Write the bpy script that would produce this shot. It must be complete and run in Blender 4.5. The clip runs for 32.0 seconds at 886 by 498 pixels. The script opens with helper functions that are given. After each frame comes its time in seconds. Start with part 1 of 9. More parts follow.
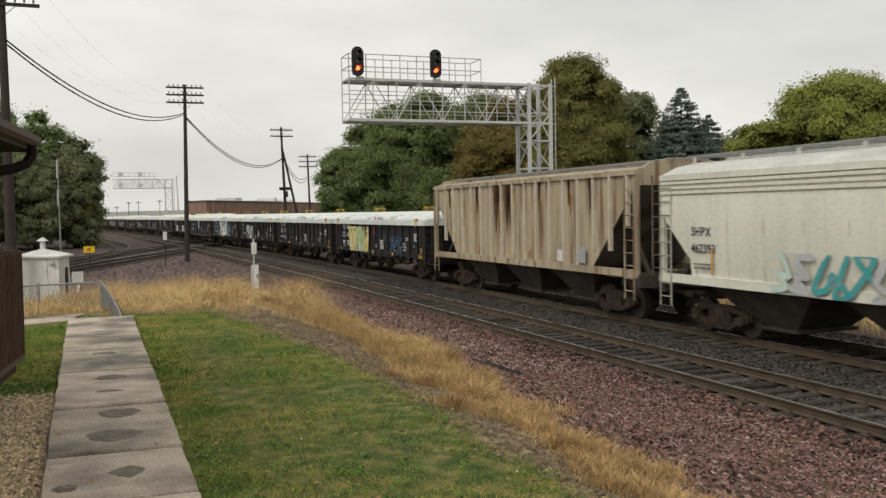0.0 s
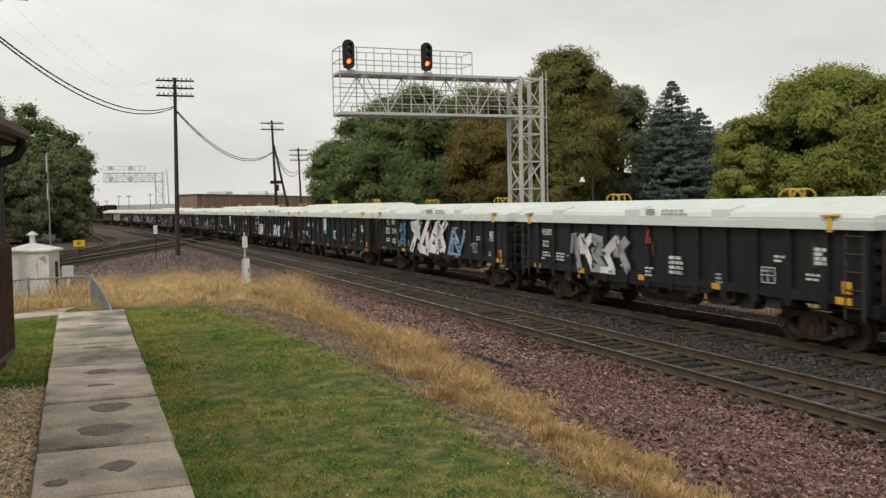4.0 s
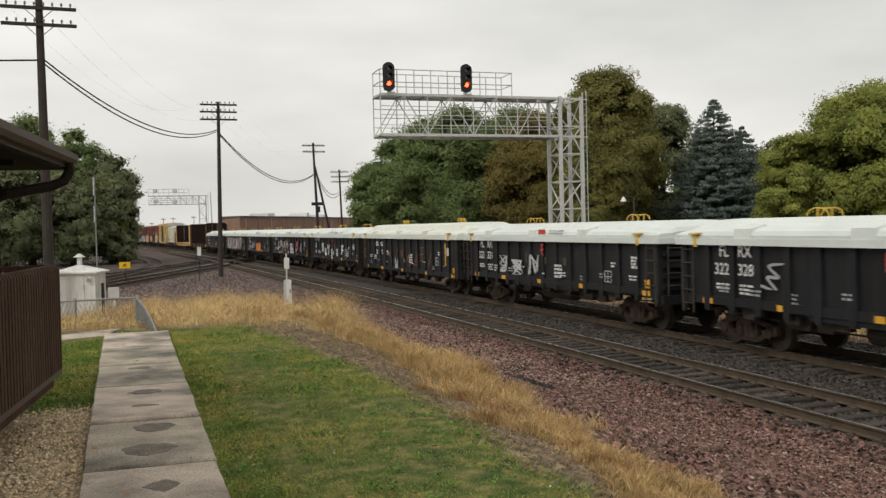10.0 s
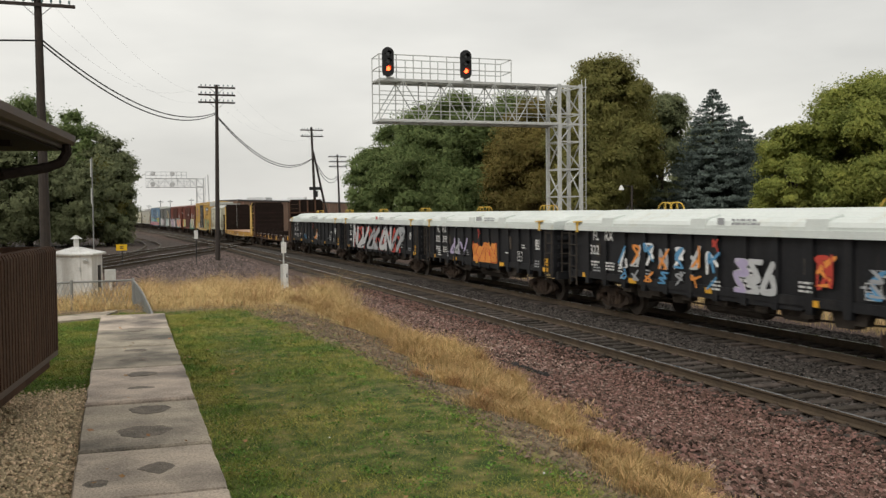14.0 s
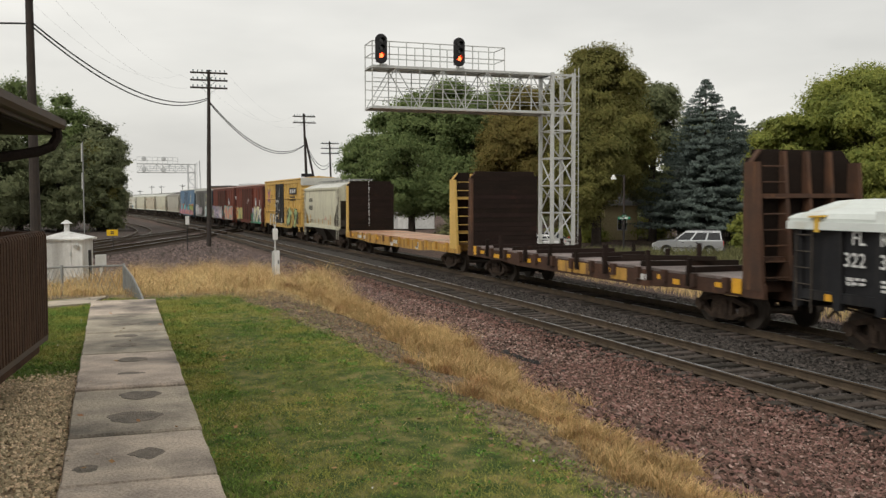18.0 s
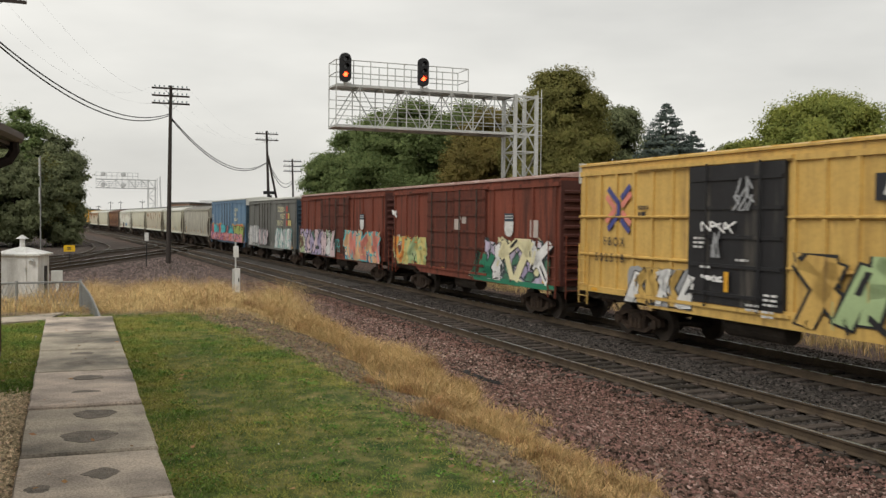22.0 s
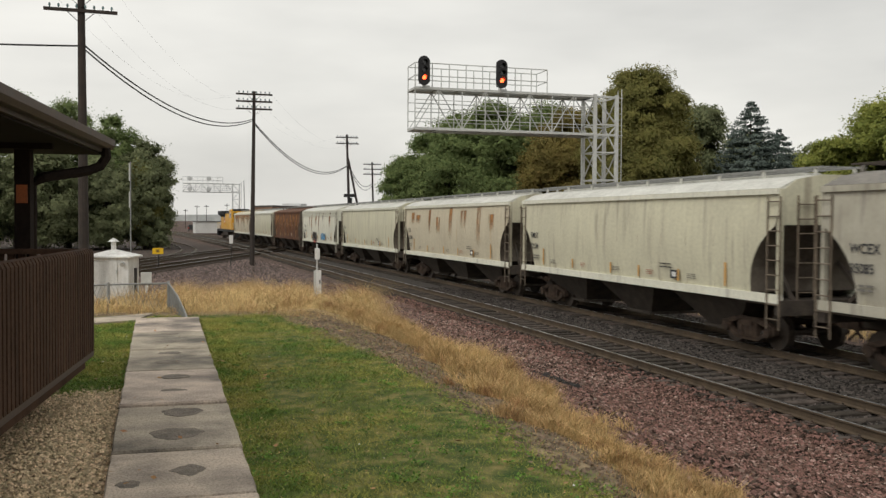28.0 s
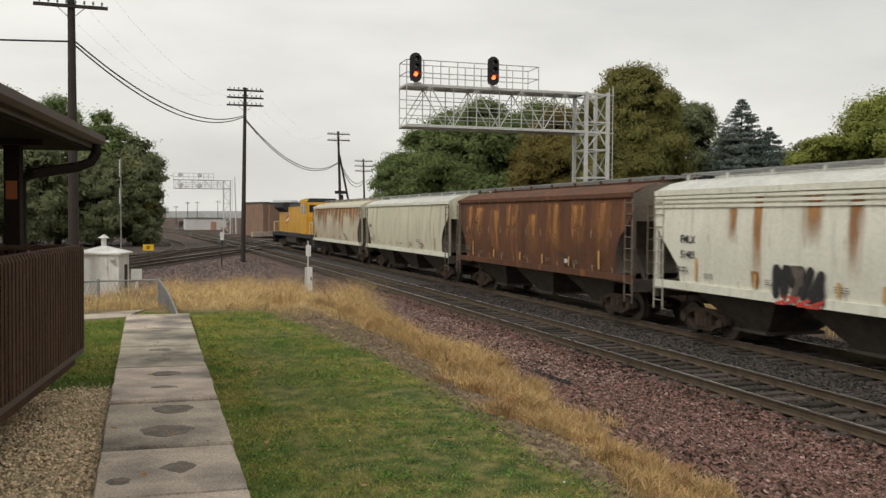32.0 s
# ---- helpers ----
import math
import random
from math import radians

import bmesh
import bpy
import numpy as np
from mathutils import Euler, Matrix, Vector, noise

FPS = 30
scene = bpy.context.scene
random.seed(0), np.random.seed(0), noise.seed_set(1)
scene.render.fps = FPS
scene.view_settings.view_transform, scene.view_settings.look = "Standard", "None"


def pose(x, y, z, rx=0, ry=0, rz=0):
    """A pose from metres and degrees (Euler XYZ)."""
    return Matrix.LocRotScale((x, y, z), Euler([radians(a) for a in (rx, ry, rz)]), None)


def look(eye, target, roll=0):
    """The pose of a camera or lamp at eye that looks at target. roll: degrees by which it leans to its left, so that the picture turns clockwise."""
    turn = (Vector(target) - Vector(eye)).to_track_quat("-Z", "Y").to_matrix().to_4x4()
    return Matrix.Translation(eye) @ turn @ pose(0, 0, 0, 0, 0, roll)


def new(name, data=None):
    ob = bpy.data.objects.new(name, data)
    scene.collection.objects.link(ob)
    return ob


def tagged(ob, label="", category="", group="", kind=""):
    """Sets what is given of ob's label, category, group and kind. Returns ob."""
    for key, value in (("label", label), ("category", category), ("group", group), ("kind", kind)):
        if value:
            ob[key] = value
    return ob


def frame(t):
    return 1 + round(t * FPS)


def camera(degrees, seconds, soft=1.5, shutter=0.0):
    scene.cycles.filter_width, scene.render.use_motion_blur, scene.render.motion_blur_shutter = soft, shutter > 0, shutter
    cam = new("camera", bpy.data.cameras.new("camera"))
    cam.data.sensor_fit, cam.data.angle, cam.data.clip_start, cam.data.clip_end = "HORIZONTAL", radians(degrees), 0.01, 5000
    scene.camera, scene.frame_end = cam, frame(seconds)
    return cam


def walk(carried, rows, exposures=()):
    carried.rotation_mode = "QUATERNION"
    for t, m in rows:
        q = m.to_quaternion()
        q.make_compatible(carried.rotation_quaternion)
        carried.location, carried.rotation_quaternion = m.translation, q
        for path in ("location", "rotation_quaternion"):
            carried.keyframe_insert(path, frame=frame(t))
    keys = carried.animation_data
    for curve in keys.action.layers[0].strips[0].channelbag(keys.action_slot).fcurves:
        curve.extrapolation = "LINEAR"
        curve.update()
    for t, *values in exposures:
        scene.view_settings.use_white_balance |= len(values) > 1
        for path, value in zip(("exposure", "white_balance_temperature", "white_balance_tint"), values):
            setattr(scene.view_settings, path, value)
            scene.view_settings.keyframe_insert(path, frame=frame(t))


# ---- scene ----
cam = camera(50.5, 32.0, soft=1.4, shutter=0.2)
EYE = (0.0, 0.0, 1.65)
# seconds, yaw, pitch, roll of a phone held by hand at one spot
walk(cam, [(t, pose(*EYE, 90 + p, r, y)) for t, y, p, r in (
  (0, -19.28, -2.33, 1.00),   (0.5, -19.41, -2.39, 0.93),   (1, -19.52, -2.46, 1.07),   (1.5, -19.62, -2.56, 1.24),
  (2, -19.55, -2.40, 1.39),   (2.5, -19.37, -2.12, 1.38),   (3, -19.61, -2.25, 1.20),   (3.5, -19.85, -2.78, 1.08),
  (5.5, -19.39, -2.57, 1.12),   (6, -19.06, -2.79, 1.39),   (6.5, -18.50, -2.75, 1.52),   (7, -18.05, -2.28, 1.38),
  (7.5, -17.83, -1.97, 1.27),   (8, -17.88, -1.94, 1.37),   (8.5, -17.77, -1.87, 1.53),   (9, -17.59, -1.73, 1.57),
  (9.5, -17.39, -1.53, 1.49),   (10, -17.36, -1.43, 1.37),   (10.5, -17.40, -1.53, 1.20),   (11, -17.43, -1.60, 1.21),
  (11.5, -17.38, -1.76, 1.22),   (12, -17.29, -1.90, 0.92),   (12.5, -17.28, -1.90, 0.68),   (13, -17.35, -1.98, 0.61),
  (13.5, -17.45, -2.17, 0.62),   (15.5, -17.78, -2.47, 0.46),   (16, -18.17, -2.75, 0.36),   (16.5, -18.50, -2.89, 0.30),
  (17, -18.64, -2.97, 0.29),   (17.5, -18.38, -3.09, 0.27),   (18, -17.99, -3.01, 0.14),   (18.5, -17.58, -2.65, 0.27),
  (19, -16.87, -2.55, 0.03),   (19.5, -15.45, -2.35, 0.01),   (20, -15.03, -1.79, 0.45),   (20.5, -15.79, -1.62, 0.76),
  (21, -17.61, -1.74, 0.56),   (21.5, -20.11, -1.87, -0.25),   (22, -20.27, -1.81, -0.56),   (22.5, -18.63, -1.61, -0.65),
  (23, -17.57, -2.03, 0.29),   (23.5, -16.90, -2.44, 0.59),   (24, -16.39, -2.06, 0.23),   (24.5, -15.84, -1.75, 0.19),
  (26.5, -15.52, -1.58, -0.09),   (27, -15.39, -1.86, -0.13),   (27.5, -15.38, -1.97, -0.17),   (28, -15.47, -1.73, -0.29),
  (28.5, -15.64, -1.42, -0.29),   (29, -15.70, -1.37, -0.25),   (29.5, -15.57, -1.23, -0.32),   (30, -15.58, -1.24, -0.48),
  (30.5, -15.65, -1.42, -0.55),   (31, -15.69, -1.67, -0.76),   (31.5, -15.80, -1.78, -0.76),   (32, -16.00, -1.91, -0.40),
)], exposures=[(0, 0.0), (32, 0.0)])

# ---- sky and light: a closed, bright cloud cover with a weak, very wide sun ----
world = bpy.data.worlds.new("overcast_sky")
scene.world = world
world.use_nodes = True
wn, wl = world.node_tree.nodes, world.node_tree.links
wn.clear()
w_out, w_bg = wn.new("ShaderNodeOutputWorld"), wn.new("ShaderNodeBackground")
w_sky = wn.new("ShaderNodeTexSky")
w_sky.sky_type, w_sky.sun_disc = "NISHITA", False
w_sky.sun_elevation, w_sky.sun_rotation, w_sky.dust_density = radians(44), radians(233), 4.0
w_co, w_map, w_noise, w_ramp, w_mix = (wn.new(k) for k in ("ShaderNodeTexCoord", "ShaderNodeMapping", "ShaderNodeTexNoise", "ShaderNodeValToRGB", "ShaderNodeMix"))
w_map.inputs["Scale"].default_value = (1.3, 1.3, 4.5)
w_noise.inputs["Scale"].default_value, w_noise.inputs["Detail"].default_value, w_noise.inputs["Roughness"].default_value = 1.6, 5.0, 0.5
w_ramp.color_ramp.elements[0].position, w_ramp.color_ramp.elements[1].position = 0.30, 0.72
w_ramp.color_ramp.elements[0].color, w_ramp.color_ramp.elements[1].color = (5.7, 5.62, 5.3, 1), (8.5, 8.32, 7.75, 1)
w_mix.data_type = "RGBA"
w_mix.inputs["Factor"].default_value = 0.93
w_bg.inputs["Strength"].default_value = 0.12
wl.new(w_co.outputs["Generated"], w_map.inputs["Vector"])
wl.new(w_map.outputs["Vector"], w_noise.inputs["Vector"])
wl.new(w_noise.outputs["Fac"], w_ramp.inputs["Fac"])
wl.new(w_sky.outputs["Color"], w_mix.inputs[6])
wl.new(w_ramp.outputs["Color"], w_mix.inputs[7])
wl.new(w_mix.outputs[2], w_bg.inputs["Color"])
wl.new(w_bg.outputs["Background"], w_out.inputs["Surface"])
sun = new("sun", bpy.data.lights.new("sun", "SUN"))
sun.data.energy, sun.data.angle, sun.data.color = 1.5, radians(30), (1.0, 0.96, 0.9)
sun.matrix_world = look((0, 0, 44), (36, 27, 0))

# ---- mesh helpers ----
MATS = {}


class Solid:
    """Collects faces of one mesh."""

    def __init__(self):
        self.v, self.f, self.smooth = [], [], False

    def add(self, verts, faces):
        n = len(self.v)
        self.v += [tuple(p) for p in verts]
        self.f += [tuple(n + i for i in f) for f in faces]
        return self

    def box(self, cx, cy, cz, sx, sy, sz, m=None, taper=1.0):
        x, y, z = sx / 2, sy / 2, sz / 2
        p = [Vector((a * x * (taper if c > 0 else 1), b * y * (taper if c > 0 else 1), c * z)) for c in (-1, 1) for a, b in ((-1, -1), (1, -1), (1, 1), (-1, 1))]
        if m:
            p = [m @ q for q in p]
        return self.add([(q.x + cx, q.y + cy, q.z + cz) for q in p], [(3, 2, 1, 0), (4, 5, 6, 7), (0, 1, 5, 4), (1, 2, 6, 5), (2, 3, 7, 6), (3, 0, 4, 7)])

    def span(self, x0, x1, y0, y1, z0, z1):
        return self.box((x0 + x1) / 2, (y0 + y1) / 2, (z0 + z1) / 2, x1 - x0, y1 - y0, z1 - z0)

    def bar(self, p0, p1, w, h=None, up=(0, 0, 1)):
        """A rectangular bar from p0 to p1, w wide, h high."""
        p0, p1, h = Vector(p0), Vector(p1), h or w
        d = (p1 - p0).normalized()
        s = d.cross(Vector(up))
        s = s.normalized() if s.length > 1e-4 else d.cross(Vector((1, 0, 0))).normalized()
        u = s.cross(d)
        c = [(-1, -1), (1, -1), (1, 1), (-1, 1)]
        return self.add([p + s * a * w / 2 + u * b * h / 2 for p in (p0, p1) for a, b in c], [(0, 1, 2, 3), (7, 6, 5, 4), (0, 4, 5, 1), (1, 5, 6, 2), (2, 6, 7, 3), (3, 7, 4, 0)])

    def rod(self, p0, p1, r0, r1=None, n=8):
        p0, p1, r1 = Vector(p0), Vector(p1), r0 if r1 is None else r1
        d = (p1 - p0).normalized()
        s = d.orthogonal().normalized()
        u = d.cross(s)
        ring = [s * math.cos(a) + u * math.sin(a) for a in (2 * math.pi * i / n for i in range(n))]
        return self.add([p0 + q * r0 for q in ring] + [p1 + q * r1 for q in ring],
                        [(i, (i + 1) % n, n + (i + 1) % n, n + i) for i in range(n)] + [tuple(range(n - 1, -1, -1)), tuple(range(n, 2 * n))])

    def tube(self, pts, radii, n=8):
        """One closed tube through the points, with a radius at each."""
        pts = [Vector(p) for p in pts]
        base, side = len(self.v), None
        for i, p in enumerate(pts):
            d = (pts[min(i + 1, len(pts) - 1)] - pts[max(i - 1, 0)]).normalized()
            side = d.orthogonal().normalized() if side is None else (side - d * side.dot(d)).normalized()
            u = d.cross(side)
            self.v += [tuple(p + (side * math.cos(a) + u * math.sin(a)) * radii[i]) for a in (2 * math.pi * k / n for k in range(n))]
        for j in range(len(pts) - 1):
            self.f += [(base + j * n + k, base + j * n + (k + 1) % n, base + (j + 1) * n + (k + 1) % n, base + (j + 1) * n + k) for k in range(n)]
        self.f += [tuple(base + k for k in range(n - 1, -1, -1)), tuple(base + (len(pts) - 1) * n + k for k in range(n))]
        return self

    def pipe(self, pts, r, n=6):
        return self.tube(pts, [r] * len(pts), n)

    def prism(self, pts, y0, y1, axis="y"):
        """Extrudes a polygon of (x, z) along y; with axis x: (y, z) along x; with axis z: (x, y) along z."""
        k = len(pts)
        put = {"y": lambda a, b, c: (a, c, b), "x": lambda a, b, c: (c, a, b), "z": lambda a, b, c: (a, b, c)}[axis]
        return self.add([put(a, b, y0) for a, b in pts] + [put(a, b, y1) for a, b in pts],
                        [(i, (i + 1) % k, k + (i + 1) % k, k + i) for i in range(k)] + [tuple(range(k - 1, -1, -1)), tuple(range(k, 2 * k))])

    def mesh(self, name):
        me = bpy.data.meshes.new(name)
        me.from_pydata(self.v, [], self.f)
        bm = bmesh.new()
        bm.from_mesh(me)
        bmesh.ops.recalc_face_normals(bm, faces=bm.faces)
        bm.to_mesh(me)
        bm.free()
        if self.smooth:
            me.polygons.foreach_set("use_smooth", [True] * len(me.polygons))
        return me


def part(name, solid, material, parent=None, label="", at=None):
    """Links one mesh, under its thing or part where one is given."""
    me = solid.mesh(name) if isinstance(solid, Solid) else solid
    if material and not me.materials:
        me.materials.append(MATS[material])
    ob = new(name, me)
    if parent:
        ob.parent = parent
    if at:
        ob.matrix_basis = at
    return tagged(ob, label) if label else ob


def thing(name, label, category, m=None, group="", kind=""):
    ob = new(name)
    ob.empty_display_size = 0.2
    if m:
        ob.matrix_basis = m
    return tagged(ob, label, category, group, kind)


def arrays(name, verts, faces, material, smooth=False, normals=None):
    """One object out of numpy arrays of vertices and of quads or triangles."""
    me = bpy.data.meshes.new(name)
    k = faces.shape[1]
    me.vertices.add(len(verts)), me.loops.add(faces.size), me.polygons.add(len(faces))
    me.vertices.foreach_set("co", np.ascontiguousarray(verts, dtype=np.float32).ravel())
    me.loops.foreach_set("vertex_index", faces.ravel().astype(np.int32))
    me.polygons.foreach_set("loop_start", np.arange(0, faces.size, k, dtype=np.int32))
    me.polygons.foreach_set("loop_total", np.full(len(faces), k, dtype=np.int32))
    me.polygons.foreach_set("use_smooth", np.full(len(faces), smooth))
    me.update(calc_edges=True)
    me.materials.append(MATS[material])
    if normals is not None:
        me.polygons.foreach_set("use_smooth", np.ones(len(me.polygons), dtype=bool))
        me.normals_split_custom_set_from_vertices(normals.tolist())
    return new(name, me)


# ---- materials ----
def surface(name, base, other=None, rough=0.8, metal=0.0, scale=6.0, fine=60.0, bump=0.15, stain=None, stain_at=0.55, streak=False, per="", contrast=1.0, fine_amount=0.35, spec=0.4, depth=0.01):
    """A painted or natural surface: two tones over a coarse noise, grain from a fine one, stains in patches or streaks that run down."""
    m = bpy.data.materials.new(name)
    m.use_nodes = True
    nt, ln = m.node_tree.nodes, m.node_tree.links
    b = nt["Principled BSDF"]
    b.inputs["Metallic"].default_value, b.inputs["Specular IOR Level"].default_value = metal, spec
    co0, info, shift = nt.new("ShaderNodeTexCoord"), nt.new("ShaderNodeObjectInfo"), nt.new("ShaderNodeVectorMath")
    mul = nt.new("ShaderNodeMath")
    mul.operation, mul.inputs[1].default_value = "MULTIPLY", 61.0
    ln.new(info.outputs["Random"], mul.inputs[0])
    ln.new(co0.outputs["Object"], shift.inputs[0]), ln.new(mul.outputs[0], shift.inputs[1])
    place = shift.outputs["Vector"]
    n1, n2 = nt.new("ShaderNodeTexNoise"), nt.new("ShaderNodeTexNoise")
    for n, s, d in ((n1, scale, 4.0), (n2, fine, 3.0)):
        n.inputs["Scale"].default_value, n.inputs["Detail"].default_value = s, d
        ln.new(place, n.inputs["Vector"])
    other = other or tuple(0.72 * c for c in base)
    r1 = nt.new("ShaderNodeValToRGB")
    r1.color_ramp.elements[0].position, r1.color_ramp.elements[1].position = 0.5 - 0.22 / contrast, 0.5 + 0.22 / contrast
    r1.color_ramp.elements[0].color, r1.color_ramp.elements[1].color = (*other, 1), (*base, 1)
    ln.new(n1.outputs["Fac"], r1.inputs["Fac"])
    col = r1.outputs["Color"]
    if stain:
        mp, n3, r3, mx = (nt.new(k) for k in ("ShaderNodeMapping", "ShaderNodeTexNoise", "ShaderNodeValToRGB", "ShaderNodeMix"))
        mp.inputs["Scale"].default_value = (2.2, 2.2, 0.22) if streak else (1, 1, 1)
        n3.inputs["Scale"].default_value, n3.inputs["Detail"].default_value = 1.6 if streak else 1.1, 6.0
        r3.color_ramp.elements[0].position, r3.color_ramp.elements[1].position = stain_at, stain_at + 0.17
        mx.data_type = "RGBA"
        mx.inputs[7].default_value = (*stain, 1)
        ln.new(place, mp.inputs["Vector"]), ln.new(mp.outputs["Vector"], n3.inputs["Vector"])
        ln.new(n3.outputs["Fac"], r3.inputs["Fac"]), ln.new(r3.outputs["Color"], mx.inputs["Factor"])
        ln.new(col, mx.inputs[6])
        col = mx.outputs[2]
    m2 = nt.new("ShaderNodeMix")
    m2.data_type, m2.blend_type = "RGBA", "MULTIPLY"
    m2.inputs["Factor"].default_value = fine_amount
    r2 = nt.new("ShaderNodeValToRGB")
    r2.color_ramp.elements[0].position, r2.color_ramp.elements[1].position = 0.3, 0.6
    r2.color_ramp.elements[0].color = (0.35, 0.35, 0.35, 1)
    ln.new(n2.outputs["Fac"], r2.inputs["Fac"]), ln.new(col, m2.inputs[6]), ln.new(r2.outputs["Color"], m2.inputs[7])
    col = m2.outputs[2]
    if streak:
        mp2, n4, r4, m4 = (nt.new(k) for k in ("ShaderNodeMapping", "ShaderNodeTexNoise", "ShaderNodeValToRGB", "ShaderNodeMix"))
        mp2.inputs["Scale"].default_value = (4.2, 4.2, 0.34)
        n4.inputs["Scale"].default_value, n4.inputs["Detail"].default_value, n4.inputs["Roughness"].default_value = 1.0, 7.0, 0.62
        r4.color_ramp.elements[0].position, r4.color_ramp.elements[1].position = 0.36, 0.56
        r4.color_ramp.elements[0].color = (0.5, 0.47, 0.43, 1)
        m4.data_type, m4.blend_type = "RGBA", "MULTIPLY"
        m4.inputs["Factor"].default_value = 0.16 if name in ("hopper_cream", "hopper_white", "hopper_rusty", "hopper_grey") else 0.45
        ln.new(place, mp2.inputs["Vector"]), ln.new(mp2.outputs["Vector"], n4.inputs["Vector"]), ln.new(n4.outputs["Fac"], r4.inputs["Fac"])
        ln.new(col, m4.inputs[6]), ln.new(r4.outputs["Color"], m4.inputs[7])
        col = m4.outputs[2]
    if per:
        src = nt.new("ShaderNodeObjectInfo").outputs["Random"] if per in ("object", "slab") else nt.new("ShaderNodeNewGeometry").outputs["Random Per Island"]
        h = nt.new("ShaderNodeHueSaturation")
        mr, ms = nt.new("ShaderNodeMapRange"), nt.new("ShaderNodeMapRange")
        mr.inputs["To Min"].default_value, mr.inputs["To Max"].default_value = {"slab": (0.72, 1.05), "leaf": (0.82, 1.18), "stone": (0.12, 1.95)}.get(per, (0.55, 1.45))
        ms.inputs["From Min"].default_value, ms.inputs["From Max"].default_value = 1.0, 0.0
        ms.inputs["To Min"].default_value, ms.inputs["To Max"].default_value = 0.482, 0.512
        ln.new(src, mr.inputs["Value"]), ln.new(mr.outputs["Result"], h.inputs["Value"]), ln.new(col, h.inputs["Color"])
        ln.new(src, ms.inputs["Value"]), ln.new(ms.outputs["Result"], h.inputs["Hue"])
        col = h.outputs["Color"]
    ln.new(col, b.inputs["Base Color"])
    rr = nt.new("ShaderNodeMapRange")
    rr.inputs["To Min"].default_value, rr.inputs["To Max"].default_value = max(0.02, rough - 0.12), min(1.0, rough + 0.12)
    ln.new(n1.outputs["Fac"], rr.inputs["Value"]), ln.new(rr.outputs["Result"], b.inputs["Roughness"])
    if bump:
        bp = nt.new("ShaderNodeBump")
        bp.inputs["Strength"].default_value, bp.inputs["Distance"].default_value = bump, depth
        ln.new(n2.outputs["Fac"], bp.inputs["Height"]), ln.new(bp.outputs["Normal"], b.inputs["Normal"])
    MATS[name] = m
    return m


def glow(name, colour, strength):
    m = surface(name, colour, rough=0.3)
    b = m.node_tree.nodes["Principled BSDF"]
    b.inputs["Emission Color"].default_value, b.inputs["Emission Strength"].default_value = (*colour, 1), strength


surface("concrete", (0.63, 0.54, 0.425), (0.44, 0.375, 0.3), 0.9, scale=3.2, fine=55, bump=0.7, stain=(0.16, 0.142, 0.12), stain_at=0.5, per="slab", contrast=1.7, fine_amount=0.5, depth=0.02)
surface("concrete_patch", (0.30, 0.255, 0.205), (0.14, 0.12, 0.10), 0.9, scale=9, fine=70, bump=0.9, fine_amount=0.6, depth=0.02)
surface("tie_wood", (0.088, 0.075, 0.063), (0.04, 0.034, 0.029), 0.95, spec=0.1, scale=5, fine=45, bump=0.5, per="object", stain=(0.062, 0.054, 0.046), stain_at=0.6)
surface("rail_rust", (0.125, 0.094, 0.064), (0.07, 0.053, 0.038), 0.85, spec=0.2, scale=3, fine=50, bump=0.2, metal=0.2)
surface("rail_dull", (0.2, 0.185, 0.17), (0.12, 0.11, 0.1), 0.6, metal=0.3, scale=2, bump=0.05)
surface("rail_shine", (0.42, 0.42, 0.43), (0.3, 0.3, 0.3), 0.28, metal=0.9, scale=2, bump=0.02)
surface("plate_rust", (0.10, 0.07, 0.05), (0.05, 0.04, 0.035), 0.9, per="object")
surface("stone_pink", (0.185, 0.11, 0.086), (0.078, 0.049, 0.039), 0.95, spec=0.15, scale=9, fine=70, per="stone", bump=0.2)
surface("soil", (0.24, 0.185, 0.125), (0.10, 0.076, 0.055), 0.95, spec=0.1, scale=9, fine=70, per="island", bump=0.2)
surface("stone_mixed", (0.29, 0.208, 0.17), (0.125, 0.088, 0.072), 0.95, spec=0.15, scale=9, fine=70, per="stone", bump=0.2)
surface("oily_stone", (0.025, 0.022, 0.021), (0.014, 0.013, 0.012), 0.8, scale=9, fine=70, per="stone", bump=0.2)
surface("stone_far", (0.235, 0.18, 0.16), (0.06, 0.048, 0.044), 0.95, spec=0.15, scale=9, fine=70, per="stone", bump=0.1)
surface("stone_grey", (0.074, 0.064, 0.057), (0.03, 0.027, 0.024), 0.95, spec=0.15, scale=9, fine=70, per="stone", bump=0.2)
surface("straw_brown", (0.40, 0.24, 0.10), (0.24, 0.135, 0.06), 0.9, scale=0.9, fine=8, bump=0, per="island")
surface("straw_dull", (0.60, 0.435, 0.185), (0.36, 0.24, 0.10), 0.9, scale=1.6, fine=8, bump=0, per="island")
surface("straw", (0.75, 0.575, 0.265), (0.50, 0.365, 0.155), 0.9, scale=0.9, fine=8, bump=0, per="island")
surface("blade_green", (0.35, 0.335, 0.085), (0.125, 0.212, 0.042), 0.85, spec=0.15, scale=1.3, fine=6, bump=0, per="island", contrast=1.6)
surface("blade_lush", (0.13, 0.25, 0.04), (0.075, 0.165, 0.028), 0.85, spec=0.15, scale=0.9, fine=6, bump=0, per="island")
surface("weathered_pole", (0.05, 0.039, 0.033), (0.028, 0.023, 0.02), 0.92, scale=4, fine=40, bump=0.4)
surface("galvanized", (0.60, 0.61, 0.59), (0.48, 0.49, 0.47), 0.5, metal=0.25, scale=6, fine=50, bump=0.05)
surface("galvanized_dull", (0.32, 0.325, 0.315), (0.21, 0.215, 0.205), 0.65, metal=0.3, scale=6, fine=50, bump=0.05)
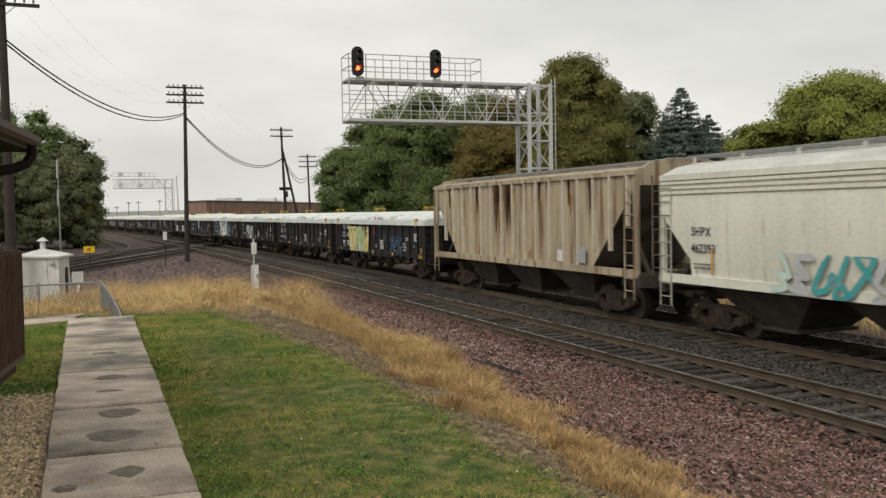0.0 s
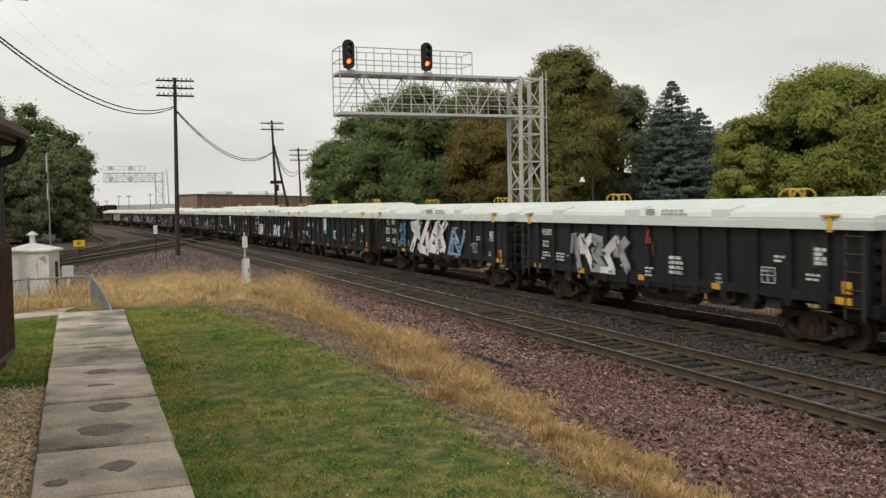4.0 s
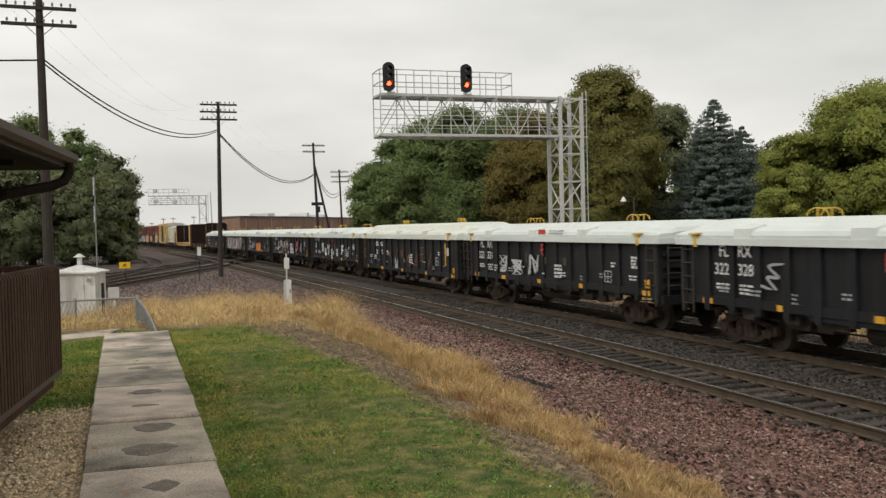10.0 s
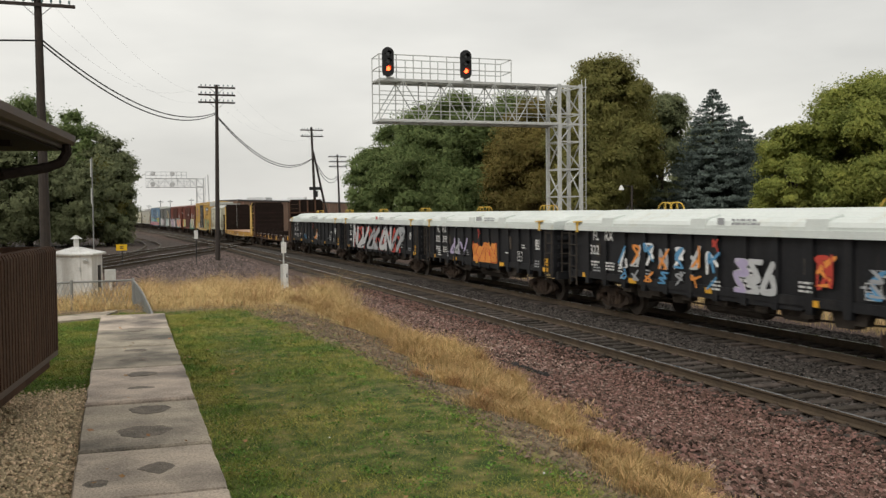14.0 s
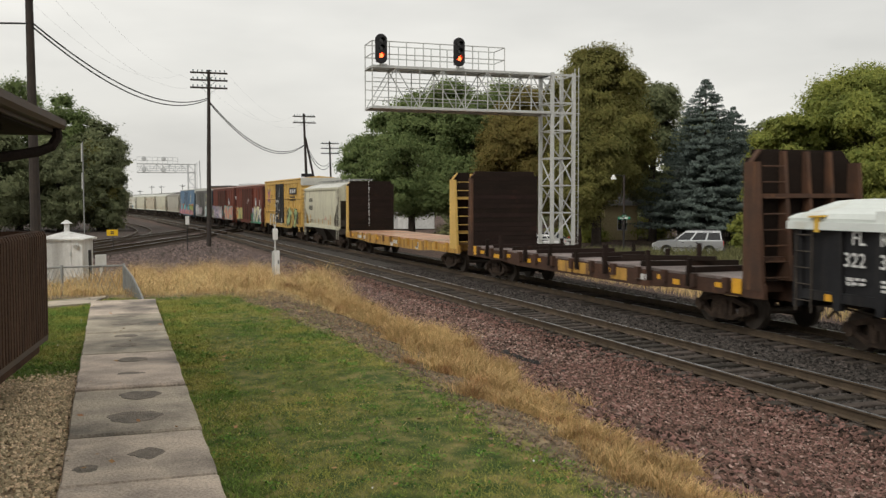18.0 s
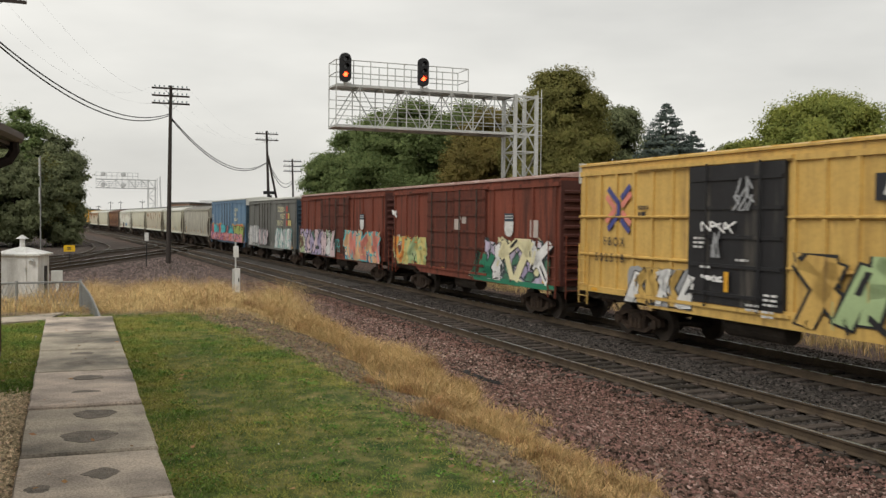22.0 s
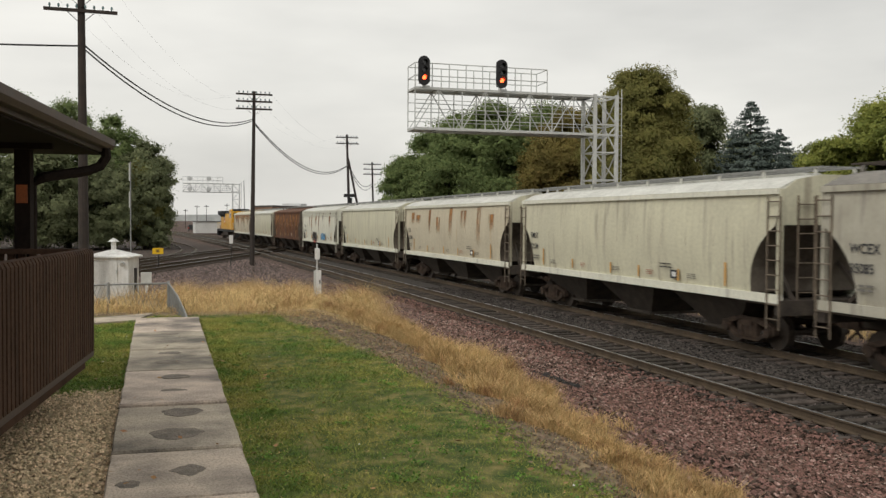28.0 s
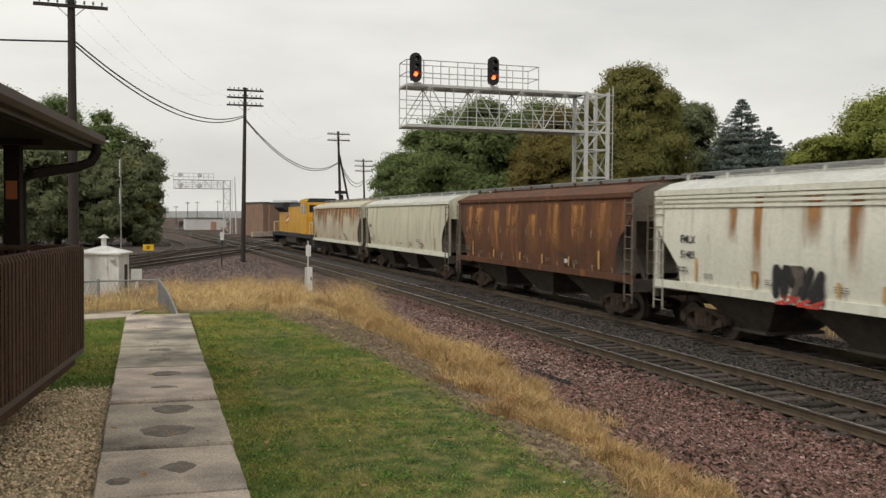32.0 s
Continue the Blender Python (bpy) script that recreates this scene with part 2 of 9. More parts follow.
# far steel, lighter than the near one: haze of distance is mixed in
surface("galvanized_hazy", (0.70, 0.71, 0.71), (0.6, 0.61, 0.61), 0.55, metal=0.3, scale=3, bump=0.0)
surface("signal_black", (0.018, 0.018, 0.02), (0.01, 0.01, 0.011), 0.55, scale=8, bump=0.05)
glow("signal_red", (1.0, 0.06, 0.015), 9.0)
surface("wire_black", (0.02, 0.02, 0.02), None, 0.7, bump=0)
surface("glass_insulator", (0.12, 0.2, 0.2), None, 0.2, bump=0)
surface("brown_paint", (0.105, 0.062, 0.042), (0.066, 0.040, 0.028), 0.85, spec=0.08, scale=3, fine=35, bump=0.2, stain=(0.04, 0.027, 0.02), stain_at=0.6, streak=True)
surface("brown_trim", (0.10, 0.07, 0.053), (0.062, 0.044, 0.034), 0.6, spec=0.3, scale=5, fine=40, bump=0.15)
# brown darkened to near black: the shade under roof and deck is in it
surface("soffit_shade", (0.028, 0.02, 0.016), (0.018, 0.013, 0.011), 0.9, spec=0.1, scale=4, fine=30, bump=0.1)
surface("shingle", (0.04, 0.03, 0.025), (0.024, 0.019, 0.016), 0.95, spec=0.08, scale=8, fine=60, bump=0.5)
surface("orange_sign", (0.42, 0.12, 0.035), (0.33, 0.095, 0.03), 0.5, scale=5, bump=0)
surface("white_metal", (0.80, 0.80, 0.78), (0.68, 0.68, 0.65), 0.45, scale=1.6, fine=30, bump=0.04, stain=(0.42, 0.38, 0.3), stain_at=0.66, streak=True)
surface("yellow_sign", (0.80, 0.50, 0.01), (0.7, 0.42, 0.01), 0.5, scale=4, bump=0)
surface("dark_metal", (0.035, 0.035, 0.037), (0.02, 0.02, 0.02), 0.5, metal=0.4, bump=0.05)
surface("red_brick", (0.40, 0.25, 0.18), (0.33, 0.2, 0.145), 0.9, scale=0.8, fine=14, bump=0.2, per="object", stain=(0.19, 0.12, 0.095), stain_at=0.6, streak=True)
surface("pale_wall", (0.62, 0.62, 0.60), (0.52, 0.52, 0.5), 0.8, scale=0.5, fine=6, bump=0.05)
surface("tar_roof", (0.11, 0.10, 0.095), (0.08, 0.075, 0.07), 0.9, scale=0.5, fine=6)
surface("brown_siding", (0.25, 0.21, 0.18), (0.19, 0.16, 0.135), 0.8, scale=1, fine=10, bump=0.1)
surface("sign_green", (0.02, 0.22, 0.12), (0.02, 0.18, 0.1), 0.5, scale=4, bump=0)
surface("yellow_siding", (0.55, 0.47, 0.27), (0.48, 0.40, 0.23), 0.7, scale=1, fine=10, bump=0.1)
surface("roof_grey", (0.13, 0.125, 0.12), (0.09, 0.085, 0.08), 0.9, scale=1, fine=20)
surface("dark_glass", (0.02, 0.022, 0.025), None, 0.1, bump=0, spec=0.6)
surface("suv_silver", (0.44, 0.45, 0.46), (0.4, 0.41, 0.42), 0.3, metal=0.6, scale=1, bump=0, fine_amount=0.05)
surface("car_white", (0.75, 0.75, 0.75), (0.7, 0.7, 0.7), 0.3, scale=1, bump=0, fine_amount=0.05)
surface("tyre", (0.02, 0.02, 0.02), None, 0.9, bump=0.1)
surface("bush_olive", (0.14, 0.14, 0.05), (0.09, 0.095, 0.035), 0.8, scale=0.5, fine=2.0, bump=0, per="island")
surface("bark", (0.075, 0.058, 0.045), (0.045, 0.036, 0.03), 0.95, scale=5, fine=25, bump=0.6)
for key, a, b in (("leaf_green", (0.225, 0.29, 0.112), (0.175, 0.235, 0.09)), ("leaf_olive", (0.275, 0.258, 0.08), (0.195, 0.198, 0.065)),
                  ("leaf_rust", (0.28, 0.228, 0.07), (0.195, 0.166, 0.055)), ("leaf_yellow", (0.38, 0.405, 0.1), (0.24, 0.29, 0.078)),
                  ("leaf_dark", (0.245, 0.275, 0.142), (0.19, 0.215, 0.114)), ("leaf_spruce", (0.205, 0.25, 0.22), (0.14, 0.178, 0.16))):
    m = surface(key, a, b, 0.8, scale=0.45, fine=1.3, bump=0, per="leaf", spec=0.15, fine_amount=0.5)
    nt, ln = m.node_tree.nodes, m.node_tree.links
    thin, both, base = nt.new("ShaderNodeBsdfTranslucent"), nt.new("ShaderNodeMixShader"), nt["Principled BSDF"]
    both.inputs["Fac"].default_value = 0.42
    ln.new(base.inputs["Base Color"].links[0].from_socket, thin.inputs["Color"])
    ln.new(base.outputs["BSDF"], both.inputs[1]), ln.new(thin.outputs["BSDF"], both.inputs[2])
    ln.new(both.outputs["Shader"], nt["Material Output"].inputs["Surface"])
# train
surface("hopper_cream", (0.62, 0.60, 0.45), (0.52, 0.50, 0.38), 0.55, scale=0.5, fine=12, bump=0.03, stain=(0.36, 0.33, 0.25), stain_at=0.55, streak=True, fine_amount=0.2)
surface("hopper_white", (0.74, 0.735, 0.625), (0.645, 0.64, 0.54), 0.5, scale=0.5, fine=12, bump=0.03, stain=(0.50, 0.485, 0.42), stain_at=0.58, streak=True, fine_amount=0.2)
surface("hopper_rusty", (0.58, 0.53, 0.40), (0.48, 0.43, 0.32), 0.6, scale=0.5, fine=12, bump=0.04, stain=(0.46, 0.30, 0.15), stain_at=0.62, streak=True, fine_amount=0.25)
surface("hopper_grey", (0.46, 0.44, 0.365), (0.35, 0.33, 0.265), 0.6, scale=0.9, fine=12, bump=0.03, stain=(0.23, 0.215, 0.18), stain_at=0.52, streak=True, fine_amount=0.12, contrast=1.5)
surface("hopper_tan", (0.455, 0.39, 0.275), (0.355, 0.295, 0.20), 0.65, scale=0.6, fine=14, bump=0.01, stain=(0.19, 0.115, 0.065), stain_at=0.5, streak=True, fine_amount=0.1)
surface("rib_pale", (0.60, 0.55, 0.44), (0.48, 0.42, 0.32), 0.65, scale=3, fine=14, bump=0.01, fine_amount=0.15)
surface("hopper_brown", (0.15, 0.066, 0.035), (0.085, 0.043, 0.028), 0.75, scale=0.6, fine=12, bump=0.05, spec=0.2, stain=(0.26, 0.115, 0.045), stain_at=0.57, streak=True)
surface("roof_dirty", (0.24, 0.225, 0.20), (0.15, 0.14, 0.125), 0.75, scale=1.2, fine=10, bump=0.05)
surface("roof_pale", (0.62, 0.62, 0.57), (0.45, 0.45, 0.41), 0.55, scale=1.2, fine=10, bump=0.03)
m = surface("rust_wash", (0.44, 0.21, 0.06), (0.24, 0.105, 0.04), 0.8, scale=1.1, fine=12, bump=0, fine_amount=0.2)
nt, ln = m.node_tree.nodes, m.node_tree.links
co, sep, mp, n, r = (nt.new(k) for k in ("ShaderNodeTexCoord", "ShaderNodeSeparateXYZ", "ShaderNodeMapping", "ShaderNodeTexNoise", "ShaderNodeMapRange"))
ln.new(co.outputs["Generated"], sep.inputs["Vector"]), ln.new(co.outputs["Object"], mp.inputs["Vector"])
mp.inputs["Scale"].default_value = (2.8, 1.0, 0.42)
n.inputs["Scale"].default_value, n.inputs["Detail"].default_value = 1.6, 6.0
ln.new(mp.outputs["Vector"], n.inputs["Vector"]), ln.new(n.outputs["Fac"], r.inputs["Value"])
r.inputs["From Min"].default_value, r.inputs["From Max"].default_value = 0.3, 0.56
fac = r.outputs["Result"]
for axis_out, ramp in (("X", ((0.0, 0), (0.28, 1), (0.72, 1), (1.0, 0))), ("Z", ((0.0, 0), (0.55, 0.75), (0.94, 1), (1.0, 0)))):
    cr, mu = nt.new("ShaderNodeValToRGB"), nt.new("ShaderNodeMath")
    while len(cr.color_ramp.elements) < 4:
        cr.color_ramp.elements.new(0.5)
    for e, (at, k) in zip(cr.color_ramp.elements, ramp):
        e.position, e.color = at, (k, k, k, 1)
    mu.operation = "MULTIPLY"
    ln.new(sep.outputs[axis_out], cr.inputs["Fac"]), ln.new(cr.outputs["Color"], mu.inputs[0]), ln.new(fac, mu.inputs[1])
    fac = mu.outputs[0]
ln.new(fac, nt["Principled BSDF"].inputs["Alpha"])
surface("underframe", (0.088, 0.073, 0.06), (0.048, 0.041, 0.035), 0.9, spec=0.15, scale=3, fine=25, bump=0.2)
surface("bogie_steel", (0.075, 0.052, 0.038), (0.028, 0.021, 0.017), 0.9, spec=0.15, scale=5, fine=30, bump=0.3)
surface("wheel_steel", (0.09, 0.07, 0.055), (0.05, 0.042, 0.036), 0.6, metal=0.5, scale=5)
surface("gondola_black", (0.021, 0.0215, 0.024), (0.013, 0.0133, 0.015), 0.55, scale=0.8, fine=15, bump=0.05, stain=(0.034, 0.032, 0.031), stain_at=0.56, streak=True, spec=0.22)
surface("cover_white", (0.68, 0.72, 0.69), (0.58, 0.62, 0.59), 0.45, scale=0.8, fine=20, bump=0.02, stain=(0.55, 0.54, 0.46), stain_at=0.6, fine_amount=0.12)
surface("cover_cream", (0.71, 0.73, 0.66), (0.62, 0.64, 0.57), 0.45, scale=0.8, fine=20, bump=0.02, stain=(0.56, 0.56, 0.47), stain_at=0.6, fine_amount=0.12)
surface("hook_yellow", (0.72, 0.47, 0.07), (0.58, 0.35, 0.05), 0.55, scale=5, fine=30)
surface("letter_white", (0.72, 0.72, 0.70), (0.55, 0.55, 0.53), 0.6, scale=4, fine=25, bump=0)
surface("letter_grey", (0.2, 0.19, 0.17), (0.12, 0.115, 0.1), 0.7, bump=0)
surface("letter_red", (0.42, 0.16, 0.1), (0.34, 0.13, 0.09), 0.7, bump=0)
surface("letter_black", (0.025, 0.027, 0.035), None, 0.6, bump=0)
surface("reflector_old", (0.62, 0.36, 0.11), (0.5, 0.3, 0.12), 0.6, scale=4, bump=0)
# grime of the hopper ends, darkened further for the shadow in their openings
surface("end_grime", (0.17, 0.145, 0.115), (0.09, 0.075, 0.06), 0.85, scale=1.2, fine=14, bump=0.05, stain=(0.06, 0.045, 0.035), stain_at=0.52)
surface("ladder_rust", (0.21, 0.17, 0.125), (0.11, 0.085, 0.062), 0.8, scale=6, fine=40, bump=0.1)
surface("weld_seam", (0.48, 0.45, 0.34), (0.42, 0.36, 0.26), 0.7, scale=1.2, fine=14, bump=0)
surface("reflector", (0.78, 0.42, 0.03), (0.62, 0.31, 0.03), 0.4, scale=4, bump=0)
surface("box_yellow", (0.67, 0.445, 0.13), (0.58, 0.37, 0.105), 0.55, scale=0.5, fine=14, bump=0.03, stain=(0.33, 0.2, 0.07), stain_at=0.6, streak=True, fine_amount=0.2)
surface("box_red", (0.235, 0.068, 0.042), (0.165, 0.05, 0.033), 0.7, spec=0.2, scale=0.5, fine=14, bump=0.04, stain=(0.085, 0.032, 0.022), stain_at=0.5, streak=True)
# the side's red, stained and darkened: door shadows are put into this colour
surface("box_red_door_shade", (0.155, 0.046, 0.03), (0.10, 0.034, 0.024), 0.75, scale=0.7, fine=14, bump=0.04, spec=0.2, stain=(0.05, 0.024, 0.018), stain_at=0.52, streak=True)
surface("roof_pink", (0.46, 0.33, 0.29), (0.34, 0.2, 0.17), 0.6, scale=1.2, fine=10, bump=0.03)
surface("box_green", (0.2, 0.2, 0.18), (0.135, 0.14, 0.13), 0.6, scale=0.5, fine=14, bump=0.04, stain=(0.085, 0.085, 0.078), stain_at=0.54, streak=True)
surface("box_blue", (0.17, 0.285, 0.41), (0.125, 0.215, 0.325), 0.6, scale=0.5, fine=14, bump=0.04, stain=(0.2, 0.27, 0.32), stain_at=0.58, streak=True)
# blue and red much darker than the box car sides, for end walls
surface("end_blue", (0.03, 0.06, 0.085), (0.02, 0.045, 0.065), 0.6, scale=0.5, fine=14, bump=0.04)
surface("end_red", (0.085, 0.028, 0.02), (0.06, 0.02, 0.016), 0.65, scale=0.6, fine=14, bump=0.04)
surface("flat_yellow", (0.58, 0.34, 0.07), (0.44, 0.24, 0.06), 0.65, scale=0.9, fine=12, bump=0.03, stain=(0.11, 0.055, 0.03), stain_at=0.5, streak=True, fine_amount=0.3)
surface("door_black", (0.019, 0.019, 0.021), (0.012, 0.012, 0.014), 0.55, scale=0.8, fine=14, bump=0.03, stain=(0.10, 0.09, 0.075), stain_at=0.6, streak=True)
surface("bulkhead_brown", (0.030, 0.020, 0.016), (0.020, 0.014, 0.011), 0.9, spec=0.1, scale=0.9, fine=14, bump=0.1, stain=(0.045, 0.024, 0.018), stain_at=0.6, per="slab")
surface("flat_brown", (0.085, 0.045, 0.03), (0.05, 0.03, 0.022), 0.85, scale=0.9, fine=14, bump=0.1, spec=0.2, stain=(0.12, 0.06, 0.035), stain_at=0.6)
surface("bulkhead_rust", (0.105, 0.05, 0.027), (0.06, 0.032, 0.02), 0.8, scale=2.2, fine=24, bump=0.15, stain=(0.17, 0.075, 0.03), stain_at=0.58, streak=True)
surface("deck_wood", (0.52, 0.30, 0.165), (0.34, 0.175, 0.095), 0.4, scale=1.1, fine=20, bump=0.15, stain=(0.62, 0.47, 0.33), stain_at=0.5, per="object")
surface("deck_grey", (0.22, 0.18, 0.165), (0.13, 0.10, 0.09), 0.6, scale=1.5, fine=20, bump=0.15, per="object")
surface("loco_yellow", (0.70, 0.38, 0.03), (0.60, 0.31, 0.025), 0.45, scale=0.6, fine=14, bump=0.02, stain=(0.4, 0.22, 0.05), stain_at=0.62, streak=True, fine_amount=0.15)
surface("loco_grey", (0.055, 0.056, 0.058), (0.035, 0.036, 0.038), 0.85, spec=0.15, scale=0.8, bump=0.03)
for key, rgb in (("spray_white", (0.82, 0.82, 0.80)), ("spray_pink", (0.70, 0.33, 0.36)), ("spray_navy", (0.07, 0.08, 0.26)), ("spray_teal", (0.06, 0.36, 0.36)), ("spray_green", (0.42, 0.55, 0.28)), ("spray_orange", (0.80, 0.30, 0.06)),
                 ("spray_violet", (0.44, 0.38, 0.55)), ("spray_rust", (0.34, 0.12, 0.06)), ("spray_blush", (0.72, 0.56, 0.58)), ("spray_aqua", (0.08, 0.48, 0.52)), ("spray_lime", (0.48, 0.56, 0.16)), ("spray_coral", (0.74, 0.26, 0.20)), ("spray_mint", (0.56, 0.70, 0.62)), ("letter_faded", (0.50, 0.44, 0.40)), ("spray_ochre", (0.30, 0.11, 0.05)), ("spray_pale", (0.52, 0.53, 0.53)), ("spray_cream", (0.80, 0.74, 0.46)), ("spray_peach", (0.78, 0.48, 0.26)), ("spray_black", (0.02, 0.02, 0.022)), ("spray_blue", (0.10, 0.30, 0.52)), ("spray_red", (0.55, 0.06, 0.04)), ("spray_yellow", (0.70, 0.60, 0.22)), ("spray_grey", (0.36, 0.37, 0.38))):
    surface(key, rgb, tuple(0.8 * c for c in rgb), 0.55, scale=2.5, fine=30, bump=0, fine_amount=0.2)


def sprayed_piece(name, colours, line, scale=(1.5, 2.2)):
    """Dense spray paint: warped shapes in a few fills with dark outlines, a paler shine and runs."""
    m = bpy.data.materials.new(name)
    m.use_nodes = True
    nt, ln = m.node_tree.nodes, m.node_tree.links
    b = nt["Principled BSDF"]
    b.inputs["Roughness"].default_value, b.inputs["Specular IOR Level"].default_value = 0.6, 0.25
    co, info, mul, shift, mp, warp, mix = (nt.new(k) for k in ("ShaderNodeTexCoord", "ShaderNodeObjectInfo", "ShaderNodeMath", "ShaderNodeVectorMath", "ShaderNodeMapping", "ShaderNodeTexNoise", "ShaderNodeMix"))
    mul.operation, mul.inputs[1].default_value = "MULTIPLY", 37.0
    ln.new(info.outputs["Random"], mul.inputs[0]), ln.new(co.outputs["Object"], shift.inputs[0]), ln.new(mul.outputs[0], shift.inputs[1])
    mp.inputs["Scale"].default_value = (scale[0], 0.0, scale[1])
    mp.inputs["Rotation"].default_value = (0, 0.35, 0)
    ln.new(shift.outputs["Vector"], mp.inputs["Vector"])
    warp.inputs["Scale"].default_value, warp.inputs["Detail"].default_value = 1.3, 2.0
    ln.new(mp.outputs["Vector"], warp.inputs["Vector"])
    mix.data_type, mix.blend_type = "RGBA", "LINEAR_LIGHT"
    mix.inputs["Factor"].default_value = 0.42
    ln.new(mp.outputs["Vector"], mix.inputs[6]), ln.new(warp.outputs["Color"], mix.inputs[7])
    cell, edge, tone, pick, rim, lines = (nt.new(k) for k in ("ShaderNodeTexVoronoi", "ShaderNodeTexVoronoi", "ShaderNodeSeparateColor", "ShaderNodeValToRGB", "ShaderNodeValToRGB", "ShaderNodeMix"))
    edge.feature = "DISTANCE_TO_EDGE"
    for v in (cell, edge):
        v.inputs["Scale"].default_value = 1.0
        ln.new(mix.outputs[2], v.inputs["Vector"])
    ln.new(cell.outputs["Color"], tone.inputs["Color"])
    pick.color_ramp.interpolation = "CONSTANT"
    while len(pick.color_ramp.elements) < len(colours):
        pick.color_ramp.elements.new(0.5)
    for i, (e, c) in enumerate(zip(pick.color_ramp.elements, colours)):
        e.position, e.color = i / len(colours), (*c, 1)
    ln.new(tone.outputs["Red"], pick.inputs["Fac"])
    rim.color_ramp.elements[0].position, rim.color_ramp.elements[1].position = 0.045, 0.075
    ln.new(edge.outputs["Distance"], rim.inputs["Fac"])
    lines.data_type = "RGBA"
    lines.inputs[6].default_value = (*line, 1)
    ln.new(rim.outputs["Color"], lines.inputs["Factor"]), ln.new(pick.outputs["Color"], lines.inputs[7])
    fine, fr, dirt = (nt.new(k) for k in ("ShaderNodeTexNoise", "ShaderNodeValToRGB", "ShaderNodeMix"))
    fine.inputs["Scale"].default_value, fine.inputs["Detail"].default_value = 3.5, 8.0
    fr.color_ramp.elements[0].position, fr.color_ramp.elements[1].position = 0.35, 0.62
    fr.color_ramp.elements[0].color = (0.45, 0.42, 0.4, 1)
    ln.new(co.outputs["Object"], fine.inputs["Vector"]), ln.new(fine.outputs["Fac"], fr.inputs["Fac"])
    dirt.data_type, dirt.blend_type = "RGBA", "MULTIPLY"
    dirt.inputs["Factor"].default_value = 0.6
    ln.new(lines.outputs[2], dirt.inputs[6]), ln.new(fr.outputs["Color"], dirt.inputs[7]), ln.new(dirt.outputs[2], b.inputs["Base Color"])
    MATS[name] = m


sprayed_piece("piece_fire", [(0.36, 0.50, 0.22), (0.62, 0.60, 0.22), (0.72, 0.30, 0.07), (0.20, 0.06, 0.035), (0.55, 0.62, 0.35)], (0.03, 0.06, 0.03))
sprayed_piece("piece_moss", [(0.50, 0.60, 0.34), (0.62, 0.66, 0.46), (0.40, 0.50, 0.28), (0.66, 0.68, 0.58)], (0.14, 0.08, 0.05), (1.4, 1.1))
sprayed_piece("piece_pale", [(0.62, 0.45, 0.52), (0.45, 0.38, 0.58), (0.72, 0.68, 0.62), (0.45, 0.60, 0.40), (0.10, 0.18, 0.15)], (0.03, 0.03, 0.05))
sprayed_piece("piece_peach", [(0.80, 0.52, 0.30), (0.74, 0.42, 0.24), (0.78, 0.62, 0.40), (0.62, 0.28, 0.32), (0.15, 0.40, 0.50)], (0.05, 0.14, 0.24))
sprayed_piece("piece_ice", [(0.62, 0.68, 0.62), (0.50, 0.62, 0.58), (0.30, 0.42, 0.40), (0.70, 0.70, 0.58), (0.40, 0.33, 0.30)], (0.10, 0.16, 0.15))
sprayed_piece("piece_lilac", [(0.44, 0.38, 0.56), (0.52, 0.46, 0.60), (0.72, 0.68, 0.42), (0.08, 0.22, 0.14), (0.60, 0.56, 0.62)], (0.04, 0.06, 0.06))
sprayed_piece("piece_pink", [(0.66, 0.26, 0.38), (0.72, 0.40, 0.48), (0.50, 0.14, 0.20), (0.66, 0.30, 0.14), (0.36, 0.20, 0.40)], (0.06, 0.03, 0.05), (1.8, 2.8))
sprayed_piece("piece_lime", [(0.45, 0.55, 0.14), (0.60, 0.62, 0.20), (0.16, 0.28, 0.10), (0.55, 0.14, 0.05)], (0.03, 0.03, 0.02), (1.6, 1.6))
sprayed_piece("piece_grey", [(0.40, 0.41, 0.42), (0.55, 0.55, 0.55), (0.28, 0.29, 0.30), (0.46, 0.08, 0.06), (0.05, 0.05, 0.05)], (0.015, 0.015, 0.016), (1.3, 1.7))
surface("hopper_rust_patch", (0.48, 0.25, 0.09), (0.5, 0.36, 0.19), 0.7, scale=2.5, fine=20, bump=0.03)

# ---- plan: z = 0 is the walkway by the shelter, rail tops lie at RAIL ----
RAIL = -1.45
SPACING = 4.12


def near_x(y):
    """The middle of the nearer main track; the line bends gently to the left far away and runs straight behind the camera."""
    y = np.asarray(y, dtype=float)
    q = np.clip(y, -5, 420) - 10
    return 10.81 - 0.0217 * q - 0.000206 * q * q + np.where(y < -5, (y + 5) * -0.0155, 0) + np.where(y > 420, (y - 420) * -0.19, 0)


LINE_Y = np.arange(-520.0, 760.0, 0.5)


def offset_line(off):
    x = near_x(LINE_Y)
    dx = np.gradient(x, LINE_Y)
    n = np.sqrt(1 + dx * dx)
    px, py = x + off / n, LINE_Y - off * dx / n
    s = np.concatenate([[0], np.cumsum(np.hypot(np.diff(px), np.diff(py)))])
    return px, py, s - np.interp(0, py, s)


TRAIN_X, TRAIN_Y, TRAIN_S = offset_line(SPACING)


def smooth(a, b, x):
    t = np.clip((np.asarray(x, dtype=float) - a) / (b - a), 0, 1)
    return t * t * (3 - 2 * t)


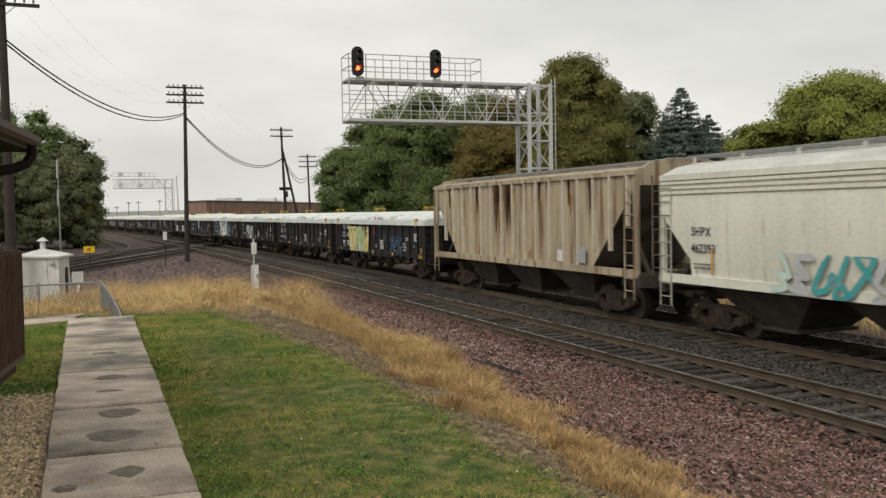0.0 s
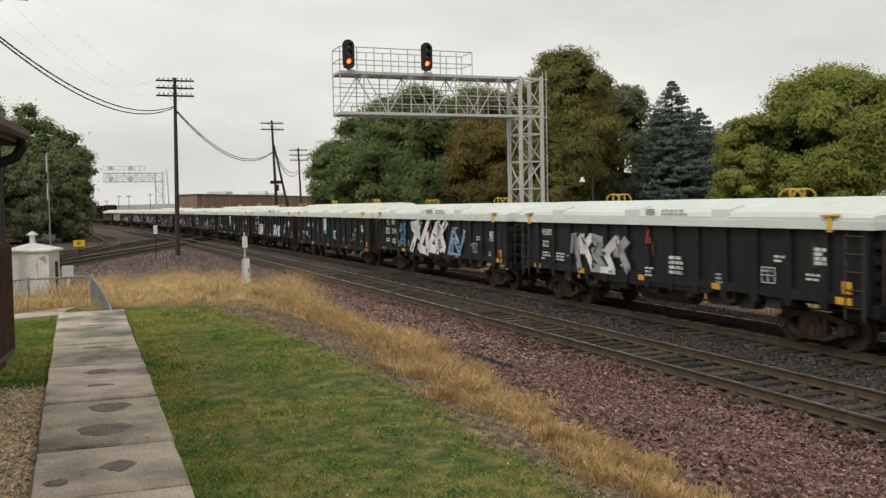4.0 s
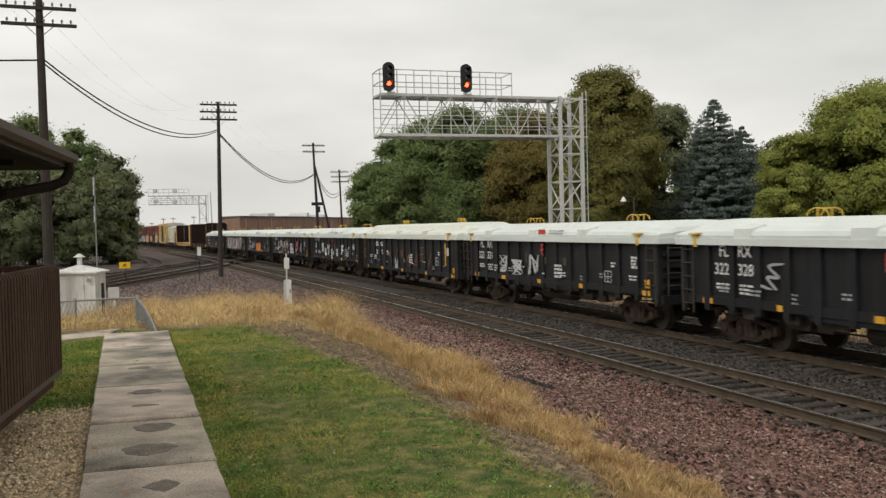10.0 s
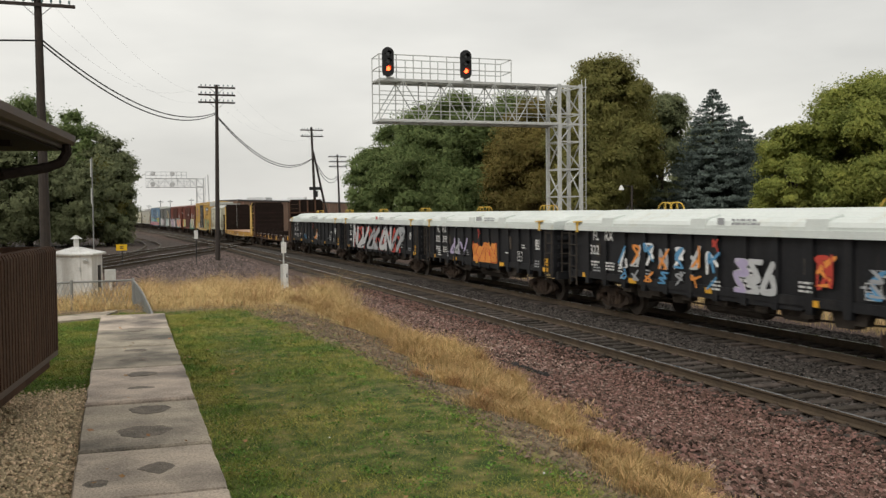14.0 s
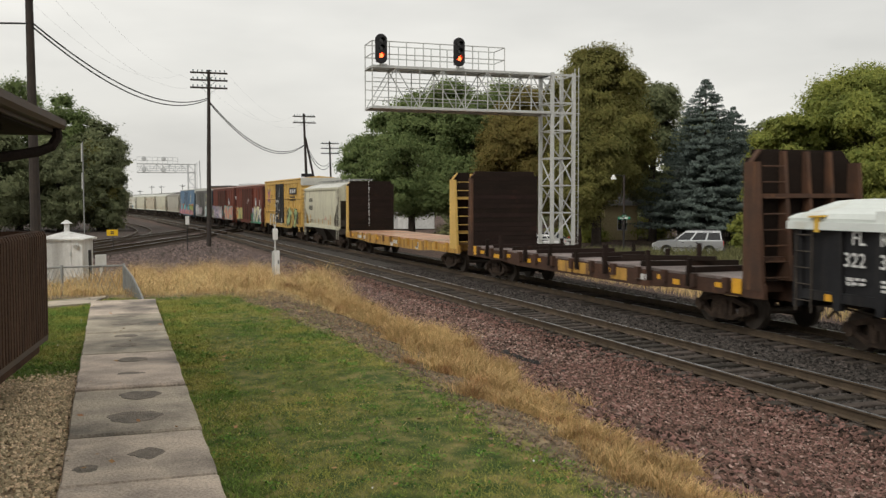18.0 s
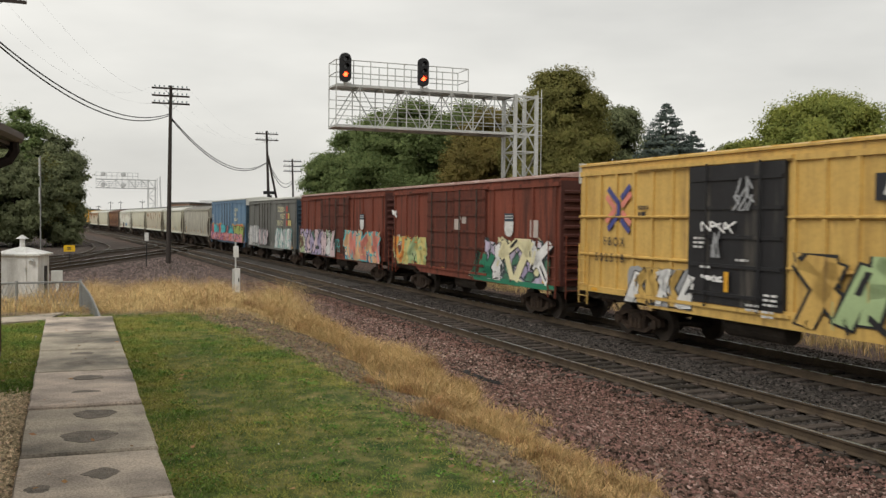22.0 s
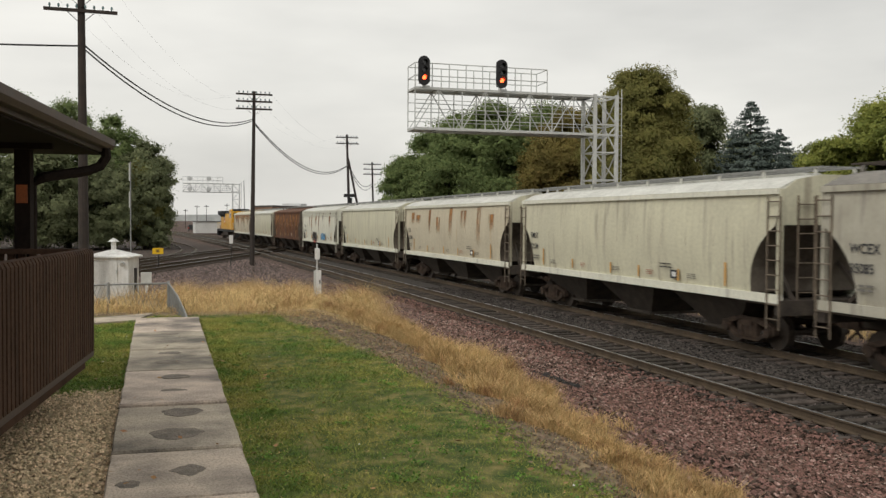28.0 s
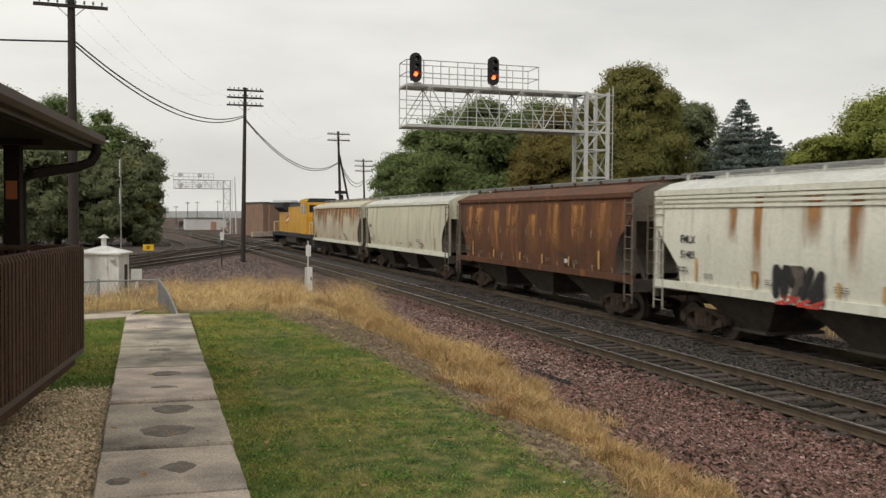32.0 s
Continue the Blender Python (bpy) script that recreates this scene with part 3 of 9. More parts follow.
def ground_z(x, y):
    """Lawn on a low terrace, a stony slope down to the track bed, and a drop behind the end of the walkway."""
    d = near_x(y) - x
    bank = 0.28 * smooth(8.6, 6.6, d) + 0.72 * smooth(7.0, 2.3, d)
    end = smooth(16.5, 31.0, y)
    z = -1.68 * np.maximum(bank, end * np.where(d > 2, 1.02, 1))
    z = np.where(d < 1.6, -1.68, z)
    lumpy = 0.004 + 0.036 * smooth(8.6, 7.5, d) * smooth(1.6, 2.6, d)
    z = z + lumpy * smooth(14, 12, np.abs(d)) * smooth(46, 38, y) * (np.sin(x * 2.1 + 0.7 * y) * np.sin(y * 1.7) + 0.6 * np.sin(x * 5.3 - y) * np.sin(y * 4.1 + x))
    z = z - 0.25 * smooth(-6.5, -9.0, d) - 0.62 * smooth(-12, -26, d)
    return z


def lawn_line(y):
    return np.interp(y, [0, 7, 9, 11, 13.5, 16, 20], [8.47, 8.42, 8.3, 8.4, 8.78, 9.0, 9.2])


def stone_line(y):
    return np.interp(y, [0, 7.5, 9.3, 10.8, 13.5, 15, 18, 22, 37, 45], [7.2, 7.2, 6.97, 6.5, 6.33, 6.4, 6.75, 6.3, 5.0, 4.8])


def cover_masks(x, y):
    """How much lawn, dry grass, pink stone, dark stone lies at a place."""
    d = near_x(y) - x
    wob = 0.35 * np.sin(y * 0.9 + 1.3) + 0.25 * np.sin(y * 2.3 + x) + 0.2 * np.sin(y * 0.37)
    stone = smooth(0.3, -0.2, d - stone_line(y) + 0.25 * wob)
    dark = smooth(0.9, 0.4, d) * smooth(-7.0, -6.4, d) + 0.0
    lawn = smooth(-0.2, 0.2, d - lawn_line(y) + 0.18 * wob) * smooth(17.0, 16.0, y + wob)
    gravel = smooth(-0.30, -0.40, x + 0.0277 * (y - 5.6)) * smooth(9.7, 9.2, y + 0.4 * wob) * smooth(-30, -29, y)
    field = smooth(-8.5, -10, d)
    yard = smooth(40, 50, y - 0.6 * d + wob) * smooth(1, 3, d)
    return lawn, np.maximum(stone, yard), np.maximum(dark, 0.52 * yard), gravel, field


def axis(points):
    out = []
    for a, b, step in points:
        out += list(np.arange(a, b, step))
    return np.array(out + [points[-1][1]])


def build_ground():
    dd = axis([(-2600, -400, 220), (-400, -60, 20), (-60, -12, 4), (-12, -8, 0.5), (-8, 13, 0.2), (13, 20, 1), (20, 60, 5), (60, 400, 40), (400, 2600, 220)])
    yy = axis([(-1200, -60, 60), (-60, 0, 5), (0, 3, 1), (3, 34, 0.22), (34, 70, 1), (70, 220, 5), (220, 700, 40), (700, 4200, 350)])
    Y, Dm = np.meshgrid(yy, dd, indexing="ij")
    X = near_x(Y) - Dm
    X = np.where(np.abs(Dm) > 400, X + 0.0, X)
    Z = ground_z(X, Y)
    Z = np.where((X > -1.6) & (X < 0.7) & (Y < 16.2) & (Y > 2), np.minimum(Z, -0.02), Z)
    ny, nx = X.shape
    v = np.stack([X, Y, Z], -1).reshape(-1, 3)
    i = np.arange(ny * nx).reshape(ny, nx)
    f = np.stack([i[:-1, :-1], i[1:, :-1], i[1:, 1:], i[:-1, 1:]], -1).reshape(-1, 4)
    f = f[:, ::-1] if np.cross(v[f[0, 1]] - v[f[0, 0]], v[f[0, 2]] - v[f[0, 0]])[2] < 0 else f
    ob = arrays("ground", v, f, "ground_cover", smooth=True)
    masks = cover_masks(v[:, 0], v[:, 1])
    for name, a in zip(("lawn", "stone", "dark", "gravel", "field"), masks):
        ob.data.attributes.new(name, "FLOAT", "POINT").data.foreach_set("value", a.astype(np.float32))
    tagged(ob, "ground of green lawn, dry straw-coloured grass and pinkish track stone", "ground", kind="structure")


def ground_material():
    m = bpy.data.materials.new("ground_cover")
    m.use_nodes = True
    nt, ln = m.node_tree.nodes, m.node_tree.links
    b = nt["Principled BSDF"]
    b.inputs["Roughness"].default_value, b.inputs["Specular IOR Level"].default_value = 0.95, 0.2
    co = nt.new("ShaderNodeTexCoord")

    def noisy(scale, detail=4.0):
        n = nt.new("ShaderNodeTexNoise")
        n.inputs["Scale"].default_value, n.inputs["Detail"].default_value = scale, detail
        ln.new(co.outputs["Object"], n.inputs["Vector"])
        return n.outputs["Fac"]

    def ramp(fac, *stops):
        r = nt.new("ShaderNodeValToRGB")
        while len(r.color_ramp.elements) < len(stops):
            r.color_ramp.elements.new(0.5)
        for e, (p, c) in zip(r.color_ramp.elements, stops):
            e.position, e.color = p, (*c, 1)
        ln.new(fac, r.inputs["Fac"])
        return r.outputs["Color"]

    def cells(scale):
        n = nt.new("ShaderNodeTexVoronoi")
        n.inputs["Scale"].default_value = scale
        ln.new(co.outputs["Object"], n.inputs["Vector"])
        bw = nt.new("ShaderNodeRGBToBW")
        ln.new(n.outputs["Color"], bw.inputs["Color"])
        return bw.outputs["Val"]

    def blend(col, other, name):
        at, add, cl, mx = (nt.new(k) for k in ("ShaderNodeAttribute", "ShaderNodeMath", "ShaderNodeMapRange", "ShaderNodeMix"))
        at.attribute_name = name
        ln.new(at.outputs["Fac"], add.inputs[0]), ln.new(edge, add.inputs[1])
        add.operation = "ADD"
        cl.inputs["From Min"].default_value, cl.inputs["From Max"].default_value = 0.85, 1.15
        ln.new(add.outputs[0], cl.inputs["Value"])
        mx.data_type = "RGBA"
        ln.new(cl.outputs["Result"], mx.inputs["Factor"]), ln.new(col, mx.inputs[6]), ln.new(other, mx.inputs[7])
        return mx.outputs[2]

    edge = noisy(3.0, 6.0)
    dry = ramp(noisy(5.0, 6.0), (0.3, (0.075, 0.057, 0.044)), (0.5, (0.17, 0.13, 0.085)), (0.72, (0.34, 0.26, 0.15)))
    lawn = ramp(noisy(5.0, 11.0), (0.34, (0.03, 0.058, 0.012)), (0.5, (0.08, 0.095, 0.026)), (0.66, (0.19, 0.16, 0.06)))
    # kept dark under the loose stones: shade of their gaps is in this ramp
    stone = ramp(cells(16.0), (0.15, (0.03, 0.02, 0.017)), (0.5, (0.075, 0.05, 0.04)), (0.9, (0.17, 0.115, 0.092)))
    dark = ramp(cells(18.0), (0.15, (0.03, 0.027, 0.024)), (0.9, (0.095, 0.084, 0.074)))
    gravel = ramp(cells(28.0), (0.1, (0.2, 0.15, 0.095)), (0.5, (0.38, 0.29, 0.19)), (0.9, (0.5, 0.4, 0.28)))
    field = ramp(noisy(0.15, 6.0), (0.35, (0.07, 0.095, 0.03)), (0.55, (0.15, 0.145, 0.055)), (0.7, (0.06, 0.085, 0.026)))
    col = blend(dry, field, "field")
    for c, n in ((lawn, "lawn"), (stone, "stone"), (dark, "dark"), (gravel, "gravel")):
        col = blend(col, c, n)
    ln.new(col, b.inputs["Base Color"])
    bp = nt.new("ShaderNodeBump")
    bp.inputs["Strength"].default_value, bp.inputs["Distance"].default_value = 0.6, 0.04
    ln.new(cells(20.0), bp.inputs["Height"]), ln.new(bp.outputs["Normal"], b.inputs["Normal"])
    MATS["ground_cover"] = m


ground_material()
build_ground()


# ---- rails ----
def rail_line(pts, parent, z=RAIL, head_paint="rail_shine"):
    """One rail along plan points: rusty foot and web, worn bright head."""
    pts = [Vector((*p, z)) for p in pts]
    prof = [(-0.07, -0.17), (0.07, -0.17), (0.07, -0.155), (0.012, -0.135), (0.012, -0.045), (0.036, -0.035), (0.036, -0.004), (-0.036, -0.004), (-0.036, -0.035), (-0.012, -0.045), (-0.012, -0.135), (-0.07, -0.155)]
    web, head = Solid(), Solid()
    for solid, pr in ((web, prof), (head, [(-0.028, -0.0035), (0.028, -0.0035), (0.024, 0.0), (-0.024, 0.0)])):
        rings = []
        for i, p in enumerate(pts):
            t = (pts[min(i + 1, len(pts) - 1)] - pts[max(i - 1, 0)]).normalized()
            s = Vector((t.y, -t.x, 0))
            rings.append([p + s * a + Vector((0, 0, c)) for a, c in pr])
        k = len(pr)
        solid.add([q for r in rings for q in r], [(j * k + i, j * k + (i + 1) % k, (j + 1) * k + (i + 1) % k, (j + 1) * k + i) for j in range(len(rings) - 1) for i in range(k)])
    rail = part("rail", web, "rail_rust", parent)
    part("rail_head", head, head_paint, rail, "bright worn steel running surface" if head_paint == "rail_shine" else "")


def main_points(off, y0=-500, y1=700):
    px, py, _ = offset_line(off)
    keep = [i for i in range(len(py)) if y0 <= py[i] <= y1 and (i % 4 == 0 if py[i] < 130 else i % 16 == 0)]
    return [(px[i], py[i]) for i in keep]


track_1 = thing("track_near", "main track of rusty rails on dark wooden ties in stone", "track", kind="structure")
track_2 = thing("track_far", "second main track of rusty rails on dark wooden ties", "track", kind="structure")
for tr, off in ((track_1, 0.0), (track_2, SPACING)):
    for side in (-0.7525, 0.7525):
        rail_line(main_points(off + side), tr)

# a second railway crosses the main line on the level, and a curve joins it
track_3 = thing("crossing_track", "pair of rusty tracks that cross the main line on the level", "track", kind="structure")
C0, CD = Vector((-3.47, 59.6)), Vector((0.307, 0.952)).normalized()
CN = Vector((CD.y, -CD.x))
for off in (-0.75, 0.75):
    for base in (0.0, -4.7):
        o = C0 + CN * (base + off) + CD * 0
        rail_line([tuple(o + CD * s) for s in (-75, -40, -20, -8, 0, 8, 16, 24, 32, 45, 70, 120, 220)], track_3, RAIL + 0.004)
track_4 = thing("connecting_track", "curved rusty connecting track", "track", kind="structure")
for r0 in (0.0, 1.5):
    pts = [(-14 + r0, 195), (-8.5 + r0, 168), (-3.5 + r0, 141.3), (-1.53 + r0 * 0.98, 125), (-0.45 + r0 * 0.96, 112), (-0.07 + r0 * 0.95, 101.5), (-0.37 + r0 * 0.93, 92.6), (-1.3 + r0 * 0.9, 83), (-3.2 + r0 * 0.9, 72), (-6.5 + r0 * 0.9, 57)]
    rail_line(pts, track_4, RAIL + 0.008, "rail_dull")

# ---- walkway of concrete slabs ----
walkway = thing("walkway", "walkway of worn concrete slabs with round mended holes", "walkway", kind="structure")
JOINTS = [-4.2, -2.55, -0.95, 0.7, 2.3, 3.95, 5.55, 6.74, 8.35, 10.28, 11.92, 13.75, 15.65]


def path_edge(y, right):
    return -0.45 - (y - 5.6) * 0.0277 + (0.87 + (y - 5.6) * 0.0098 if right else 0)


def slab_mesh(y0, y1, rnd):
    s = Solid()
    jig = lambda: rnd.uniform(-0.007, 0.007)
    top, low = [], []
    n = 7
    edge = [(path_edge(y0 + (y1 - y0) * i / n, True) + jig(), y0 + 0.022 + (y1 - y0 - 0.036) * i / n) for i in range(n + 1)]
    edge += [(path_edge(y1, True) + (path_edge(y1, False) - path_edge(y1, True)) * i / 4, y1 - 0.018 + jig() * 0.4) for i in range(1, 4)]
    edge += [(path_edge(y1 + (y0 - y1) * i / n, False) + jig(), y1 - 0.018 + (y0 - y1 + 0.036) * i / n) for i in range(n + 1)]
    edge += [(path_edge(y0, False) + (path_edge(y0, True) - path_edge(y0, False)) * i / 4, y0 + 0.018 + jig() * 0.4) for i in range(1, 4)]
    cx, cy = sum(p[0] for p in edge) / len(edge), (y0 + y1) / 2
    z = rnd.uniform(-0.012, 0.012)
    tilt = rnd.uniform(-0.012, 0.012)
    for k, zz in ((0.975, 0.06), (1.0, 0.045), (1.0, -0.09)):
        s.v += [(cx + (x - cx) * k, cy + (y - cy) * (1 - (1 - k) * 0.6), zz + z + tilt * (y - cy)) for x, y in edge]
    m = len(edge)
    s.f += [(a * m + i, (a + 1) * m + i, (a + 1) * m + (i + 1) % m, a * m + (i + 1) % m) for a in range(2) for i in range(m)] + [tuple(range(m))]
    return s, z + 0.06


# along the slab, across it, half width, half depth, pointed or round
PATCHES = {3.95: ((0.62, 0.02, 0.15, 0.13, 1),), 5.55: ((0.52, 0.06, 0.115, 0.15, 1), (0.3, -0.3, 0.07, 0.09, 0)), 6.74: ((0.3, 0.0, 0.19, 0.19, 0), (0.8, 0.06, 0.16, 0.17, 0)),
           8.35: ((0.3, 0.0, 0.13, 0.13, 0), (0.74, 0.03, 0.14, 0.13, 0)), 10.28: ((0.35, -0.02, 0.15, 0.13, 0), (0.8, 0.0, 0.13, 0.1, 0)),
           11.92: ((0.4, 0.02, 0.17, 0.13, 1), (0.86, 0.04, 0.12, 0.1, 1)), 13.75: ((0.86, 0.05, 0.1, 0.09, 0),)}
rnd = random.Random(3)
for y0, y1 in zip(JOINTS, JOINTS[1:]):
    s, ztop = slab_mesh(y0, y1, rnd)
    slab = part("slab", s, "concrete", walkway)
    for k, off, wide, deep, pointed in PATCHES.get(y0, ((0.35, 0.0, 0.17, 0.14, 0), (0.72, 0.03, 0.19, 0.15, 0))):
        yc = y0 + (y1 - y0) * k
        xc = (path_edge(yc, False) + path_edge(yc, True)) / 2 + off
        ring = []
        for i in range(30):
            a = 2 * math.pi * i / 30
            r = (abs(math.cos(a)) + abs(math.sin(a))) ** -0.7 if pointed else 1.0
            r *= 1 + 0.07 * math.sin(3 * a + y0) + 0.05 * math.sin(7 * a + 2 * y0) + rnd.uniform(-0.03, 0.03)
            ring.append((xc + wide * r * math.cos(a), yc + deep * r * math.sin(a)))
        part("filled_hole", Solid().prism(ring, ztop - 0.02, ztop + 0.003, "z"), "concrete_patch", slab, "rough dark mended hole")
side_path = thing("side_path", "short concrete path beside the walkway's end", "walkway", kind="structure")
part("slab", Solid().prism([(-3.6, 14.6), (-1.34, 15.45), (-0.74, 15.8), (-0.5, 16.9), (-1.41, 16.3), (-3.6, 15.5)], -0.12, 0.035, "z"), "concrete", side_path)


# ---- signal gantries ----
def gantry(x0, x1, y, base, bottom, top, skew, heads, label, material="galvanized", lit=True, panels=8, plat_end=0.8):
    """A cantilever over the tracks: a box truss from x0 to the tower at x1, a railed platform on it and signal heads."""
    g = thing("signal_gantry", label, "signal gantry")
    dep = 1.5
    P = lambda x, q, z: (x, y + q + skew * (x - x0), z)
    tw = 1.25
    ft = part("footing", Solid().span(x1 - 0.4, x1 + tw + 0.4, y - 0.3 + skew * (x1 - x0), y + dep + 0.6 + skew * (x1 - x0), base - 0.5, base - 0.35), "concrete", g)
    for q in (0, dep):
        for x in (x1, x1 + tw):
            part("tower_leg", Solid().bar(P(x, q, base), P(x, q, top + 0.12), 0.17, 0.17), material, g)
        n = 7
        h = (top - base) / n
        for i in range(n + 1):
            part("tower_strut", Solid().bar(P(x1, q, base + h * i), P(x1 + tw, q, base + h * i), 0.07), material, g)
            if i < n:
                a, b = (x1, x1 + tw) if i % 2 else (x1 + tw, x1)
                part("tower_brace", Solid().bar(P(a, q, base + h * i), P(b, q, base + h * (i + 1)), 0.08, 0.05), material, g)
        for z in (bottom, top):
            part("chord", Solid().bar(P(x0, q, z), P(x1 + tw, q, z), 0.11, 0.11), material, g)
        w = (x1 - x0) / panels
        for i in range(panels + 1):
            x = x0 + w * i
            part("truss_post", Solid().bar(P(x, q, bottom), P(x, q, top), 0.045), material, g)
            if i < panels:
                a, b = (x, x + w) if (i // 1) % 2 == 0 else (x + w, x)
                part("truss_brace", Solid().bar(P(a, q, bottom), P(b, q, top), 0.06, 0.04), material, g)
        for k in (0.25, 0.5, 0.72):
            part("guard_rail", Solid().rod(P(x0, q, bottom + (top - bottom) * k), P(x1, q, bottom + (top - bottom) * k), 0.021, n=5), material, g)
    for i in range(8):
        z = base + (top - base) * i / 7
        for x in (x1, x1 + tw):
            part("side_strut", Solid().bar(P(x, 0, z), P(x, dep, z), 0.06), material, g)
            if i < 7:
                part("side_brace", Solid().bar(P(x, 0 if i % 2 else dep, z), P(x, dep if i % 2 else 0, z + (top - base) / 7), 0.06, 0.05), material, g)
    for z in (bottom, top):
        s = Solid()
        s.bar(P(x0, dep / 2, z + 0.06), P(x1, dep / 2, z + 0.06), dep, 0.04)
        part("walkway_grating", s, material, g)
        for i in range(panels + 1):
            x = x0 + (x1 - x0) * i / panels
            part("cross_beam", Solid().bar(P(x, 0, z), P(x, dep, z), 0.06), material, g)
    pe = x0 + (x1 - x0) * plat_end
    rails = [(q, k) for q in (0, dep) for k in (0.62, 1.24)]
    for q, k in rails:
        part("hand_rail", Solid().rod(P(x0, q, top + k), P(pe, q, top + k), 0.027, n=5), material, g)
    for x in (x0, pe):
        for k in (0.62, 1.24):
            part("hand_rail", Solid().rod(P(x, 0, top + k), P(x, dep, top + k), 0.027, n=5), material, g)
    for i in range(9):
        for q in (0, dep):
            x = x0 + (pe - x0) * i / 8
            part("rail_post", Solid().rod(P(x, q, top), P(x, q, top + 1.24), 0.027, n=5), material, g)
    lad = Solid()
    lx = x1 + tw + 0.32
    for q in (0.05, 0.5):
        lad.rod(P(lx, q, base), P(lx, q, top + 0.45), 0.025, n=5)
    for i in range(int((top - base) / 0.31)):
        lad.rod(P(lx, 0.05, base + 0.3 + 0.31 * i), P(lx, 0.5, base + 0.3 + 0.31 * i), 0.014, n=4)
    for z in (bottom, top):
        lad.bar(P(x1 + tw, 0.1, z), P(lx + 0.1, 0.1, z), 0.05)
    part("ladder", lad, material, g)
    for hx, hz in heads:
        hy = y + skew * (hx - x0) - 0.25
        if lit:
            hd = Solid()
            ring = [(0.3 * math.cos(a), 0.42 * math.copysign(1, math.sin(a)) + 0.3 * math.sin(a)) for a in (math.pi * (i + 0.5) / 10 for i in range(20))]
            hd.prism([(hx + a, hz + 0.33 + b) for a, b in ring], hy, hy + 0.06)
            hd.span(hx - 0.2, hx + 0.2, hy + 0.06, hy + 0.3, hz - 0.3, hz + 0.95)
            head = part("signal_head", hd, "signal_black", g, "black oval signal head")
            for k in range(3):
                z = hz + 0.36 * k
                hood = Solid()
                for i in range(9):
                    a0, a1 = (math.radians(-10 + 200 * j / 9) for j in (i, i + 1))
                    pts = [(hx + 0.13 * math.cos(a), hy - d, z + 0.13 * math.sin(a)) for a in (a0, a1) for d in (0, 0.26)]
                    hood.add(pts, [(0, 1, 3, 2)])
                part("visor", hood, "signal_black", head)
                part("lens", Solid().rod((hx, hy - 0.03, z), (hx, hy + 0.01, z), 0.105, n=16), "signal_red" if k == 0 else "dark_glass", head, "glowing red lamp" if k == 0 else "dark unlit lens")
            part("signal_mount", Solid().rod((hx, hy + 0.18, top), (hx, hy + 0.18, hz), 0.05, n=6).bar((hx, hy + 0.18, top + 0.1), (hx + 0.35, hy + 0.3, top + 0.1), 0.08), material, g)
        else:
            for dz in (0, -1.9):
                head = part("signal_head", Solid().rod((hx, hy, hz + dz), (hx, hy + 0.12, hz + dz), 0.42, n=16).span(hx - 0.2, hx + 0.2, hy - 0.2, hy, hz + dz - 0.3, hz + dz + 0.3), material, g, "pale back of a round signal head")
    return g


gantry(11.0, 20.76, 45.0, -1.95, 6.18, 8.16, 0.036, [(11.4, 8.66), (15.46, 8.70)], "grey galvanized steel signal gantry with two red signals", plat_end=0.72)
gantry(0.0, 8.9, 177.0, -1.6, 6.66, 8.2, 0.09, [(1.2, 9.1), (4.6, 9.1)], "distant grey steel signal gantry seen from behind, paled by haze in its colour", "galvanized_hazy", False)
gantry_mast = thing("gantry_mast", "thin mast beside the distant signal gantry, paled by haze in its colour", "mast")
part("mast", Solid().rod((11.2, 178, -1.6), (10.9, 178, 8.9), 0.16, 0.1, n=8), "galvanized_hazy", gantry_mast)


# ---- poles and wires ----
def utility_pole(x, y, base, top, arms, lean=(0, 0), r=0.16, width=2.6, label="weathered brown wooden utility pole with crossarms and insulators", turn=6, drop=0.5, pins=8):
    p = thing("utility_pole", label, "utility pole", pose(x, y, base), group="utility poles")
    h = top - base
    ks = [i / 8 for i in range(9)]
    s = Solid().tube([(lean[0] * k, lean[1] * k, h * k) for k in ks], [r * (1 - 0.4 * k) for k in ks], 10)
    part("post", s, "weathered_pole", p)
    c, sn = math.cos(math.radians(turn)), math.sin(math.radians(turn))
    for z in arms:
        zz = z - base
        k = zz / h
        ox, oy = lean[0] * k, lean[1] * k - 0.14
        arm = part("crossarm", Solid().bar((ox - c * width / 2, oy - sn * width / 2, zz), (ox + c * width / 2, oy + sn * width / 2, zz), 0.1, 0.12), "weathered_pole", p)
        for i in range(pins):
            q = (i + 0.5) / pins * width * 0.96 - width * 0.48
            part("insulator", Solid().rod((ox + c * q, oy + sn * q, zz + 0.06), (ox + c * q, oy + sn * q, zz + 0.14), 0.02, n=5).rod((ox + c * q, oy + sn * q, zz + 0.12), (ox + c * q, oy + sn * q, zz + 0.22), 0.05, 0.035, n=6), "glass_insulator", arm)
        for q in (-0.55, 0.55):
            part("arm_brace", Solid().bar((ox + c * q, oy + sn * q, zz), (ox, oy, zz - 0.5), 0.035, 0.02), "weathered_pole", p)
    return p


utility_pole(-3.65, 38.3, -1.75, 10.75, (9.52, 10.14), (-0.05, 0), 0.21, 2.62, turn=4, label="tall weathered wooden utility pole behind the shelter")
utility_pole(4.84, 69.6, -1.7, 10.95, (9.66, 10.2, 10.72), (0.17, 0), 0.18, turn=2)
pb = utility_pole(18.55, 107, -1.7, 11.45, (10.4, 11.1), (-0.42, 0), 0.2, 2.6, turn=2, label="leaning wooden utility pole with a prop and two crossarms")
part("prop", Solid().rod((1.85, 0, 0), (-0.25, 0, 10.4), 0.15, 0.11, n=8), "weathered_pole", pb)
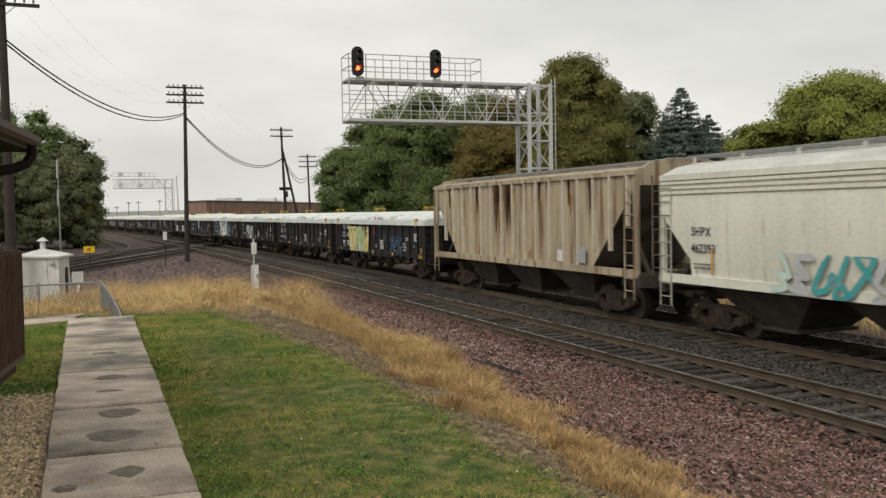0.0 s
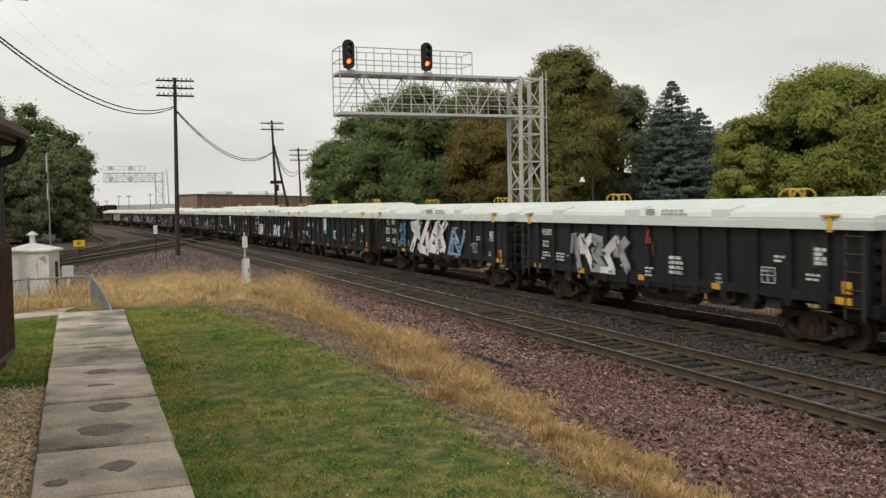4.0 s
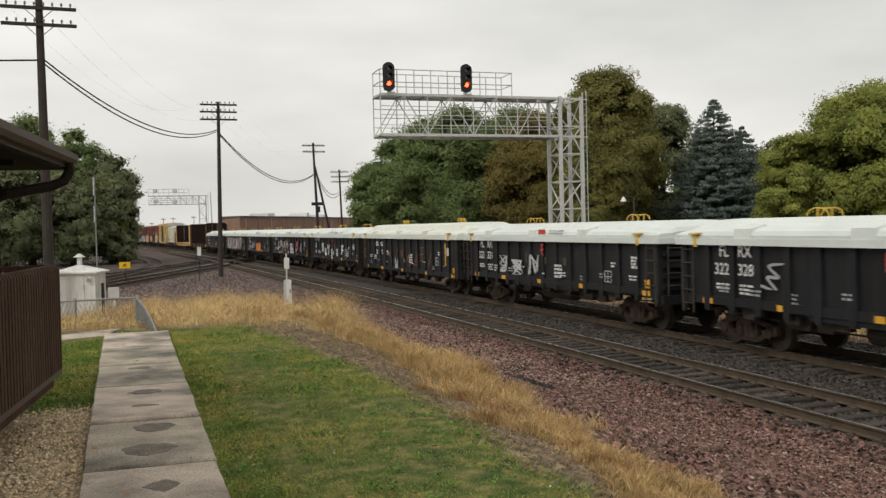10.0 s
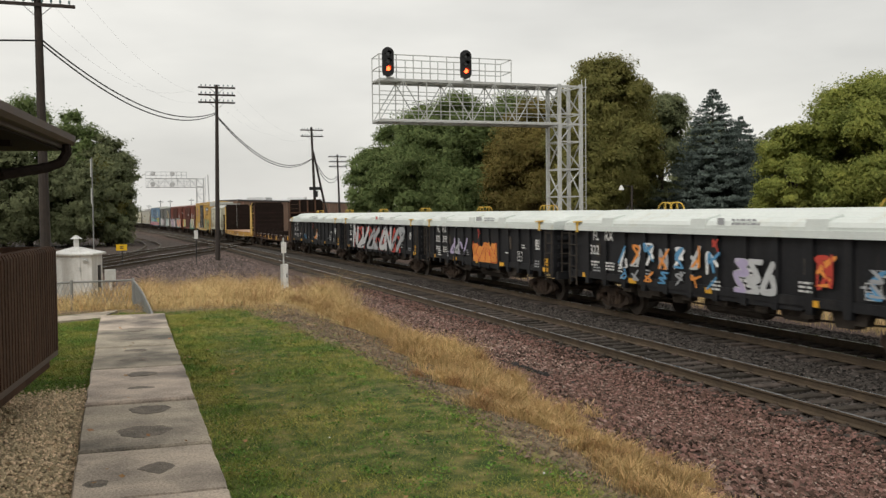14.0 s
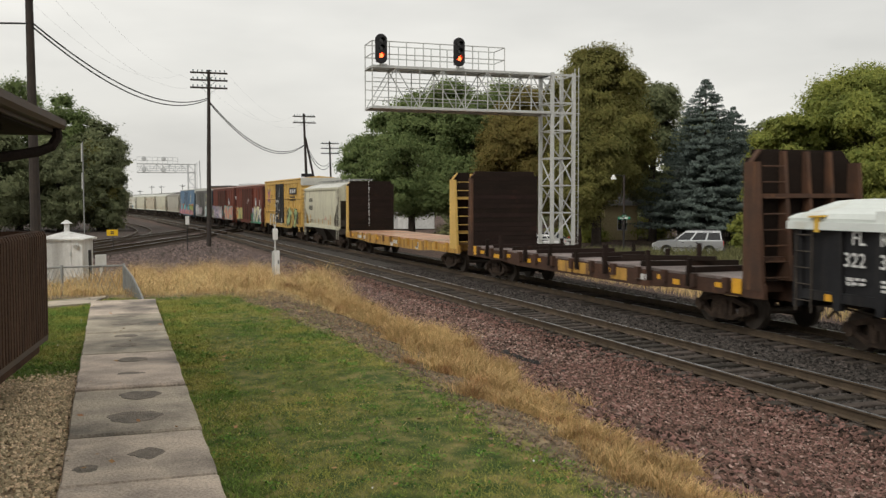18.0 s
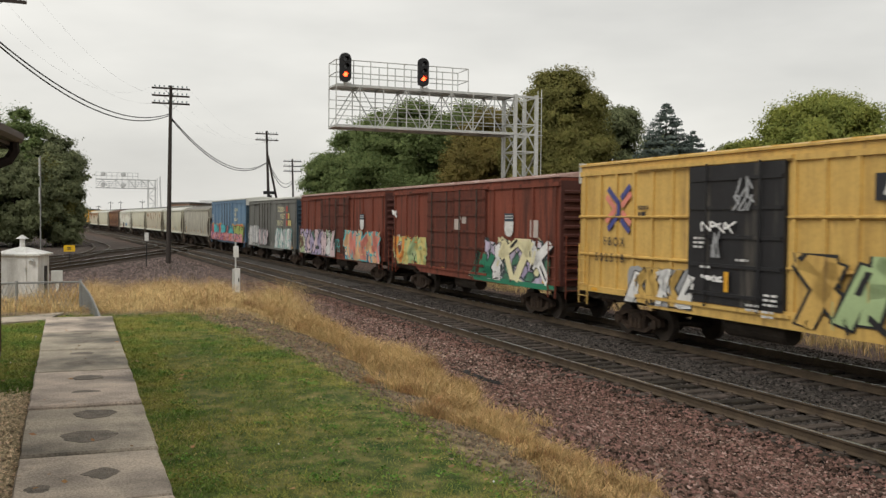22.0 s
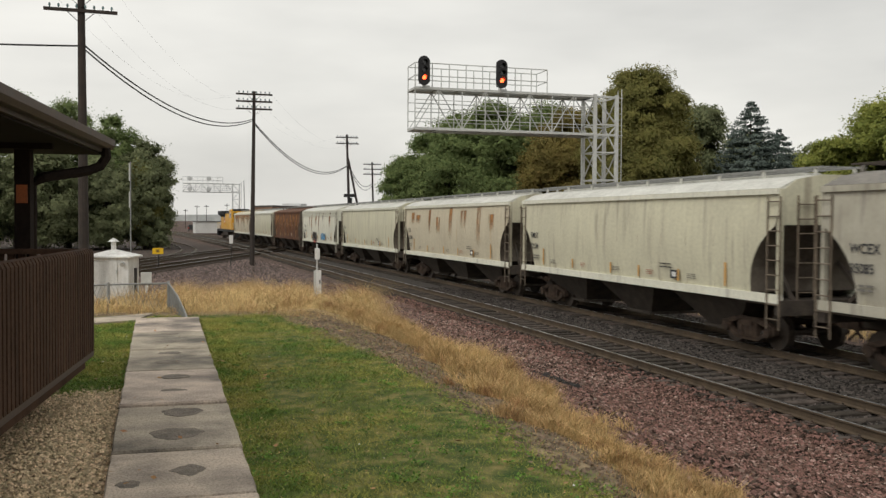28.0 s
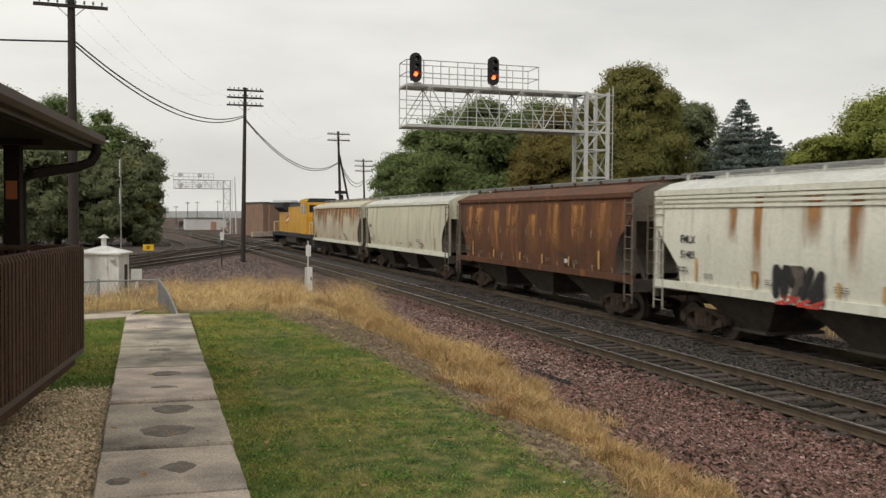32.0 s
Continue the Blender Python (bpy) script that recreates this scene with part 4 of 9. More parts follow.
part("junction_box", Solid().span(-0.75, 0.55, -0.3, 0.2, 6.0, 6.35).span(-0.3, 0.15, -0.35, 0.1, 5.2, 5.9), "dark_metal", pb)
utility_pole(26.3, 132, -1.7, 9.95, (8.2, 8.9, 9.6), (-0.3, 0), 0.18, 2.6, turn=0)
utility_pole(27.2, 122, -1.7, 7.4, (6.2, 6.75), (0, 0), 0.16, 2.6, turn=0)
utility_pole(32.6, 150, -1.7, 10.9, (), (0, 0), 0.16, label="plain grey wooden pole")
utility_pole(4.6, 330, -1.5, 6.5, (6.0,), r=0.13, width=1.8, label="distant wooden utility pole")
utility_pole(8.1, 345, -1.5, 6.8, (6.3,), r=0.13, width=1.8, label="distant wooden utility pole")
utility_pole(15.0, 340, -1.5, 7.2, (6.6,), r=0.13, width=1.8, label="distant wooden utility pole")
utility_pole(0.9, 350, -1.5, 5.2, (4.8,), r=0.13, width=1.8, label="distant wooden utility pole")


def cable(name, a, b, sag, r, label):
    c = thing(name, label, "cable")
    pts = []
    for i in range(25):
        k = i / 24
        pts.append((a[0] + (b[0] - a[0]) * k, a[1] + (b[1] - a[1]) * k, a[2] + (b[2] - a[2]) * k - 4 * sag * k * (1 - k)))
    part("strand", Solid().pipe(pts, r, 5), "wire_black", c)


cable("overhead_cable", (-3.55, 38.2, 8.2), (4.95, 69.5, 8.95), 1.27, 0.032, "thick black sagging overhead cable")
cable("overhead_cable", (-3.55, 38.2, 8.05), (4.95, 69.5, 8.85), 1.38, 0.032, "thick black sagging overhead cable")
cable("overhead_cable", (-3.75, 38.2, 8.2), (-30, 33, 8.6), 0.6, 0.035, "thick black sagging overhead cable")
cable("overhead_cable", (5.0, 69.5, 8.7), (18.3, 107, 8.0), 2.0, 0.035, "thick black sagging overhead cable")
cable("overhead_cable", (5.0, 69.5, 8.6), (18.3, 107, 7.95), 2.12, 0.035, "thick black sagging overhead cable")
cable("overhead_cable", (18.3, 107, 8.2), (26.2, 132, 7.2), 1.6, 0.04, "thin black sagging overhead cable")
cable("overhead_cable", (18.3, 107, 8.0), (26.2, 132, 6.9), 1.8, 0.04, "thin black sagging overhead cable")
for q, z0, z1 in ((-1.2, 10.3, 10.85), (1.2, 10.3, 10.85), (0.4, 9.66, 10.3)):
    cable("line_wire", (-3.65 + q, 38.2, z0), (5.0 + q, 69.5, z1), 1.9, 0.0022, "thin dark telegraph wire between the poles")
    cable("line_wire", (5.0 + q, 69.5, z1), (18.2 + q, 107, z1 + 0.35), 1.9, 0.0022, "thin dark telegraph wire between the poles")

# ---- open shelter of brown timber ----
AX = math.degrees(math.atan(-0.088))
SH = pose(-0.835, 9.02, 0, 0, 0, AX)
shelter = thing("shelter", "open brown timber shelter with a low dark roof", "shelter", SH)
roof = part("roof", Solid().prism([(-0.02, 2.40), (-0.02, 2.445), (-2.55, 3.30), (-5.1, 2.445), (-5.1, 2.40), (-2.55, 3.22)], -8.5, 1.0), "shingle", shelter)
for k in range(22):
    x0 = -0.03 - k * 0.114
    part("shingle_course", Solid().prism([(x0, 2.452 + 0.338 * k * 0.114), (x0 - 0.12, 2.452 + 0.338 * (k * 0.114 + 0.12)), (x0 - 0.12, 2.446 + 0.338 * (k * 0.114 + 0.12)), (x0, 2.437 + 0.338 * k * 0.114)], -8.5, 1.01), "shingle", roof)
part("rake_board", Solid().prism([(0.0, 2.33), (0.0, 2.43), (-2.55, 3.29), (-2.55, 3.17)], 0.985, 1.02), "brown_trim", shelter)
part("drip_edge", Solid().prism([(0.05, 2.425), (0.05, 2.445), (-2.55, 3.325), (-2.55, 3.305)], 0.98, 1.045), "brown_trim", shelter)
part("fascia", Solid().span(-0.03, 0.0, -8.5, 1.0, 2.31, 2.44), "brown_trim", shelter)
part("soffit", Solid().span(-5.15, -0.03, -8.45, 0.98, 2.29, 2.32), "soffit_shade", shelter)
part("gable_wall", Solid().prism([(-5.05, 2.40), (-0.10, 2.40), (-2.55, 3.20)], 0.55, 0.6), "soffit_shade", shelter)
gut = Solid()
gp = [(0.0, 2.44), (0.09, 2.44), (0.09, 2.38), (0.06, 2.345), (0.0, 2.345)]
gut.v = [(x, yy, z) for yy in (-8.5, 1.03) for x, z in gp]
gut.f = [(i, (i + 1) % 5, 5 + (i + 1) % 5, 5 + i) for i in range(5)] + [(4, 3, 2, 1, 0), (5, 6, 7, 8, 9)]
part("gutter", gut, "brown_trim", shelter, "brown metal roof gutter")
part("downspout", Solid().pipe([(0.02, 0.85, 2.38), (0.03, 0.85, 2.26), (-0.02, 0.82, 2.17), (-0.12, 0.75, 2.12), (-0.46, 0.36, 2.03), (-0.55, 0.34, 1.96), (-0.56, 0.34, 0.1)], 0.05, 8), "soffit_shade", shelter, "brown downspout bent to the post")
# walkway-side posts take the shade-darkened brown, the back posts the plain paint
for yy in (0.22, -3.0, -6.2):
    part("post", Solid().span(-0.65, -0.515, yy - 0.07, yy + 0.07, 0.02, 2.29), "soffit_shade", shelter)
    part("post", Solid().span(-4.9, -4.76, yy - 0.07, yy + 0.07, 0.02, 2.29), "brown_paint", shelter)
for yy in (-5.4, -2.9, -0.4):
    part("rafter_tie", Solid().span(-5.0, -0.2, yy - 0.04, yy + 0.04, 2.24, 2.29), "soffit_shade", shelter)
part("deck", Solid().span(-5.0, -0.02, -8.4, 0.0, 0.30, 0.38), "brown_paint", shelter)
part("deck_skirt", Solid().span(-4.6, -0.4, -8.2, -0.3, -0.05, 0.30), "soffit_shade", shelter)
part("notice", Solid().span(-0.628, -0.535, 0.13, 0.148, 1.79, 1.955), "orange_sign", shelter, "small orange notice on the post")
# slatted railing on the walkway's side and across the end
rail_top = Solid().prism([(-0.05, 1.335), (0.012, 1.335), (0.012, 1.375), (-0.02, 1.385), (-0.05, 1.375)], -8.4, 0.0)
part("top_rail", rail_top, "brown_paint", shelter)
part("top_rail", Solid().span(-5.0, 0.0, -0.06, 0.02, 1.335, 1.38), "brown_paint", shelter)
part("bottom_rail", Solid().span(-0.03, 0.05, -8.4, 0.02, 0.41, 0.47), "brown_trim", shelter)
part("bottom_rail", Solid().span(-5.0, 0.0, -0.04, 0.03, 0.41, 0.47), "brown_paint", shelter)
slat = Solid().prism([(-0.018, 0.46), (0.022, 0.46), (0.024, 1.345), (0.006, 1.378), (-0.018, 1.378)], -0.03, 0.03).mesh("slat")
slat.materials.append(MATS["brown_paint"])
for i in range(90):
    part("slat", slat, None, shelter, at=pose(0.035, -0.03 - i * 0.093, 0))
for i in range(30):
    part("slat", slat, None, shelter, at=pose(-0.09 - i * 0.093, 0.03, 0, 0, 0, 90))

# ---- instrument shed, meter box, fence at the walkway's end ----
shed = thing("instrument_shed", "small white metal instrument shed with a roof vent", "shed", pose(-2.06, 38.6, -1.85, 0, 0, -14))
part("body", Solid().span(-1.55, 0, 0, 1.35, 0, 1.98), "white_metal", shed)
part("roof", Solid().add([(-1.68, -0.13, 1.98), (0.13, -0.13, 1.98), (0.13, 1.48, 1.98), (-1.68, 1.48, 1.98), (-1.68, -0.13, 2.04), (0.13, -0.13, 2.04), (0.13, 1.48, 2.04), (-1.68, 1.48, 2.04), (-0.78, 0.68, 2.32)],
                         [(0, 1, 5, 4), (1, 2, 6, 5), (2, 3, 7, 6), (3, 0, 4, 7), (4, 5, 8), (5, 6, 8), (6, 7, 8), (7, 4, 8), (3, 2, 1, 0)]), "white_metal", shed)
vent = part("vent", Solid().rod((-0.78, 0.68, 2.25), (-0.78, 0.68, 2.64), 0.10, n=12), "white_metal", shed)
part("vent_cap", Solid().rod((-0.78, 0.68, 2.6), (-0.78, 0.68, 2.74), 0.23, 0.04, n=12), "white_metal", vent)
door = part("door", Solid().span(-1.42, -0.42, -0.025, 0.0, 0.12, 1.85), "white_metal", shed)
for z in (0.5, 1.45):
    part("hinge", Solid().rod((-0.44, -0.04, z - 0.08), (-0.44, -0.04, z + 0.08), 0.03, n=6), "galvanized", door)
part("latch", Solid().span(-1.36, -1.25, -0.06, -0.02, 0.85, 0.95), "galvanized", door)
part("side_lamp", Solid().rod((-0.2, -0.02, 1.78), (-0.2, -0.16, 1.72), 0.07, 0.09, n=8), "galvanized", shed)
part("side_panel", Solid().span(0.0, 0.03, 0.75, 1.05, 0.1, 1.55), "dark_metal", shed)
meter = thing("meter_box", "grey electric meter box on a white post", "meter box", pose(-1.38, 38.7, -1.85))
part("post", Solid().rod((0, 0, 0), (0, 0, 1.2), 0.06, n=8), "white_metal", meter)
part("box", Solid().span(-0.22, 0.18, -0.12, 0.1, 0.95, 1.4), "galvanized", meter)
fence = thing("chain_link_fence", "low chain-link fence with grey pipe rails", "fence")
fz = lambda y: float(ground_z(np.array(-1.0), np.array(y)))
posts = [(-3.2, 18.6, 0.36), (-1.31, 18.0, 0.46), (-0.26, 18.0, 0.47)]
for x, y, zt in posts:
    part("post", Solid().rod((x, y, fz(y) - 0.1), (x, y, zt + 0.04), 0.026, n=8), "galvanized_dull", fence)
part("top_rail", Solid().pipe([(-3.2, 18.6, 0.36), (-1.31, 18.0, 0.46), (-0.26, 18.0, 0.47)], 0.018, 6), "galvanized_dull", fence)
part("top_rail", Solid().pipe([(-0.26, 18.0, 0.47), (-0.1, 17.2, 0.3), (0.02, 16.4, 0.1), (0.06, 16.0, 0.02)], 0.018, 6), "galvanized_dull", fence)
net = Solid()


def netting(a, b, za, zb, zlow):
    n = max(6, int(math.dist(a, b) / 0.07))
    for i in range(n + 1):
        for s in (-1, 1):
            k0, k1 = i / n, i / n + s * 0.5 / math.dist(a, b) * 0.6
            z0, z1 = zlow, None
            k1 = min(1, max(0, k1))
            f = abs(k1 - k0) * math.dist(a, b) / 0.3
            p0 = (a[0] + (b[0] - a[0]) * k0, a[1] + (b[1] - a[1]) * k0, zlow)
            zt = za + (zb - za) * k1
            p1 = (a[0] + (b[0] - a[0]) * k1, a[1] + (b[1] - a[1]) * k1, zlow + (zt - zlow) * min(1, f))
            if math.dist(p0, p1) > 0.05:
                net.bar(p0, p1, 0.006, 0.006)


netting((-3.2, 18.6), (-1.31, 18.0), 0.36, 0.46, -0.35)
netting((-1.31, 18.0), (-0.26, 18.0), 0.46, 0.47, -0.35)
tagged(part("netting", net, "galvanized_dull", fence, "wire netting"), kind="stuff")
for i in range(22):
    k = i / 21
    x, y, zt = -0.26 + 0.32 * k, 18.0 - 2.0 * k, 0.47 - 0.45 * k ** 1.2
    part("picket", Solid().bar((x, y, -0.1 - 0.25 * (1 - k)), (x, y, zt), 0.05, 0.02), "galvanized_dull", fence)

# ---- line-side posts, boxes and signs ----
relay = thing("relay_box", "pale grey relay box with a smaller box above it", "relay box", pose(5.07, 37.0, -1.45))
part("post", Solid().rod((0.02, 0, 0), (0.02, 0, 2.15), 0.03, n=6), "galvanized", relay)
case = part("case", Solid().span(-0.02, 0.18, -0.1, 0.12, 0.18, 1.12), "white_metal", relay)
part("side_bracket", Solid().span(-0.1, -0.03, -0.05, 0.06, 0.0, 1.1), "galvanized", case)
part("case_door", Solid().span(0.01, 0.15, -0.115, -0.1, 0.3, 1.05), "white_metal", case)
part("latch", Solid().span(0.1, 0.14, -0.14, -0.115, 0.6, 0.75), "dark_metal", case)
part("upper_box", Solid().span(-0.06, 0.12, -0.1, 0.08, 1.55, 1.98), "white_metal", relay)
post = thing("marker_post", "thin dark post with a small white plate", "marker post", pose(3.07, 64.2, -1.7))
part("post", Solid().bar((0, 0, 0), (0.05, 0, 2.2), 0.06), "dark_metal", post)
part("plate", Solid().span(-0.1, 0.15, -0.05, -0.03, 1.75, 2.3), "white_metal", post)
sign = thing("yellow_sign", "small yellow line-side sign on a dark post", "sign", pose(-1.6, 64.0, -1.7))
part("post", Solid().bar((0.05, 0, 0), (0.05, 0, 1.1), 0.05), "dark_metal", sign)
plate = part("plate", Solid().span(-0.32, 0.36, -0.05, -0.03, 1.08, 1.48), "yellow_sign", sign)
for k in range(2):
    part("sign_bar", Solid().span(-0.1, 0.12, -0.06, -0.05, 1.2 + 0.1 * k, 1.26 + 0.1 * k), "letter_black", plate)
mast = thing("antenna_mast", "thin grey antenna mast before the trees", "mast", pose(-2.85, 56.0, -1.7))
part("tube", Solid().rod((0, 0, 0), (0, 0, 6.6), 0.035, n=8), "galvanized_dull", mast)
part("element", Solid().span(-0.09, -0.035, -0.03, 0.03, 5.5, 6.5), "galvanized", mast)
part("element", Solid().span(-0.09, -0.035, -0.03, 0.03, 4.0, 4.9), "galvanized", mast)
stub = thing("cable_trunk", "short dark timber stub at the edge of the stone", "timber", pose(3.95, 18.2, float(ground_z(np.array(3.95), np.array(18.2)))))
part("timber", Solid().span(0.1, 0.5, -0.08, 0.08, 0.0, 0.12), "tie_wood", stub)


# ---- buildings ----
brick = thing("brick_warehouse", "long low red brick warehouse with a dark roof edge", "warehouse", pose(14.2, 157, -1.6, 0, 0, math.degrees(math.atan2(73, 38.4))))
part("wall", Solid().prism([(0, 0), (83, 0), (83, 26), (5.5, 6)], 0, 5.4, "z"), "red_brick", brick)
part("roof", Solid().prism([(-0.2, -0.15), (83.2, -0.15), (83.2, 26.3), (5.4, 6.2)], 5.4, 5.65, "z"), "tar_roof", brick)
for k in range(14):
    part("pilaster", Solid().span(2 + k * 6, 2.5 + k * 6, -0.12, 0, 0, 5.3), "red_brick", brick)
for x, w, h in ((34, 3.5, 0.9), (46, 16, 0.5), (58, 1.6, 1.2), (70, 2, 0.9)):
    part("roof_unit", Solid().span(x, x + w, 8, 12, 5.65, 5.65 + h), "galvanized_hazy", brick)
loading = thing("low_white_building", "low white building far beyond the crossing", "building", pose(2.9, 229, -1.6, 0, 0, 4))
part("wall", Solid().span(0, 9.2, 0, 8, 0, 2.7), "pale_wall", loading)
part("roof", Solid().span(-0.2, 9.4, -0.2, 8.2, 2.7, 2.85), "tar_roof", loading)
part("door", Solid().span(5.6, 6.9, -0.05, 0.02, 0, 1.9), "red_brick", loading)
part("pallet", Solid().span(7.8, 9.6, -2.5, -1.2, 0, 0.5), "deck_wood", loading)
wedge = thing("far_embankment", "low pale concrete wall beyond the crossing", "wall", pose(12, 150, -1.6, 0, 0, 60))
part("wall", Solid().span(0, 18, 0, 0.4, 0, 0.8), "concrete", wedge)


def house(x, y, base, w, d, h, wall, turn, label, porch=False):
    b = thing("house", label, "house", pose(x, y, base, 0, 0, turn))
    part("wall", Solid().span(-w / 2, w / 2, -d / 2, d / 2, 0, h), wall, b)
    for i in range(int(h / 0.22)):
        part("siding_board", Solid().prism([(-w / 2 - 0.02, 0.02), (w / 2 + 0.02, 0.02), (w / 2 + 0.02, 0.2), (-w / 2 - 0.02, 0.2)], -d / 2 - 0.03, -d / 2 - 0.002), wall, b, at=pose(0, 0, 0.22 * i))
    part("roof", Solid().prism([(-d / 2 - 0.4, h - 0.05), (0, h + d * 0.42), (d / 2 + 0.4, h - 0.05), (0, h + d * 0.42 - 0.18)], -w / 2 - 0.4, w / 2 + 0.4, "x"), "roof_grey", b)
    part("gable", Solid().prism([(-d / 2, h), (0, h + d * 0.40), (d / 2, h)], -w / 2 + 0.02, w / 2 - 0.02, "x"), wall, b)
    for i in range(6 if h > 4 else 3):
        xx, zz = -w / 2 + w * (i % 3 + 0.5) / 3, 2.9 * (i // 3)
        win = part("window", Solid().span(xx - 0.5, xx + 0.5, -d / 2 - 0.06, -d / 2 - 0.035, zz + 1.0, zz + 2.3), "white_metal", b)
        for sx in (-1, 1):
            part("pane", Solid().span(xx + sx * 0.22 - 0.19, xx + sx * 0.22 + 0.19, -d / 2 - 0.075, -d / 2 - 0.06, zz + 1.08, zz + 2.22), "dark_glass", win)
    if porch:
        pr = part("porch", Solid().span(-w / 2, w * 0.3, -d / 2 - 2.2, -d / 2 - 0.1, 0, 0.5), "deck_grey", b, "open porch with white posts")
        part("porch_roof", Solid().prism([(-d / 2 - 2.5, 2.7), (-d / 2 - 0.04, 3.2), (-d / 2 - 0.04, 3.3), (-d / 2 - 2.5, 2.82)], -w / 2 - 0.2, w * 0.3 + 0.2, "x"), "roof_grey", pr)
        for k in range(5):
            xx = -w / 2 + 0.1 + k * (w * 0.8 - 0.2) / 4
            part("porch_post", Solid().span(xx - 0.06, xx + 0.06, -d / 2 - 2.15, -d / 2 - 2.03, 0.5, 2.75), "white_metal", pr)
        rl = Solid().span(-w / 2, w * 0.3, -d / 2 - 2.12, -d / 2 - 2.06, 1.25, 1.32)
        for k in range(30):
            xx = -w / 2 + 0.1 + k * (w * 0.8 - 0.2) / 29
            rl.span(xx - 0.02, xx + 0.02, -d / 2 - 2.11, -d / 2 - 2.07, 0.5, 1.25)
        part("porch_rail", rl, "white_metal", pr)
    return b


house(46.5, 91, -2.55, 9, 8, 3.6, "yellow_siding", -28, "yellow clapboard house behind the trees")
house(58.5, 84.5, -2.55, 9, 8, 5.7, "brown_siding", -36, "grey-brown two-storey house behind the spruces", True)
shed_white = thing("white_shed", "low white shed seen under the trees", "shed", pose(36.6, 126, -2.4, 0, 0, -16))
part("wall", Solid().span(-2.9, 2.9, 0, 4, 0, 2.1), "pale_wall", shed_white)
part("roof", Solid().prism([(-0.3, 2.1), (2.0, 2.9), (4.3, 2.1)], -3.1, 3.1, "x"), "roof_grey", shed_white)
part("door", Solid().span(-2.2, 0.2, -0.04, 0.0, 0, 1.8), "white_metal", shed_white)
gar = thing("garage", "pale garage with a grey hipped roof", "garage", pose(46.4, 49.6, -3.05, 0, 0, -40))
part("wall", Solid().span(-3, 3, -3, 3, 0, 1.7), "car_white", gar)
part("roof", Solid().add([(-3.4, -3.4, 1.65), (3.4, -3.4, 1.65), (3.4, 3.4, 1.65), (-3.4, 3.4, 1.65), (-0.6, 0, 3.2), (0.6, 0, 3.2)], [(0, 1, 5, 4), (1, 2, 5), (2, 3, 4, 5), (3, 0, 4), (3, 2, 1, 0)]), "roof_grey", gar)
lampost = thing("yard_lamp", "white domed yard lamp on a dark bracket", "lamp", pose(34.4, 64, -2.9))
part("pole", Solid().rod((0.9, 0, 0), (0.9, 0, 6.4), 0.09, n=8), "weathered_pole", lampost)
part("bracket", Solid().rod((0.9, 0, 6.3), (0, 0, 6.4), 0.03, n=6), "dark_metal", lampost)
part("shade", Solid().rod((0, 0, 6.05), (0, 0, 6.4), 0.24, 0.07, n=12), "white_metal", lampost)
road_sign = thing("street_sign", "pair of green street name plates on a dark post", "street sign", pose(31.9, 57.8, -2.5))
part("post", Solid().rod((0, 0, 0), (0, 0, 3.05), 0.035, n=8), "dark_metal", road_sign)
for turn, z in ((-28, 2.85), (40, 2.98)):
    plate = part("name_plate", Solid().span(-0.42, 0.42, -0.012, 0.012, -0.1, 0.1), "sign_green", road_sign, at=pose(0, 0, z, 0, 0, turn))
    part("print_bar", Solid().span(-0.3, 0.28, -0.016, -0.012, -0.045, 0.045), "letter_white", plate)
cable_post = thing("marker_post", "grey cable box on a short post beside the gantry", "cable box", pose(25.0, 52.5, -2.3))
part("post", Solid().span(-0.04, 0.04, -0.04, 0.04, 0, 1.0), "galvanized", cable_post)
part("box", Solid().span(-0.16, 0.16, -0.1, 0.1, 0.85, 1.35), "white_metal", cable_post)
slamp = thing("street_lamp", "bent street lamp arm on a wooden pole beside the trees", "street lamp", pose(27.5, 118, -1.7))
part("pole", Solid().rod((0, 0, 0), (0, 0, 7.2), 0.14, 0.1, n=8), "weathered_pole", slamp)
part("arm", Solid().pipe([(0, 0, 5.6), (0.8, 0, 6.1), (1.9, 0, 6.3)], 0.04), "galvanized", slamp)
part("head", Solid().span(1.8, 2.4, -0.12, 0.12, 6.2, 6.36), "white_metal", slamp)
part("sign_plate", Solid().span(0.2, 0.4, -0.12, -0.1, 6.6, 7.5), "white_metal", slamp)


